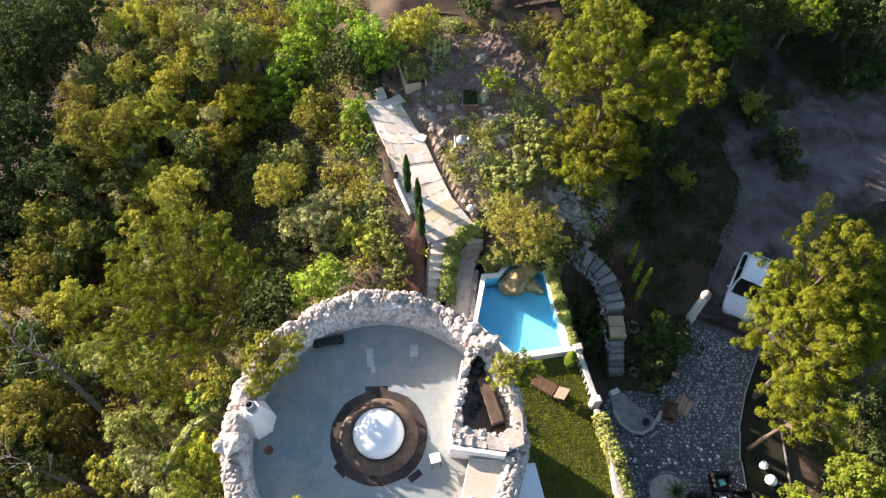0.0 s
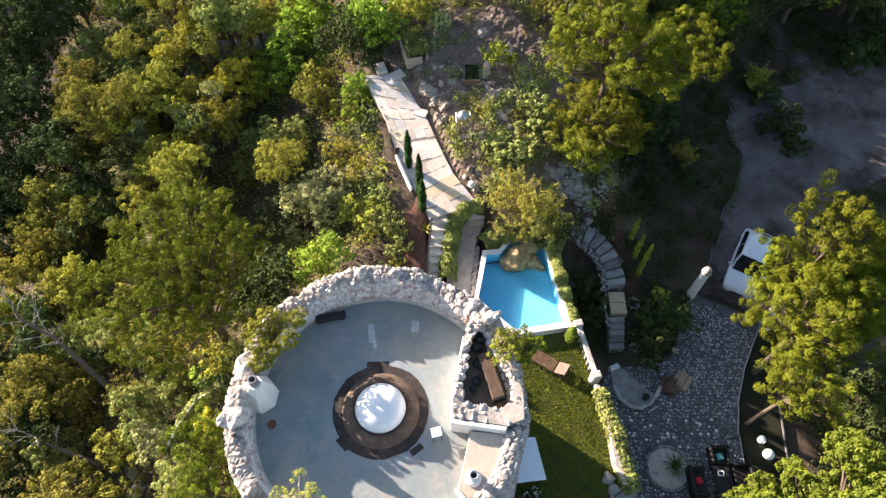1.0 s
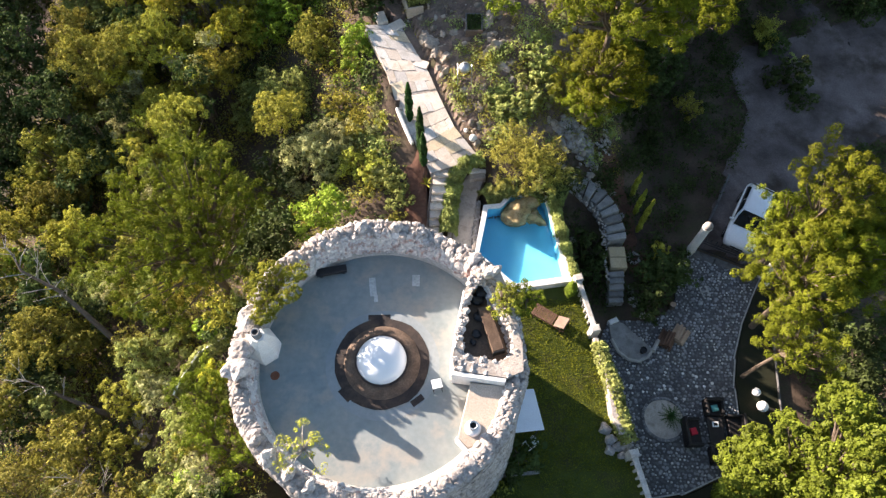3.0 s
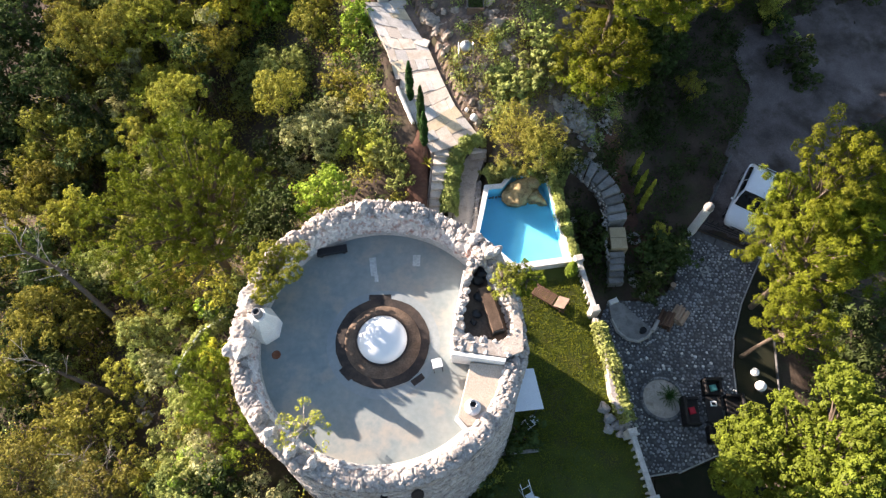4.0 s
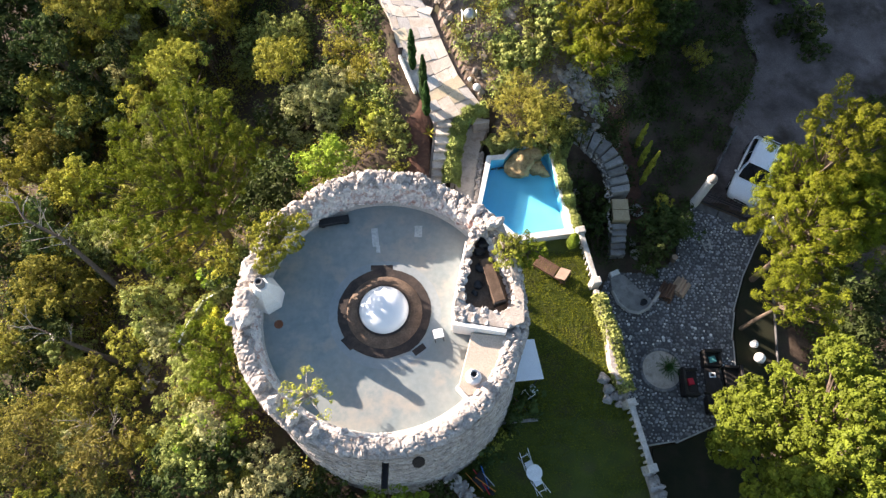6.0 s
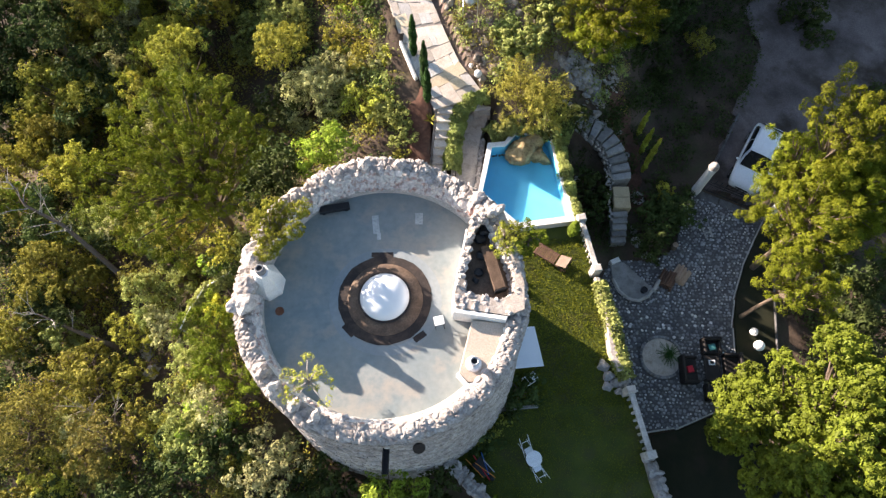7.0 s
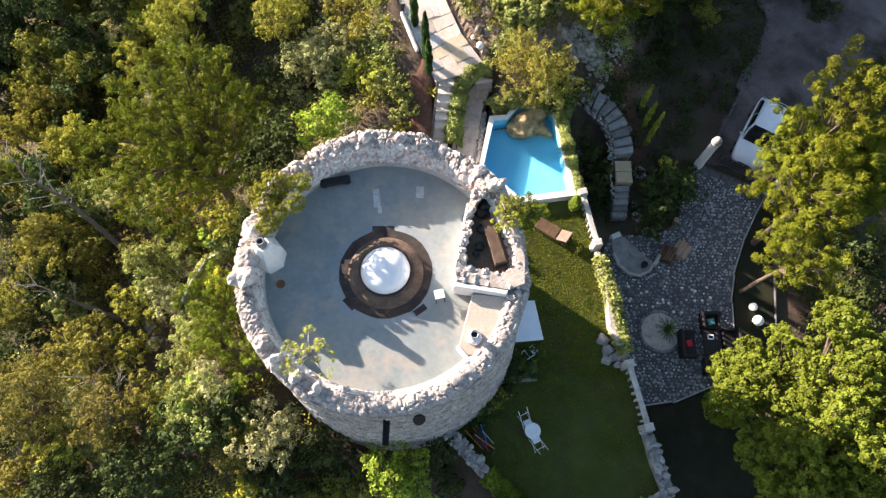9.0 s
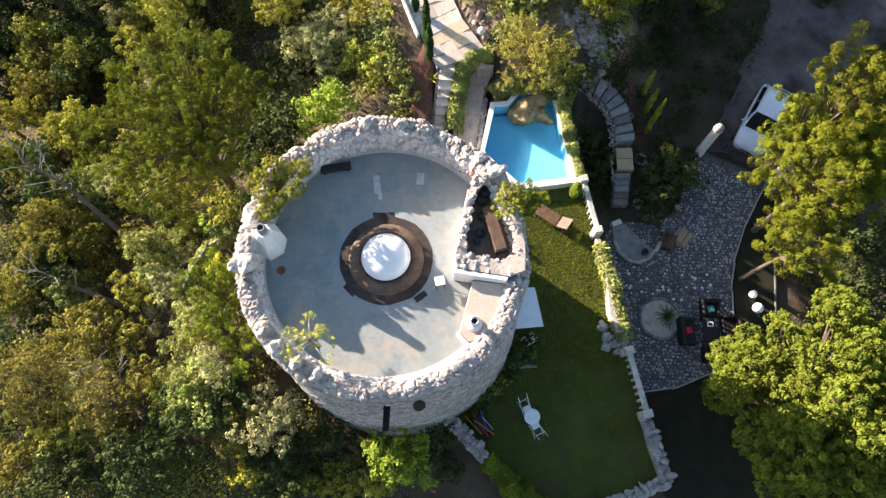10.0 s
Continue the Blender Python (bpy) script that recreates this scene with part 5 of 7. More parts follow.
sections([(-2.08, 0.5, 0.34, 0.5, 0.56), (-2.02, 0.7, 0.28, 0.58, 0.66), (-1.85, 0.8, 0.22, 0.66, 0.76), (-1.5, 0.86, 0.2, 0.74, 0.86), (-1.05, 0.88, 0.2, 0.8, 0.95), (-0.4, 0.88, 0.2, 0.84, 0.98),
          (0.6, 0.88, 0.2, 0.86, 0.98), (1.5, 0.87, 0.2, 0.88, 1.0), (1.9, 0.83, 0.25, 0.86, 0.98), (2.06, 0.72, 0.32, 0.8, 0.9), (2.1, 0.5, 0.36, 0.7, 0.78)], "car_paint", "body")
sections([(-1.0, 0.76, 0.84, 0.9, 0.95), (-0.55, 0.79, 0.84, 0.98, 1.26), (-0.25, 0.8, 0.84, 1.0, 1.42), (0.3, 0.8, 0.84, 1.0, 1.48), (1.0, 0.79, 0.84, 1.0, 1.46), (1.55, 0.76, 0.84, 0.98, 1.38), (1.85, 0.72, 0.84, 0.95, 1.16), (1.98, 0.68, 0.84, 0.9, 0.98)], "car_paint", "roof")
local("windscreen", G().add([(-0.72, -1.04, 0.965), (0.72, -1.04, 0.965), (0.69, -0.64, 1.235), (0.58, -0.29, 1.435), (0, -0.28, 1.45), (-0.58, -0.29, 1.435), (-0.69, -0.64, 1.235)], [[0, 1, 2, 3, 4, 5, 6]]), "dark_glass", car, "dark windscreen")
local("rear_window", G().add([(-0.56, 1.6, 1.37), (0.56, 1.6, 1.37), (0.62, 1.95, 1.07), (-0.62, 1.95, 1.07)], [[0, 1, 2, 3]]), "dark_glass", car)
for sd in (-1, 1):
    for y0, y1, y2, y3 in ((-0.78, -0.2, 0.44, 0.44), (0.5, 0.5, 1.35, 1.6)):
        ym, yn = (y0 + y1) / 2, (y2 + y3) / 2
        g = G().add([(sd * 0.812, y0, 0.96), (sd * 0.78, ym, 1.24), (sd * 0.665, y1, 1.42), (sd * 0.665, y2, 1.43), (sd * 0.78, yn, 1.24), (sd * 0.812, y3, 0.96)], [[0, 1, 4, 5][::sd], [1, 2, 3, 4][::sd]])
        local("side_window", g, "dark_glass", car)
    local("mirror", G().rock(sd * 0.94, -0.78, 0.98, 0.12, 0.08, 0.08, 2, 2, 0.05), "car_paint", car, smooth=True)
    local("headlight", G().rock(sd * 0.62, -1.93, 0.62, 0.16, 0.1, 0.08, 4, 2, 0.05), "acrylic", car, smooth=True)
    for y in (-1.3, 1.3):
        wheel = local("wheel", G().lathe([(0.2, -0.1), (0.3, -0.1), (0.32, -0.06), (0.32, 0.06), (0.3, 0.1), (0.2, 0.1)], n=20, cap=False), "tyre", car)
        wheel.matrix_basis = pose(sd * 0.8, y, 0.32, 0, 90, 0)
        rim = part("rim", G().lathe([(0.2, -0.09), (0.2, 0.09), (0.06, 0.06)], n=16), "steel")
        rim.parent = wheel
local("grille", G().box(0, -2.06, 0.4, 0.7, 0.06, 0.12), "black", car)
for y in (-0.99, 1.72):
    local("wiper" if y < 0 else "spoiler", G().bar((-0.5, y, 0.975 if y < 0 else 1.36), (0.5, y, 0.975 if y < 0 else 1.36), 0.016), "black" if y < 0 else "car_paint", car)

# ---- lawn things ----
t = thing("sun_lounger", 5.05, 11.25, 0, "brown slatted wooden sun lounger on the lawn", "lounger", rz=-33)
for s in (-1, 1):
    local("side_rail", G().box(0.05, s * 0.27, 0.26, 1.72, 0.05, 0.08), "wood", t)
    for x in (-0.68, 0.7):
        local("leg", G().box(x, s * 0.28, 0, 0.07, 0.06, 0.28), "wood", t)
for i in range(11):
    local("slat", G().box(-0.78 + 0.1 * i, 0, 0.335, 0.075, 0.6, 0.025, 0, 0.006), "wood", t)
head = local("headrest", G().box(0.32, 0, 0, 0.58, 0.6, 0.03, 0, 0.008), "headrest", t, "raised weathered wooden headrest")
head.matrix_basis = pose(0.32, 0, 0.36, 0, -32, 0)
local("prop", G().bar((0.85, -0.2, 0.3), (0.88, -0.2, 0.68), 0.02).bar((0.85, 0.2, 0.3), (0.88, 0.2, 0.68), 0.02), "wood", t)
t = thing("awning", 3.5, 6.4, 0, "white canvas shade roof beside the tower", "awning")
cv = [(2.75, 5.5), (4.15, 5.66), (3.82, 7.3), (3.1, 7.25)]
part("canvas", G().prism(cv, 2.37, 2.4, 0.008), "canvas", t)
for x, y in ((4.0, 5.8), (3.72, 7.2), (2.9, 5.6)):
    part("post", G().bar((x, y, 0), (x, y, 2.37), 0.022), "iron", t)
part("hem", G().bar((2.78, 5.52, 2.36), (4.13, 5.68, 2.36), 0.022), "iron", t)
t = thing("bistro_table", 3.85, 2.2, 0, "round white metal bistro table", "table")
local("tabletop", G().lathe([(0.31, 0.7), (0.33, 0.71), (0.33, 0.73), (0.31, 0.74)], n=28), "white_metal", t)
local("pillar", G().lathe([(0.03, 0.05), (0.03, 0.7)], n=10), "white_metal", t)
local("foot", G().lathe([(0.22, 0), (0.2, 0.03), (0.05, 0.06)], n=16), "white_metal", t)


def folding_chair(x, y, rz):
    c = thing("folding_chair", x, y, 0, "white metal folding chair at the bistro table", "chair", "bistro chairs", rz=rz)
    local("seat", G().box(0, -0.05, 0.43, 0.32, 0.26, 0.02, 0, 0.008), "canvas", c)
    local("backrest", G().bar((-0.19, 0.32, 0.66), (0.19, 0.32, 0.66), 0.014), "white_metal", c)
    for s in (-1, 1):
        local("leg", G().bar((s * 0.2, -0.2, 0), (s * 0.19, 0.52, 0.9), 0.014), "white_metal", c)
        local("leg", G().bar((s * 0.2, 0.42, 0), (s * 0.18, -0.15, 0.44), 0.012), "white_metal", c)
    return c


folding_chair(3.66, 2.58, 27)
folding_chair(4.04, 1.82, 207)
folding_chair(3.95, 5.6, 130)["label"] = "white metal folding chair under the shade roof"
t = thing("wheelbarrow", 1.75, 1.85, 0, "garden cart with orange, red and blue tools beside the wall", "cart", rz=-45)
local("tray", G().box(0, 0, 0.3, 0.7, 0.5, 0.22, 0, 0.03), "black", t)
local("wheel", G().tube([(0.5, -0.06, 0.2), (0.5, 0.06, 0.2)], [0.2, 0.2], 16), "tyre", t)
for i, m in enumerate(("orange", "red", "blue", "orange", "steel")):
    local("handle", G().bar((-0.7 + 0.13 * i, -0.25 + 0.16 * ((i * 2) % 5), 0.4 + 0.05 * i), (0.3 + 0.09 * ((i * 3) % 5), -0.26 + 0.12 * i, 0.56), 0.02), m, t)
for s in (-1, 1):
    local("leg", G().box(-0.25, s * 0.2, 0, 0.04, 0.04, 0.3), "iron", t)
tagged(part("border_slab", G().prism([(2.3, 4.15), (4.2, 4.35), (4.2, 4.5), (2.3, 4.3)], -0.1, 0.05, 0.02), "rock"), "narrow stone edging in the lawn", "edging", kind="structure")


# ---- cypresses, path lamps, hillside things ----
def cypress(x, y, z, tall, rad, seed, kind, label, group):
    rg = np.random.default_rng(seed)
    t = thing("cypress", x, y, z, label, "cypress", group)
    local("trunk", G().tube([(0, 0, -0.2), (0, 0, tall * 0.5), (0, 0, tall * 0.95)], [0.05, 0.03, 0.008], 6), "bark", t)
    n = int(5200 * tall / 2.4)
    u = rg.random(n) ** 1.15
    ang = rg.uniform(0, 2 * math.pi, n)
    rr = rad * np.minimum(1.0, (1.03 - u) * 2.6) ** 0.7 * np.minimum(1, 0.55 + u * 3) * rg.uniform(0.55, 1.25, n) * (1 + 0.3 * np.sin(ang * 2 + u * 23) * (kind == "young") + 0.16 * np.sin(ang * 3 + u * 17))
    p = np.column_stack([rr * np.cos(ang), rr * np.sin(ang), 0.1 + u * (tall - 0.1)])
    d = np.column_stack([np.cos(ang), np.sin(ang), np.full(n, 0.9)])
    local("crown", quads("crown", leaf_faces(rg, p, d, 0.085, 0.4)), LEAF[kind], t)


for i, (x, y, h) in enumerate(((-1.71, 21.58, 2.9), (-1.10, 19.78, 3.6), (-0.95, 19.1, 2.7))):
    cypress(x, y, path_z(y) - 0.1, h, 0.155, 60 + i, "cypress", "slim dark green column cypress beside the path", "path cypresses")
# garden cypresses: sunlight on them is put into the lighter "young" leaf colour
for i, (x, y, h) in enumerate(((10.5, 19.5, 2.4), (10.65, 18.55, 2.6), (10.7, 17.5, 3.4))):
    cypress(x, y, ground_height(x, y), h, 0.1, 70 + i, "young", "slim young light green cypress on the garden slope, leaves lightened as if sunlit", "garden cypresses")
cypress(6.1, 12.55, 0, 1.4, 0.2, 77, "lush", "small light green cone shrub at the balustrade end", "")
agave = thing("agave", -0.8, 18.2, rough_ground(-0.8, 18.2) + 0.08, "small pale orange-green agave in the red earth", "plant")
for i in range(11):
    a, el = 2 * math.pi * i / 11, 0.5 + 0.35 * (i % 3)
    tip = Vector((math.cos(a) * math.cos(el), math.sin(a) * math.cos(el), math.sin(el))) * (0.42 + 0.06 * (i % 2))
    side = Vector((-math.sin(a), math.cos(a), 0)) * 0.045
    local("leaf", G().add([-side, side, tip * 0.5 + side, tip, tip * 0.5 - side, tip * 0.3 + Vector((0, 0, -0.03))], [[0, 1, 2, 3, 4], [1, 0, 5], [2, 1, 5], [3, 2, 5], [4, 3, 5], [0, 4, 5]]), LEAF["gold"], agave)
globe(1.55, 20.44, 1.5, 0.2, "white globe lamp beside the flagged path")
globe(1.20, 20.94, 1.55, 0.12, "small white globe lamp beside the flagged path")
t = thing("kettle_grill", 1.1, 23.65, ground_height(1.1, 23.65) + 0.12, "grey kettle grill on a tubular stand", "grill")
local("kettle", G().lathe([(0.05, 0.5), (0.22, 0.58), (0.3, 0.75), (0.31, 0.8), (0.3, 0.83), (0.25, 0.95), (0.12, 1.04), (0.02, 1.06)], n=24), "steel", t, smooth=True)
local("lid_handle", G().bar((-0.08, 0, 1.08), (0.08, 0, 1.08), 0.015), "black", t)
for s in (-1, 1):
    local("side_rail", G().bar((s * 0.36, -0.4, 0.7), (s * 0.36, 0.35, 0.7), 0.02), "steel", t)
    for q in (-0.38, 0.33):
        local("leg", G().bar((s * 0.36, q, -0.15), (s * 0.36, q, 0.7), 0.02), "steel", t)
t = thing("planter_box", 1.61, 26.68, ground_height(1.61, 26.68) + 0.18, "square wooden planter box with dark herbs", "planter")
for x, y, sx, sy in ((0, 0.62, 0.9, 0.08), (0, -0.62, 0.9, 0.08), (0.42, 0, 0.08, 1.2), (-0.42, 0, 0.08, 1.2)):
    local("board", G().box(x, y, -0.2, sx, sy, 0.5, 0, 0.015), "headrest" if y < -0.5 else "dark_kerb", t)
local("soil", G().box(0, 0, -0.2, 0.8, 1.2, 0.44), "soil", t)
rg = np.random.default_rng(90)
p = np.column_stack([rg.uniform(-0.38, 0.38, 900), rg.uniform(-0.55, 0.55, 900), 0.22 + rg.random(900) * 0.1])
local("herbs", quads("herbs", leaf_faces(rg, p, np.tile([0, 0, 1.0], (900, 1)), 0.1, 0.5)), LEAF["dark"], t)
t = thing("raised_bed", -1.82, 28.65, ground_height(-1.82, 28.65) + 0.1, "raised bed with pale wooden boards and leafy plants", "planter", rz=15)
local("board", G().box(-0.4, 0, -0.3, 0.1, 2.1, 0.65, 0, 0.015), "beige", t)
local("board", G().box(0.0, -1.05, -0.3, 0.9, 0.1, 0.65, 0, 0.015), "beige", t)
local("board", G().box(0.75, 0, -0.3, 0.1, 2.1, 0.6, 0, 0.015), "beige", t)
local("soil", G().box(0.15, 0, -0.3, 1.1, 2.0, 0.55), "soil", t)
p = np.column_stack([rg.uniform(-0.3, 0.9, 3000), rg.uniform(-0.95, 1.1, 3000), 0.3 + rg.random(3000) * 0.5])
local("foliage", quads("foliage", leaf_faces(rg, p, np.tile([0, 0, 1.0], (3000, 1)), 0.14, 0.55)), LEAF["ivy"], t)

# bare tan earth of the rocky slope right of the path, level with it at its edge
g = G()
HX, HY = np.arange(-3.4, 8.6, 0.16), np.arange(19.4, 33.0, 0.16)
EDGE_Y, EDGE_X = [p[1] for p in PATH_R], [p[0] for p in PATH_R]
for y in HY:
    edge_x = float(np.interp(y, EDGE_Y, EDGE_X)) - 0.55 * max(0.0, y - 27.24)
    for x in HX:
        lump = 0.1 + 0.18 * noise.noise(Vector((x * 0.9, y * 0.9, 2))) + 0.1 * noise.noise(Vector((x * 2.3, y * 2.3, 7))) + 0.07 * noise.noise(Vector((x * 5.5, y * 5.5, 1)))
        z0 = path_z(y) - 0.06
        z = z0 + (ground_height(x, y) + 0.1 + lump - z0) * sstep(0.0, 1.3, x - edge_x)
        far = min(sstep(19.4, 20.6, y), 1 - sstep(31.3, 32.8, y), 1 - sstep(6.6, 8.2, x), 1.0 if x > edge_x - 0.25 else 0.0)
        g.v.append((x, y, z - 0.9 * (1 - far)))
w = len(HX)
g.f = [[j * w + i, j * w + i + 1, (j + 1) * w + i + 1, (j + 1) * w + i] for j in range(len(HY) - 1) for i in range(w - 1)]
tagged(part("hill_earth", g, "tan_soil"), "bare tan earth of the rocky slope beside the path", "earth", kind="structure")

r = random.Random(44)
for k, (x, y, s) in enumerate(((-1.0, 25.3, 0.5), (-0.55, 25.1, 0.6), (-0.35, 24.6, 0.5), (0.15, 24.0, 0.5), (0.1, 23.4, 0.35), (2.4, 26.2, 0.7), (2.5, 25.3, 0.55), (2.7, 24.5, 0.6), (2.2, 23.9, 0.45), (2.9, 23.3, 0.5),
                               (2.0, 22.4, 0.45), (1.8, 21.4, 0.4), (1.9, 20.5, 0.35), (1.7, 19.6, 0.25), (1.3, 19.6, 0.22), (3.4, 21.3, 0.6), (5.6, 20.6, 0.5), (6.3, 20.1, 0.42), (6.75, 19.75, 0.34), (7.4, 19.6, 0.35),
                               (7.9, 19.45, 0.25), (8.35, 19.2, 0.28), (8.8, 18.9, 0.22), (4.9, 22.2, 0.6), (3.6, 27.4, 0.6), (2.2, 28.8, 0.6), (5.2, 21.0, 0.4), (6.0, 19.3, 0.4), (9.7, 18.2, 0.3), (9.75, 17.6, 0.3),
                               (10.05, 13.3, 0.4), (9.9, 14.0, 0.35), (10.4, 12.6, 0.35), (10.9, 14.3, 0.4), (6.9, 16.4, 0.3))):
    if y > 19.3:
        x, y = x * 1.035, y * 1.035
    z = ground_height(x, y)
    tagged(part("rock", G().rock(x, y, z - 0.05 * s, s, s * r.uniform(0.6, 0.9), s * r.uniform(0.6, 1.0), 200 + k, 3, 0.6, r.uniform(0, 6)), "tan_rock" if y > 20 else "rock"), "weathered pale limestone rock on the slope", "rock", "slope rocks")
for k, (x, y, s, h) in enumerate(((-14.0, 33.5, 2.2, 3.4), (-11.5, 34.2, 1.8, 2.8), (-16.5, 33.0, 1.6, 2.5), (-9.3, 33.6, 1.2, 2.0), (-4.6, 31.8, 1.0, 1.3), (-5.6, 32.6, 0.9, 1.2), (-10.6, 22.2, 0.8, 0.9), (-8.6, 20.4, 0.6, 0.8), (-14.2, 7.0, 0.8, 0.5), (-13.7, 6.0, 0.7, 0.5), (-15.6, 2.6, 0.9, 0.6))):
    z = ground_height(x, y)
    tagged(part("cliff", G().rock(x, y, z, s * 0.7, s * 0.5, h * 0.55, 300 + k, 3, 0.8, k * 0.7), "rock"), "grey limestone crag showing between the trees", "rock", "crags")
rockery = thing("rockery", 7.2, 20.8, 0.3, "rugged pile of pale grey rockery stones above the curved steps", "rockery")
for k in range(120):
    u, v = r.random(), r.gauss(0, 0.42)
    x, y = 6.1 + 1.9 * u + 0.35 * v, 21.2 - 1.0 * u + v
    sz = r.choice((0.09, 0.12, 0.16, 0.22, 0.3)) * r.uniform(0.8, 1.2)
    stone(rockery, x - 7.2, y - 20.8, rough_ground(x, y) - 0.3 + 0.12 + 0.3 * (1 - abs(v)) * r.random(), sz, 0.8, me=r.choice(GREY))
for k in range(46):
    u, v = r.random(), r.gauss(0, 0.16)
    x, y = 8.3 + 0.75 * u - 0.6 * v, 20.75 + 1.1 * u + v
    ob = stone(rockery, x - 7.2, y - 20.8, rough_ground(x, y) - 0.3 + 0.1 + 0.08 * r.random(), r.uniform(0.07, 0.13), 0.8)
for x, y, sz in ((7.84, 19.5, 0.3), (8.33, 19.36, 0.2), (8.62, 19.15, 0.24), (9.3, 19.2, 0.22)):
    tagged(part("rock", G().rock(x, y, rough_ground(x, y) + 0.14, sz, sz * 0.75, sz * 0.7, x * 11, 3, 0.6, y), "tan_rock"), "pale boulder at the head of the curved steps", "rock", "slope rocks")
bare_earth(9.3, 20.3, 0.8, 1.3, "bare reddish earth between rockery and cypresses", 12)


def pad(g, x, y, z, w, tall, lean, turn):
    """One flat oval pad of a cactus, standing on its foot; returns the place of its head."""
    m = pose(x, y, z, lean * math.cos(turn) * 57, lean * math.sin(turn) * 57, math.degrees(turn))
    vs, fs = ICO[2]
    g.add([m @ Vector((v.x * w, v.y * w * 0.22, tall * 0.5 + v.z * tall * 0.5)) for v in vs], fs)
    return m @ Vector((0, 0, tall * 0.95))


cactus = thing("cactus", -0.25, 30.25, rough_ground(-0.25, 30.25) + 0.1, "pale green prickly pear cactus with many flat pads", "cactus")
for k in range(13):
    ang, far = r.uniform(0, 6.28), 0.75 * math.sqrt(r.random())
    at, g = Vector((far * math.cos(ang), far * math.sin(ang), 0)), G()
    for step in range(r.choice((2, 3, 4))):
        at = pad(g, at.x, at.y, at.z, r.uniform(0.11, 0.16), r.uniform(0.3, 0.42), r.uniform(-0.35, 0.35), r.uniform(0, 6.28))
    local("stem", g, "cactus_skin", cactus, smooth=True)
# loose stones on the slope
rub = G()
for k in range(420):
    x, y = r.uniform(-2.0, 7.6), r.uniform(20.2, 29.5)
    if x < float(np.interp(y, EDGE_Y, EDGE_X)) + 0.15:
        continue
    s = r.uniform(0.05, 0.12) if r.random() < 0.75 else r.uniform(0.14, 0.3)
    rub.rock(x, y, ground_height(x, y) + 0.17 + 0.02 * s, s, s * 0.8, s * 0.7, r.uniform(0, 90), 2, 0.6, r.uniform(0, 6))
tagged(part("slope_rubble", rub, "tan_rock"), "loose grey and tan stones scattered on the slope", "stones", kind="stuff")
# ring of white stones, curved stone border
ring_t = thing("stone_ring", 10.3, 15.85, ground_height(10.3, 15.85), "ring of small white stones round a plant", "stones")
for i in range(9):
    a = 2 * math.pi * i / 9
    stone(ring_t, 0.3 * math.cos(a), 0.3 * math.sin(a), 0.12, r.uniform(0.1, 0.15))
bord = thing("stone_border", 8.0, 16.6, 0, "pebbled border wall following the curved steps", "border", kind="structure")
for k, (x, y, z) in enumerate(CURVE[1:]):
    a = math.atan2(y - 15.6, x - 6.3)
    for o in (0.56, 0.7):
        for j in range(3):
            stone(bord, x - o * math.cos(a) - 8.0 + r.uniform(-0.1, 0.1), y - o * math.sin(a) - 16.6 - j * 0.14, z + 0.02 + r.uniform(-0.04, 0.04), r.uniform(0.06, 0.11), me=r.choice(GREY))
for j in range(16):
    stone(bord, 8.42 - 8.0 + r.uniform(-0.08, 0.08), 16.0 - j * 0.13 - 16.6, -1.1 - j * 0.02, r.uniform(0.06, 0.11), me=r.choice(GREY))
# upper terrace wall, its shade given by the dark soil colour, and fence
tw = thing("terrace_wall", 3.0, 31.6, 4, "low terrace wall above the garden, darkened in colour as if shaded", "wall", kind="structure")
part("wall", G().prism([(-0.5, 33.3), (1.5, 33.0), (6.5, 34.4), (7.0, 34.5), (7.0, 34.8), (6.4, 34.7), (1.5, 33.3), (-0.5, 33.6)], 1.0, 4.1, 0.03), "soil", tw)
for i in range(5):
    x = 1.5 + i * 1.25
    part("post", G().bar((x, 33.1 + i * 0.35, 3.9), (x, 33.1 + i * 0.35, 5.0), 0.035), "iron", tw)
for z in (4.5, 4.95):
    part("wire", G().bar((1.5, 33.1, z), (6.5, 34.5, z), 0.012), "iron", tw)
# railing down the slope left of the tower
t = thing("slope_railing", -11.2, 9.0, 0, "white metal handrail with overgrown posts on the slope", "railing")
RAIL = [(-9.6, 10.0), (-10.9, 9.4), (-11.5, 8.4), (-11.8, 7.6)]
zr = [ground_height(x, y) for x, y in RAIL]
for (x, y), z in zip(RAIL, zr):
    part("post", G().bar((x, y, z - 0.1), (x, y, z + 1.6), 0.04), "white_metal", t)
for (a, b), (z1, z2) in zip(zip(RAIL, RAIL[1:]), zip(zr, zr[1:])):
    part("rail", G().bar((*a, z1 + 1.58), (*b, z2 + 1.58), 0.045), "white_metal", t)
tagged(leafy("hedge", rng2, [(x, y, z + 1.15) for (x, y), z in zip(RAIL, zr)], 0.3, 0.42, 900, 0.12, "ivy"), "pale green creeper growing along the handrail", "creeper", kind="stuff")
tagged(part("earth_bank", G().rock(-8.5, 10.0, -0.6, 1.5, 0.7, 1.5, 17, 3, 0.6, 0.9), "clay"), "bare orange earth bank against the tower", "earth", kind="structure")


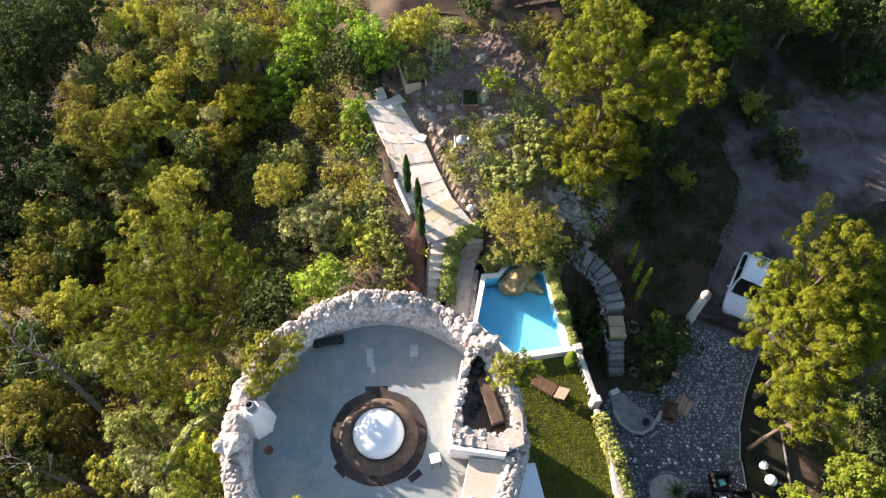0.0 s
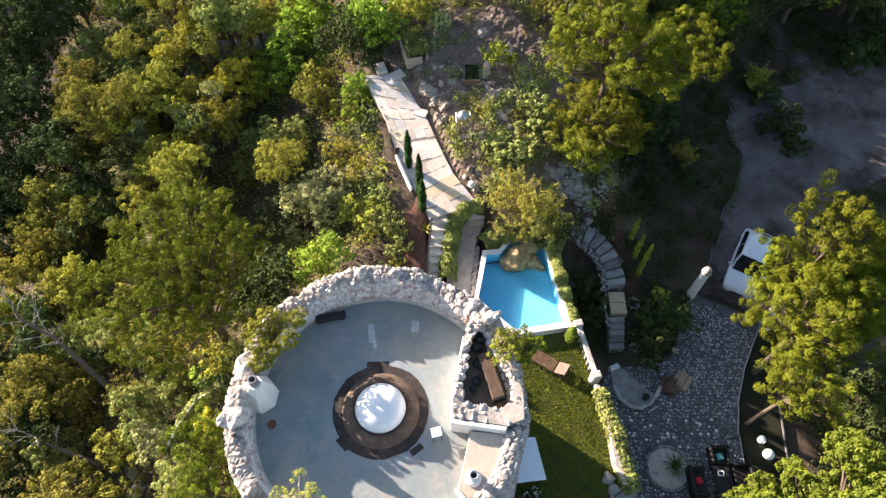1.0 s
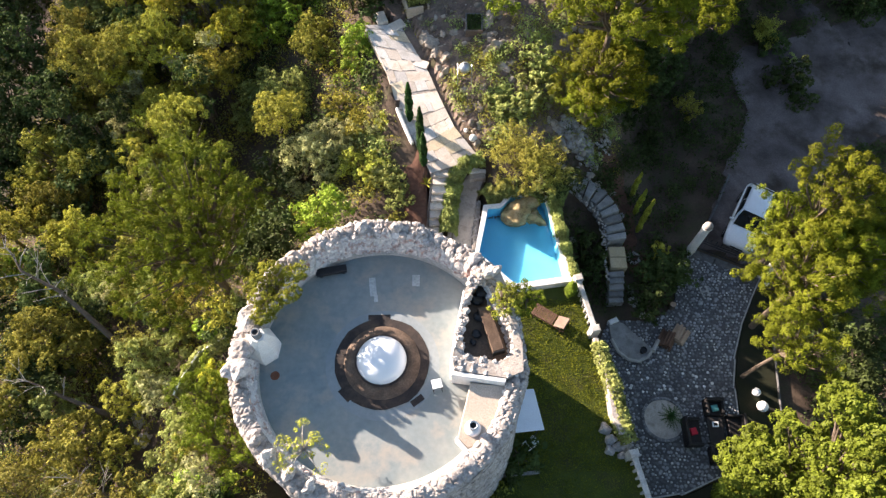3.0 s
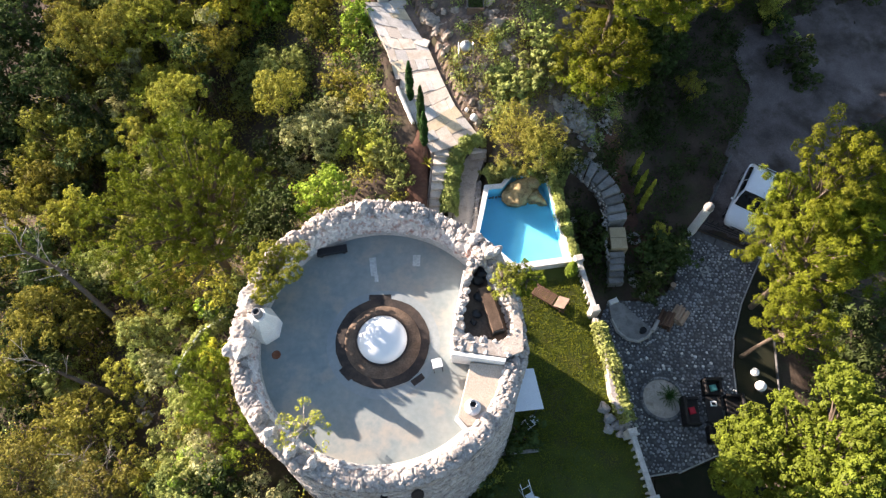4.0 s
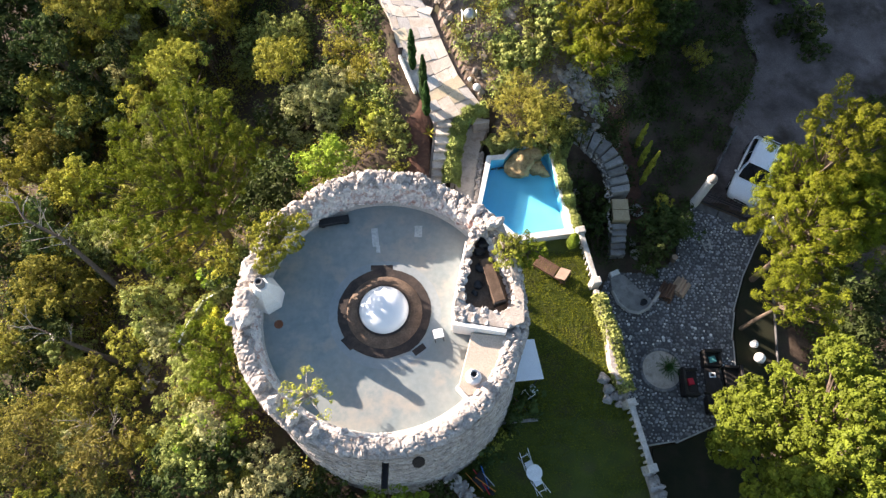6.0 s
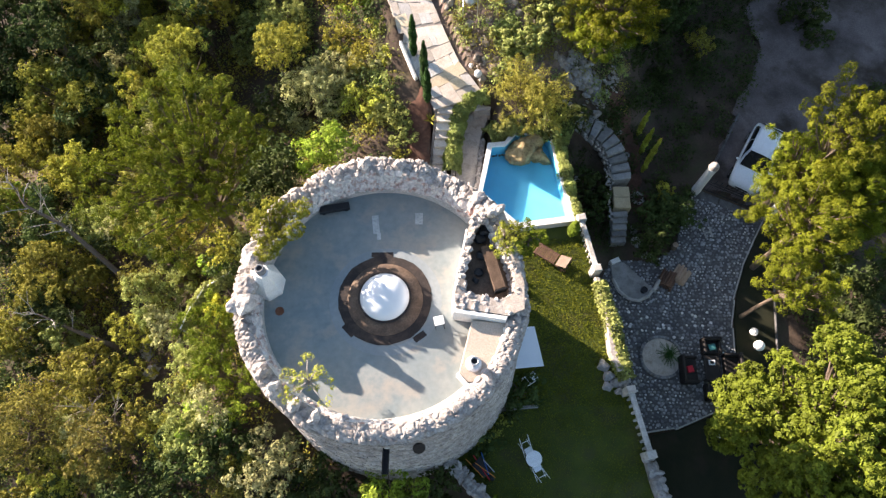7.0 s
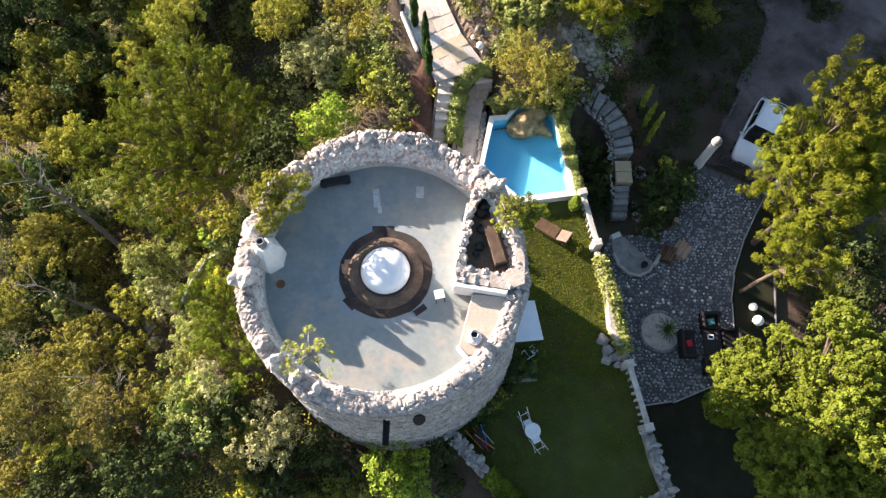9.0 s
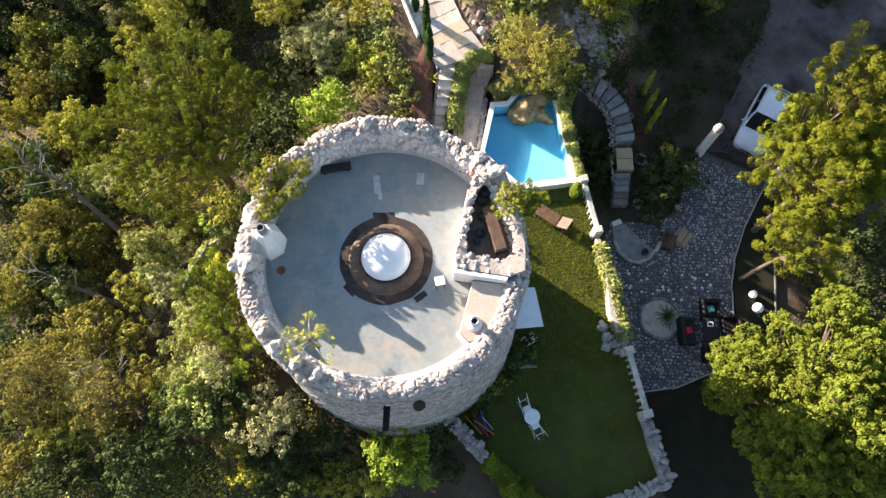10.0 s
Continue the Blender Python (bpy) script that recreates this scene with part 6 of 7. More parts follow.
# ---- dead trees, bare trunks ----
def dead_tree(x, y, z, way, length, rad, seed, label, twigs=16):
    rr = random.Random(seed)
    t = thing("dead_tree", x, y, z, label, "dead tree")
    way = Vector(way).normalized()
    pts = [way * length * u + Vector((0, 0, -0.15 * length * u * u)) + Vector((rr.uniform(-1, 1), rr.uniform(-1, 1), 0)) * 0.05 * length * u for u in (0, 0.25, 0.5, 0.75, 1)]
    local("trunk", G().tube(pts, [rad, rad * 0.85, rad * 0.65, rad * 0.45, rad * 0.15], 8), "bark", t)
    for i in range(twigs):
        u = rr.uniform(0.35, 0.98)
        k = min(3, int(u * 4))
        a = pts[k].lerp(pts[k + 1], u * 4 - k)
        d = (way * 0.5 + Vector((rr.uniform(-1, 1), rr.uniform(-1, 1), rr.uniform(0.0, 1.1)))).normalized() * rr.uniform(0.5, 1.5)
        m = a + d * 0.5 + Vector((rr.uniform(-0.15, 0.15), rr.uniform(-0.15, 0.15), 0))
        g = G().tube([a, m, a + d], [rad * 0.16, rad * 0.11, 0.008], 5)
        for _ in range(2):
            g.tube([m, m + d * 0.4 + Vector((rr.uniform(-0.4, 0.4), rr.uniform(-0.4, 0.4), 0.1))], [rad * 0.08, 0.006], 4)
        local("branch", g, "deadwood", t)


dead_tree(-15.8, 10.6, -1.9, (-0.72, 0.5, 0.55), 7.5, 0.15, 5, "fallen-looking bare dead tree with grey twigs")
dead_tree(-15.3, 7.1, -2.3, (-0.8, 0.25, 0.5), 4.5, 0.14, 6, "leaning thin bare tree trunk on the slope", 9)
dead_tree(-12.5, 2.6, -2.2, (-0.7, 0.4, 0.8), 4.0, 0.1, 7, "bare twiggy tree on the dry slope", 18)
for k, (x, y) in enumerate(((27.8, 38.2), (30.4, 37.6), (24.0, 41.0))):
    z = ground_height(x, y)
    t = thing("tall_pine", x, y, z, "tall pine with a long bare reddish trunk", "tree", "pines above the drive")
    local("trunk", G().tube([(0, 0, -0.3), (0.1, 0.2, 4), (0.2, 0.3, 8), (0.2, 0.4, 12)], [0.24, 0.2, 0.15, 0.04], 9), "bark", t)
    rg = np.random.default_rng(500 + k)
    c, rad = clumps(rg, 2.6, 0.9, 44, 0.24)
    p, d = tufts(rg, c, rad, 0.4)
    local("crown", quads("crown", tuft_faces(rg, p + [0.2, 0.4, 11.0], d, 0.4, 0.2, 0.32, 20)), LEAF["pine2"], t)

# ---- plants on the tower, ivy on the slope, undergrowth ----
def sprig(x, y, z, radius, kind, seed, label, gap, thin=False):
    rg = np.random.default_rng(seed)
    t = thing("shrub", x, y, z, label, "shrub", "shrubs on the parapet")
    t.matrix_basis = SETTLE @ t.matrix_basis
    c, rad = clumps(rg, radius, 0.42, 34 if not thin else 24, 0.24 if not thin else 0.19)
    g = G()
    for q in c:
        g.tube([(0, 0, -0.3), tuple(q * 0.5 + [0, 0, 0.05]), tuple(q)], [0.035, 0.02, 0.005], 5)
    local("stem", g, "deadwood" if thin else "bark", t)
    p, d = tufts(rg, c, rad, gap)
    p, d = p[::2] if thin else p, d[::2] if thin else d
    local("leaves", quads("leaves", tuft_faces(rg, p, d, gap, 0.085, 0.35, 30)), LEAF[kind], t)


sprig(-6.2, 9.65, 6.5, 1.25, "juniper", 801, "low spreading yellow-green juniper on the parapet", 0.17)
sprig(-4.55, 4.15, 6.3, 1.1, "lime", 802, "thin airy light green shrub on the parapet", 0.24, True)
sprig(2.3, 9.35, 6.65, 0.75, "juniper", 803, "yellow-green juniper sprawling over the enclosure", 0.2)
sprig(3.15, 9.75, 6.1, 0.75, "pine", 804, "darker green juniper hanging over the parapet", 0.2)

rg = np.random.default_rng(77)


def cover(name, count, size, kind, where, tall, label, slim=0.6, shape=0.55, dense=46):
    """Low plants scattered on the ground in tufts; where(x, y) says how thickly they stand."""
    cs, ds = [], []
    made = 0
    while made < count:
        x, y = rg.uniform(-27, 33), rg.uniform(-5, 44)
        k = where(x, y)
        if rg.random() > k:
            continue
        made += 1
        rad = tall * rg.uniform(0.5, 1.4)
        z = ground_height(x, y)
        m = int(dense * (rad / 0.5) ** 2)
        d = unit(rg.normal(size=(m, 3)) + [0, 0, 0.6])
        d[:, 2] = np.abs(d[:, 2])
        cs.append(np.array([x, y, z + rad * 0.1]) + rg.normal(scale=0.09, size=(m, 3)) + d * rad * rg.uniform(0.6, 1.1, (m, 1)) * [1, 1, shape + 0.4])
        ds.append(d)
    cs, ds = np.concatenate(cs), np.concatenate(ds)
    tagged(part(name, quads(name, leaf_faces(rg, cs, ds, size, slim)), LEAF[kind]), label, "undergrowth", kind="stuff")


# stony places on the western slope where little grows, and the room round the handrail
BARE = ((-15.7, 8.5, 1.2), (-13.6, 5.5, 1.3), (-17.6, 6.5, 0.9), (-10.9, 9.1, 1.0), (-11.8, 7.8, 1.0))


def left_woods(x, y):
    if math.hypot(x - TOWER.x, y - TOWER.y) < 6.3 or x > -0.9 or (x > -2.9 and 14.5 < y < 20.4) or (x > -5.0 and y > 17 and x > -1.3 - 0.32 * (y - 18) - 0.4):
        return 0.0
    return 0.18 if any(math.hypot(x - cx, y - cy) < r for cx, cy, r in BARE) else 0.9


def hill(x, y):
    if x < -2.0 or x > 9.5 or y < 20.1 or y > 32.5 or inside(poly, x, y) or x < float(np.interp(y, EDGE_Y, EDGE_X)) + 0.25:
        return 0.0
    return (0.35 if y < 25.5 else 0.08) + (0.5 if y < 25.5 or x > 4 else 0.1) * (noise.noise(Vector((x * 0.5, y * 0.5, 9))) > 0.0)


def slope(x, y):
    if 6.4 < x < 13.2 and 12.8 < y < 24 and not inside(COURT, x, y):
        return 0.0 if math.hypot(x - 8.9, (y - 15.5) * 0.4) < 0.9 or math.hypot(x - 8, y - 18) < 1.0 else 0.7
    if 9.5 < x < 20 and 20 < y < 40 and not inside(DRIVE, x, y):
        return 0.5
    if x > 17.2 and not inside(DRIVE, x, y):
        return 0.5
    return 0.0


cover("undergrowth_dark", 650, 0.15, "dark", left_woods, 0.75, "dark green undergrowth with the shade between trees in its colour")
cover("undergrowth_olive", 1200, 0.13, "yolive", left_woods, 0.7, "yellow-green undergrowth of bushes and saplings", 0.5)
cover("undergrowth_grey", 600, 0.12, "grey", left_woods, 0.6, "grey-green leafy undergrowth")
cover("dry_grass", 800, 0.12, "dry", left_woods, 0.45, "dry straw-coloured grass and brush", 0.2)
cover("hill_plants", 190, 0.12, "ivy", hill, 0.4, "green creeping plants on the rocky slope", dense=170)
cover("hill_herbs", 200, 0.10, "yolive", hill, 0.36, "yellow-green herbs on the rocky slope", 0.4, dense=170)
cover("hill_straw", 330, 0.1, "dry", hill, 0.32, "dry brown grass on the rocky slope", 0.2, dense=150)
cover("garden_plants", 1800, 0.14, "dark", slope, 0.45, "low shrubs in the garden, its shade put into their leaf colour", dense=80)

# ---- trees and shrubs ----
GROVES = 0


def grove(rows):
    """Plants a few trees or shrubs that stand together: kind, place, ground, height of the crown, its radius."""
    global GROVES
    for kind, x, y, z, rise, radius in rows:
        tree(kind, x, y, z, rise, radius, 100 + GROVES)
        GROVES += 1


grove([
    ("pine", -10.35, 12.73, -1.2, 6.8, 3.4),
    ("dark", -27.9, 36.4, -4.5, 4.0, 3.27),
    ("dark", -26.7, 29.8, -5.6, 4.0, 2.70),
    ("dark", -23.6, 26.2, -5.7, 3.3, 2.2),
    ("grey", -22.9, 33.1, -4.1, 3.0, 1.86),
    ("yolive", -20.3, 36.4, -2.8, 3.0, 2.28),
    ("olive", -20.0, 27.1, -4.6, 4.5, 2.70),
    ("lime", -17.3, 29.0, -3.6, 3.5, 2.08),
    ("lime", -16.0, 24.7, -4.1, 2.5, 2.09),
    ("grey", -13.6, 33.7, -1.8, 3.5, 2.20),
    ("yellow", -12.7, 29.2, -2.5, 3.0, 1.64),
    ("bright", -9.1, 32.1, -0.4, 1.0, 2.67),
    ("yolive", -10.5, 36.1, -0.4, 1.4, 2.61),
    ("grey", -9.1, 25.4, -1.7, 1.2, 1.93),
])
grove([
    ("yolive", -13.0, 26.5, -3.1, 3.0, 1.74),
    ("yolive", -12.1, 31.7, -1.8, 1.6, 1.62),
    ("bright", -3.4, 30.0, 2.9, 1.5, 2.0),
    ("yolive", -1.5, 30.9, 3.6, 1.0, 1.7),
    ("bright", -4.85, 25.8, 0.9, 0.5, 1.35),
    ("yolive", -5.6, 23.4, -0.1, 0.5, 1.35),
    ("pale", -6.6, 20.3, -1.2, 1.3, 2.18),
    ("grey", -3.1, 20.1, 0.5, 0.3, 0.95),
    ("yolive", -4.5, 21.8, 0.2, 0.6, 1.2),
    ("bright", -5.5, 15.8, 0.0, 2.0, 1.39),
    ("grey", -2.5, 18.6, 0.3, 0.5, 0.85),
    ("grey", -2.2, 17.5, 0.2, 0.4, 0.75),
    ("olive", -2.2, 16.1, 0.1, 0.2, 0.66),
    ("yolive", -2.0, 18.6, 0.5, 0.15, 0.5),
    ("dark", -8.7, 20.6, -2.5, 1.3, 1.57),
    ("dark", -7.9, 14.3, -0.7, 2.4, 1.35),
    ("olive", -22.3, 19.8, -6.6, 3.0, 1.96),
])
grove([
    ("yolive", -24.3, 20.9, -6.9, 3.0, 1.67),
    ("yolive", -20.1, 17.0, -5.1, 2.5, 1.47),
    ("dark", -26.0, 23.9, -6.7, 3.0, 2.26),
    ("olive", -22.9, 22.7, -6.2, 3.0, 2.03),
    ("grey", -18.6, 23.1, -5.1, 2.0, 1.53),
    ("olive", -20.0, 21.9, -5.7, 3.0, 1.7),
    ("yolive", -23.7, 18.3, -6.6, 3.0, 1.42),
    ("yolive", -20.4, 16.5, -5.0, 2.5, 1.27),
    ("grey", -17.4, 13.3, -4.0, 2.0, 1.38),
    ("yolive", -19.8, 13.1, -4.6, 2.0, 1.17),
    ("olive", -15.3, 12.9, -3.3, 2.0, 1.18),
    ("yolive", -12.5, 12.9, -2.1, 2.0, 1.36),
    ("grey", -13.0, 10.1, -2.2, 1.6, 1.29),
    ("olive", -19.1, 10.2, -4.4, 3.0, 2.06),
])
grove([
    ("brown", -14.4, 10.2, -2.8, 1.8, 1.22),
    ("olive", -20.0, 7.6, -4.6, 2.5, 1.64),
    ("grey", -18.2, 7.9, -4.1, 2.0, 1.37),
    ("lime", -14.3, 22.3, -3.9, 4.8, 1.4),
    ("pine", -9.6, 7.0, -0.8, 3.0, 1.56),
    ("olive", -16.4, 5.5, -3.6, 2.5, 1.61),
    ("brown", -18.0, 3.1, -4.1, 3.5, 2.19),
    ("brown", -14.0, 2.4, -2.8, 3.2, 1.67),
    ("yolive", -16.9, 1.3, -4.3, 2.5, 1.27),
    ("lime", -8.9, 22.2, -2.0, 3.3, 1.4),
    ("pine", -9.15, 5.3, -0.8, 3.4, 1.05),
    ("grey", -10.9, 4.1, -1.3, 1.8, 1.16),
    ("bright", -9.6, 3.5, -0.7, 2.0, 0.94),
    ("dark", -12.6, 0.2, -2.9, 2.5, 1.72),
])
grove([
    ("dark", -16.1, -0.4, -4.5, 2.5, 1.75),
    ("olive", -18.9, -0.2, -5.3, 2.5, 1.80),
    ("pale", -6.8, 1.7, -0.9, 2.5, 1.36),
    ("yellow", -7.8, -0.4, -1.5, 1.5, 0.65),
    ("dark", -8.7, 2.7, -0.6, 2.0, 1.15),
    ("dark", -4.8, 1.3, -1.0, 1.5, 1.12),
    ("bright", -1.9, 0.75, -1.2, 2.6, 1.2),
    ("bright", -0.95, -0.1, -1.5, 2.6, 0.8),
    ("dark", 0.1, 1.3, -1.0, 1.5, 0.89),
    ("yolive", -5.1, -0.7, -1.6, 1.0, 0.95),
    ("pine", -7.8, 4.5, -0.5, 3.0, 1.02),
    ("pine2", 7.7, 22.8, 1.7, 7.2, 3.28),
    ("pine2", 7.6, 22.1, 1.4, 3.5, 2.56),
    ("pine2", 7.3, 21.6, 1.3, 2.2, 1.57),
])
grove([
    ("pine2", 12.5, 26.8, -2.2, 7.5, 2.53),
    ("dark", 15.7, 31.1, -2.0, 7.0, 2.40),
    ("pine2", 15.95, 14.6, -2.6, 6.0, 2.3),
    ("pine2", 15.8, 12.0, -2.6, 6.2, 2.39),
    ("pine2", 16.3, 14.7, -2.6, 9.2, 1.9),
    ("pine2", 14.8, 9.4, -2.6, 5.5, 1.74),
    ("pine2", 19.0, 13.5, -2.6, 6.0, 2.60),
    ("pine2", 17.5, 13.2, -2.6, 6.5, 2.18),
    ("lush", 15.2, 2.8, -2.6, 5.0, 4.28),
    ("dark", 15.1, 0.0, -2.6, 4.0, 1.79),
    ("gold", 3.6, 18.2, 0.9, 2.4, 1.57),
    ("gold", 4.9, 17.9, 0.7, 2.0, 1.15),
    ("dark", 5.9, 18.3, 0.5, 0.8, 1.14),
    ("pale", -12.7, 7.9, -2.0, 1.4, 1.00),
])
grove([
    ("lime", -14.7, 7.6, -2.9, 1.4, 1.07),
    ("grey", -13.8, 8.6, -2.5, 1.3, 0.97),
    ("grey", -11.1, 6.2, -1.4, 1.6, 1.00),
    ("olive", -14.6, 5.4, -2.9, 1.5, 1.04),
    ("brown", -17.8, 4.6, -4.1, 1.8, 1.06),
    ("lime", -11.6, 2.8, -1.7, 1.6, 0.92),
    ("grey", -16.4, 3.8, -3.6, 1.8, 1.17),
    ("olive", -10.6, 5.1, -1.2, 1.6, 0.86),
    ("dark", -10.6, 1.8, -1.5, 2.0, 1.30),
    ("olive", -8.5, 0.9, -1.1, 1.6, 1.05),
    ("dark", -6.7, -0.3, -1.5, 1.3, 1.18),
    ("olive", -3.4, -0.5, -1.5, 1.3, 0.94),
    ("dark", -3.2, 0.6, -1.2, 1.1, 1.06),
    ("yolive", -2.4, -0.5, -1.5, 1.5, 0.82),
])
grove([
    ("bright", -23.4, 15.5, -5.6, 2.0, 1.08),
    ("olive", -15.9, 15.8, -3.8, 2.0, 1.32),
    ("dark", -9.0, 10.6, -0.5, 2.0, 1.13),
    ("bright", -10.6, 10.4, -1.2, 1.6, 0.73),
    ("olive", -19.4, 32.8, -3.3, 3.0, 1.83),
    ("yolive", -16.1, 32.2, -2.7, 3.0, 1.79),
    ("yolive", -15.4, 28.7, -3.2, 2.5, 1.57),
    ("grey", -13.6, 34.4, -1.8, 3.2, 1.5),
    ("yolive", -11.6, 33.4, -1.2, 2.4, 1.4),
    ("yellow", -11.3, 29.4, -2.1, 1.3, 1.06),
    ("bright", -10.7, 30.5, -1.7, 1.2, 1.60),
    ("olive", -7.4, 28.2, -0.1, 1.0, 1.51),
    ("bright", -7.3, 33.4, 1.2, 2.6, 1.9),
    ("grey", -11.2, 25.4, -2.9, 1.3, 1.53),
    ("olive", -21.8, 26.3, -5.2, 2.5, 1.76),
    ("yolive", -18.4, 26.9, -4.3, 2.5, 1.57),
])
grove([
    ("pale", -5.7, 21.1, -0.5, 1.3, 1.21),
    ("grey", -2.9, 18.9, 0.4, 0.2, 0.95),
    ("dark", 2.2, 32.5, 4.0, 1.2, 1.30),
    ("olive", 5.8, 30.9, 3.4, 1.2, 1.29),
    ("bright", 2.9, 27.3, 3.3, 1.0, 0.80),
    ("ivy", 3.7, 21.9, 2.1, 0.4, 1.17),
    ("ivy", 3.0, 22.4, 2.2, 0.3, 0.8),
    ("ivy", 4.8, 24.2, 2.7, 0.4, 1.1),
    ("ivy", 5.1, 23.0, 2.3, 0.5, 1.04),
    ("dark", 11.2, 24.5, -1.8, 1.0, 1.49),
    ("olive", 14.4, 25.4, -2.3, 1.0, 0.95),
    ("olive", 20.0, 30.9, -2.0, 1.0, 0.80),
    ("dark", 11.3, 14.2, -2.6, 0.9, 1.29),
])
grove([
    ("dark", 10.5, 13.0, -2.6, 0.8, 1.13),
    ("dark", 11.9, 14.8, -2.6, 1.0, 1.16),
    ("dark", 7.7, 16.0, -2.4, 0.8, 1.18),
    ("dark", 8.1, 14.6, -2.6, 0.6, 0.93),
    ("yolive", 11.4, 15.8, -2.6, 0.9, 0.59),
    ("dark", 0.4, 0.1, -1.4, 0.7, 0.72),
    ("dark", 1.7, 3.1, -0.5, 0.8, 0.87),
    ("olive", 2.1, 3.5, -0.5, 0.5, 0.8),
    ("dark", 3.35, 5.0, 0.0, 0.4, 0.85),
    ("dark", 2.8, 4.35, 0.0, 0.3, 0.7),
    ("dark", 2.6, 2.8, -0.9, 0.4, 0.49),
    ("dark", 9.2, 0.2, -2.6, 0.7, 0.70),
    ("dark", 11.6, 27.2, -1.8, 1.5, 2.04),
    ("dark", -8.9, 14.1, -0.9, 2.0, 1.27),
    ("dark", -7.6, 15.1, -0.6, 2.0, 1.11),
    ("dark", -8.6, 15.6, -1.2, 2.4, 1.21),
])
grove([
    ("dark", -25.8, 20.8, -7.3, 2.5, 1.83),
    ("olive", -25.7, 18.5, -7.2, 2.5, 1.63),
    ("dark", -26.9, 22.7, -7.1, 3.0, 1.99),
    ("olive", -24.3, 15.3, -5.8, 2.5, 1.52),
    ("dark", -23.4, 12.9, -5.4, 2.5, 1.47),
    ("grey", -3.1, 18.5, 0.2, 0.4, 1.0),
    ("lime", -4.1, 19.3, 0.0, 0.5, 1.15),
    ("yolive", -2.5, 18.2, 0.4, 0.1, 0.65),
    ("dark", 12.4, 33.3, -1.9, 6.0, 2.53),
    ("pine", 14.8, 30.6, -2.0, 6.5, 2.25),
    ("dark", 19.4, 34.6, -1.8, 5.0, 2.28),
    ("dark", 11.2, 27.7, -1.5, 3.0, 1.97),
    ("dark", 8.5, 29.7, 2.2, 4.0, 1.83),
    ("dark", 19.1, 9.6, -2.6, 2.0, 1.47),
])
grove([
    ("dark", 19.7, 8.1, -2.6, 2.5, 1.29),
    ("dark", 20.7, 10.5, -2.6, 2.0, 1.35),
    ("gold", 20.4, 31.8, -2.0, 0.6, 0.75),
    ("grey", 21.7, 29.7, -2.1, 0.2, 0.35),
    ("dark", 21.1, 28.0, -2.2, 0.5, 1.49),
    ("dark", 21.6, 26.4, -2.3, 0.4, 0.97),
    ("dark", 27.3, 33.8, -1.8, 0.6, 1.59),
    ("dark", 29.4, 34.4, -1.8, 0.6, 1.53),
    ("dark", 20.6, 30.3, -2.0, 0.4, 1.09),
    ("yolive", -2.95, 21.75, 1.1, 0.2, 0.66),
    ("grey", -2.6, 20.3, 0.7, 0.15, 0.55),
    ("pale", -3.7, 21.4, 0.5, 0.4, 0.75),
    ("grey", -2.51, 19.25, 0.4, 0.4, 0.62),
    ("pale", -2.92, 21.75, 0.8, 0.3, 0.55),
    ("grey", -2.20, 17.91, 0.3, 0.4, 0.6),
    ("pale", -3.35, 22.5, 0.9, 0.3, 0.6),
    ("pale", -3.2, 19.4, 0.3, 0.4, 0.7),
    ("lime", -3.8, 23.45, 1.1, 0.3, 0.8),
    ("bright", -4.5, 26.8, 1.6, 0.4, 1.02),
    ("dark", -5.2, 29.3, 1.7, 2.2, 1.6),
])
grove([
    ("dark", -3.7, 29.0, 2.7, 0.5, 1.16),
    ("dark", -28.5, 33.3, -5.3, 4.0, 2.63),
    ("dark", -27.0, 26.8, -6.3, 4.0, 2.46),
    ("olive", -22.6, 30.0, -4.7, 3.8, 2.1),
    ("dark", -25.0, 37.6, -3.6, 4.0, 2.30),
    ("olive", -17.7, 36.5, -2.2, 3.0, 1.88),
    ("yolive", -15.7, 34.0, -2.2, 2.8, 1.64),
])
# thin saplings standing between the crowns of the slope
sap = random.Random(71)
for i in range(150):
    x, y = sap.uniform(-22, -3.2), sap.uniform(1.0, 35.0)
    while math.hypot(x + 2.0, y - 6.6) < 6.6 or (y > 13 and x > -8.5 - 0.3 * (y - 13)) or any(math.hypot(x - cx, y - cy) < r + 0.7 for cx, cy, r in BARE):
        x, y = sap.uniform(-22, -3.2), sap.uniform(1.0, 35.0)
    # far west every sapling gets the dark leaves, colouring in the valley's shade
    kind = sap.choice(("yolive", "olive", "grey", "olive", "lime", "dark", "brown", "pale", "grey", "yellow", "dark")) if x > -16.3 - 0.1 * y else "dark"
    tree(kind, x, y, ground_height(x, y), sap.uniform(1.6, 3.4) + 1.6 * sstep(18, 24, y), sap.uniform(0.4, 0.95), 700 + i)
# three trees added to block the sun from the drive
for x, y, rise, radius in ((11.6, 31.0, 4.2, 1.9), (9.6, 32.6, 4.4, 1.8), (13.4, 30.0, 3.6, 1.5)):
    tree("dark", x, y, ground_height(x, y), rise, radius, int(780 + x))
# unseen woods added north of garden and drive, to cast shade on the drive
wood_rng = random.Random(17)
for i in range(26):
    x, y = -1.0 + i * 1.6 + wood_rng.uniform(-0.6, 0.6), 37.5 + (i % 3) * 2.6 + wood_rng.uniform(-0.8, 0.8)
    if inside(DRIVE, x, y) or inside(DRIVE, x, y - 1.5):
        y += 6.0
    tree(("dark", "olive", "dark", "pine")[i % 4], x, y, ground_height(x, y), wood_rng.uniform(3.2, 4.6), wood_rng.uniform(2.1, 2.7), 400 + i)

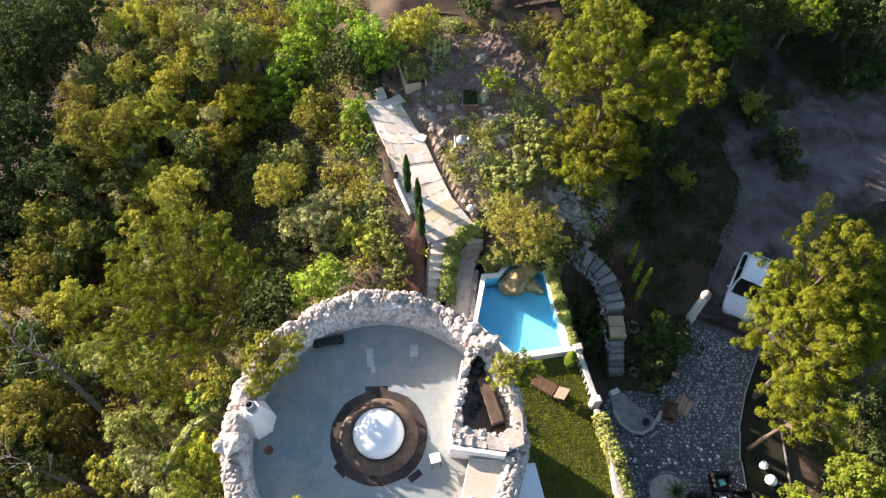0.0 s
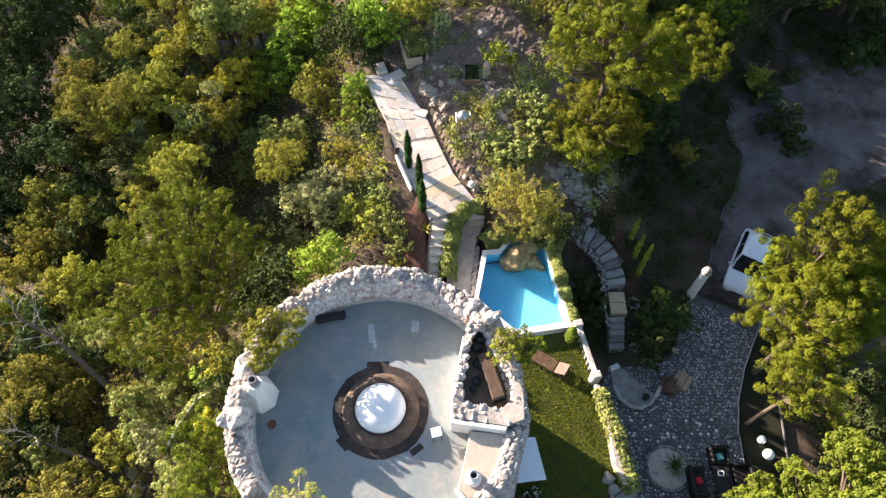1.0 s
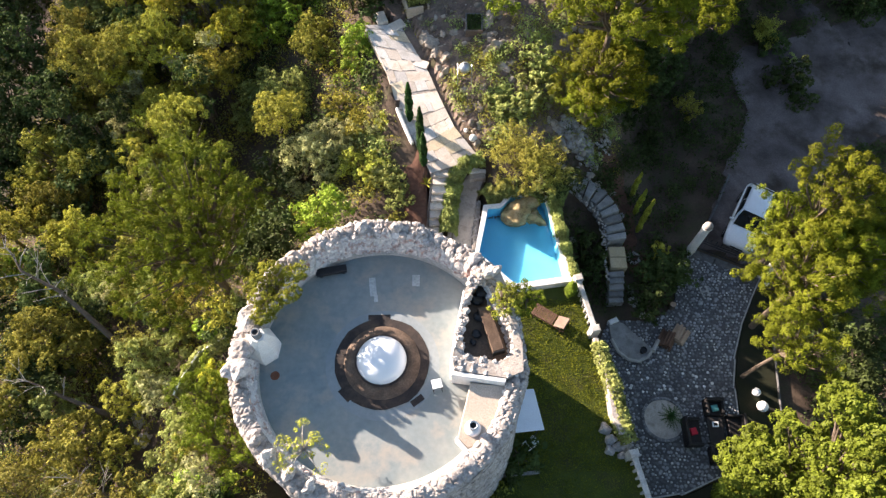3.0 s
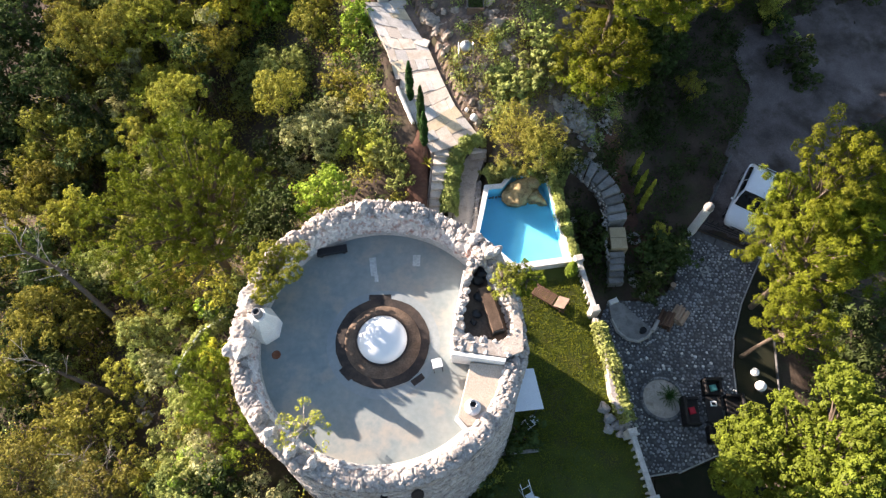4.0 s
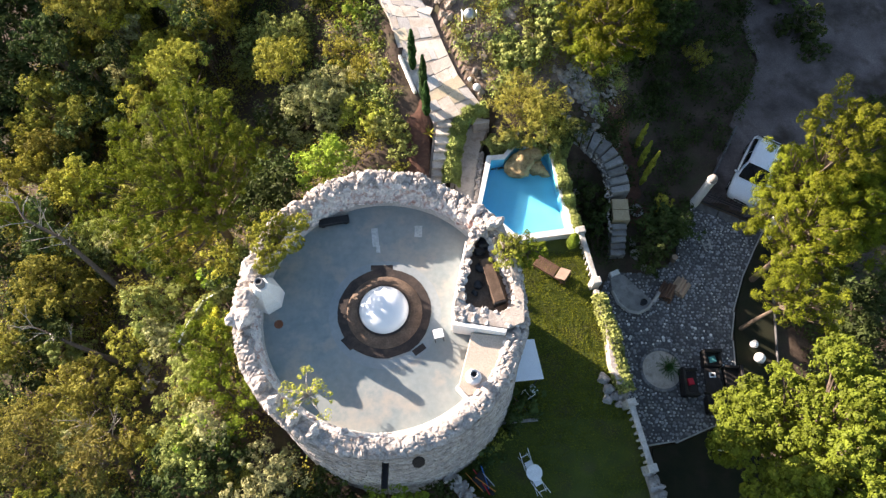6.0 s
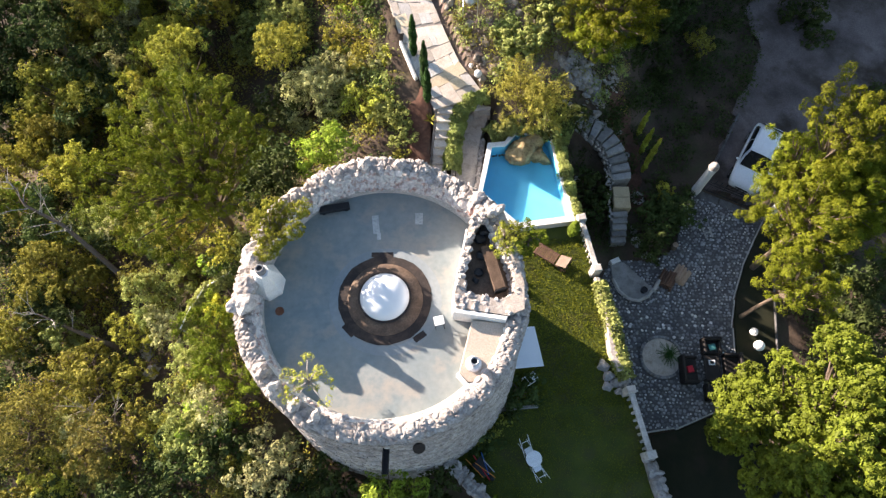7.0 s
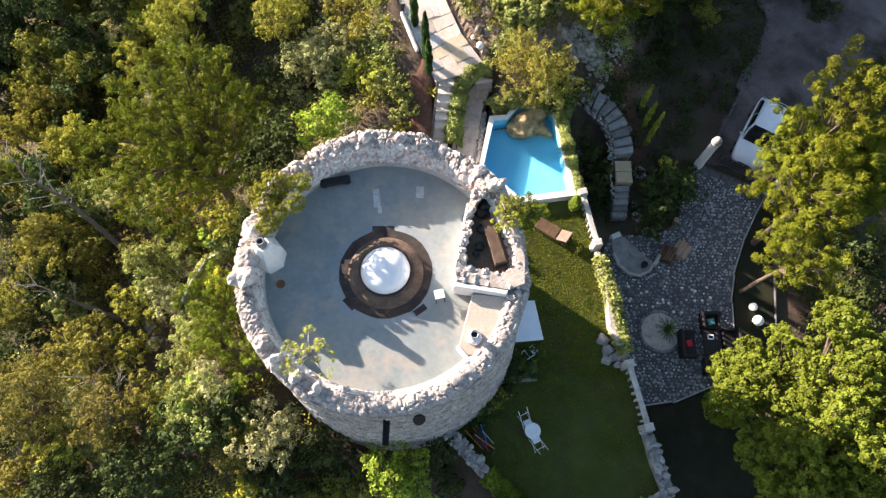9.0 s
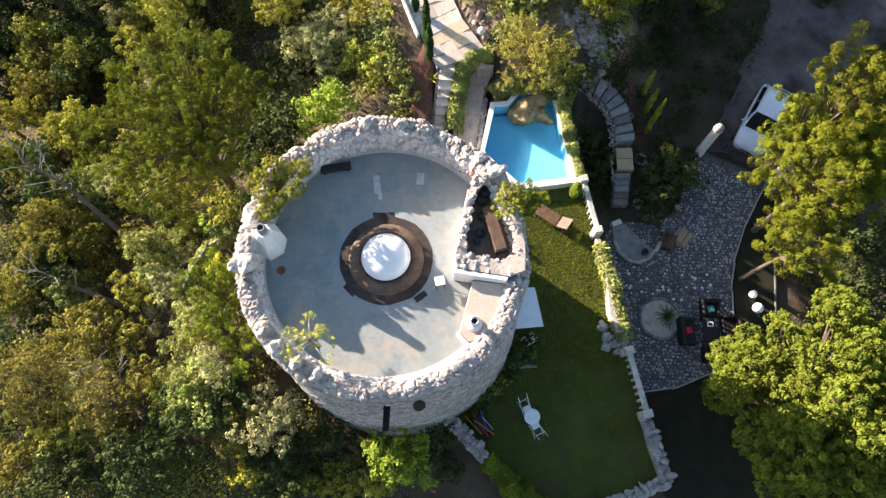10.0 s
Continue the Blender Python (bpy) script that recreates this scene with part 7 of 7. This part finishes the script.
# ---- cobbles of the court, last ----
cob_rng = random.Random(99)
STONES = []
for k in range(6):
    g = G()
    n = cob_rng.choice((6, 7, 8))
    angs = [2 * math.pi * (i + cob_rng.uniform(-0.25, 0.25)) / n for i in range(n)]
    rr = [cob_rng.uniform(0.8, 1.05) for _ in range(n)]
    g.rings([[(q * f * math.cos(a), q * f * math.sin(a), z) for a, q in zip(angs, rr)] for f, z in ((1, 0), (0.94, 0.3), (0.62, 0.5))], True, False, True)
    STONES.append(g)
NEAR, rest = [], {"cobble": G(), "pebble": G()}
y = 3.6
row = 0
while y < 16.2:
    x = 7.7 + (row % 2) * 0.085
    while x < 17.0:
        px, py, s = x + cob_rng.uniform(-0.05, 0.05), y + cob_rng.uniform(-0.05, 0.05), cob_rng.uniform(0.055, 0.1)
        x += 0.175
        if not inside(COURT, px, py) or math.hypot(px - 10.6, py - 7.25) < 1.12 or inside(fan, px, py) or not inside(COURT, px + 0.08, py):
            continue
        white = cob_rng.random() < 0.2 + 0.14 * noise.noise(Vector((px * 0.5, py * 0.5, 4)))
        k, turn = cob_rng.randrange(6), cob_rng.uniform(0, 6.28)
        if 8.2 < py < 9.8 and 8.2 < px < 13.8 and len(NEAR) < 290:
            NEAR.append((px, py, s, k, turn, white))
            continue
        c, sn = math.cos(turn), math.sin(turn)
        if white:
            s *= 0.68
        rest["pebble" if white else "cobble"].add([(px + (a * c - b * sn) * s, py + (a * sn + b * c) * s, -2.505 + d * 0.09 * (1.25 if white else 1)) for a, b, d in STONES[k].v], STONES[k].f)
    y += 0.165
    row += 1
tagged(part("cobbles", rest["cobble"], "cobble", court), kind="stuff")
tagged(part("pebbles", rest["pebble"], "pebble", court), kind="stuff")
shared = {}
for px, py, s, k, turn, white in NEAR:
    if (k, white) not in shared:
        me = STONES[k].mesh("cobble")
        me.materials.append(M["pebble" if white else "cobble"])
        shared[k, white] = me
    ob = new("cobble", shared[k, white])
    ob.parent = court
    ob.matrix_basis = pose(px, py, -2.505, 0, 0, math.degrees(turn)) @ Matrix.Diagonal((s, s, 0.09, 1))
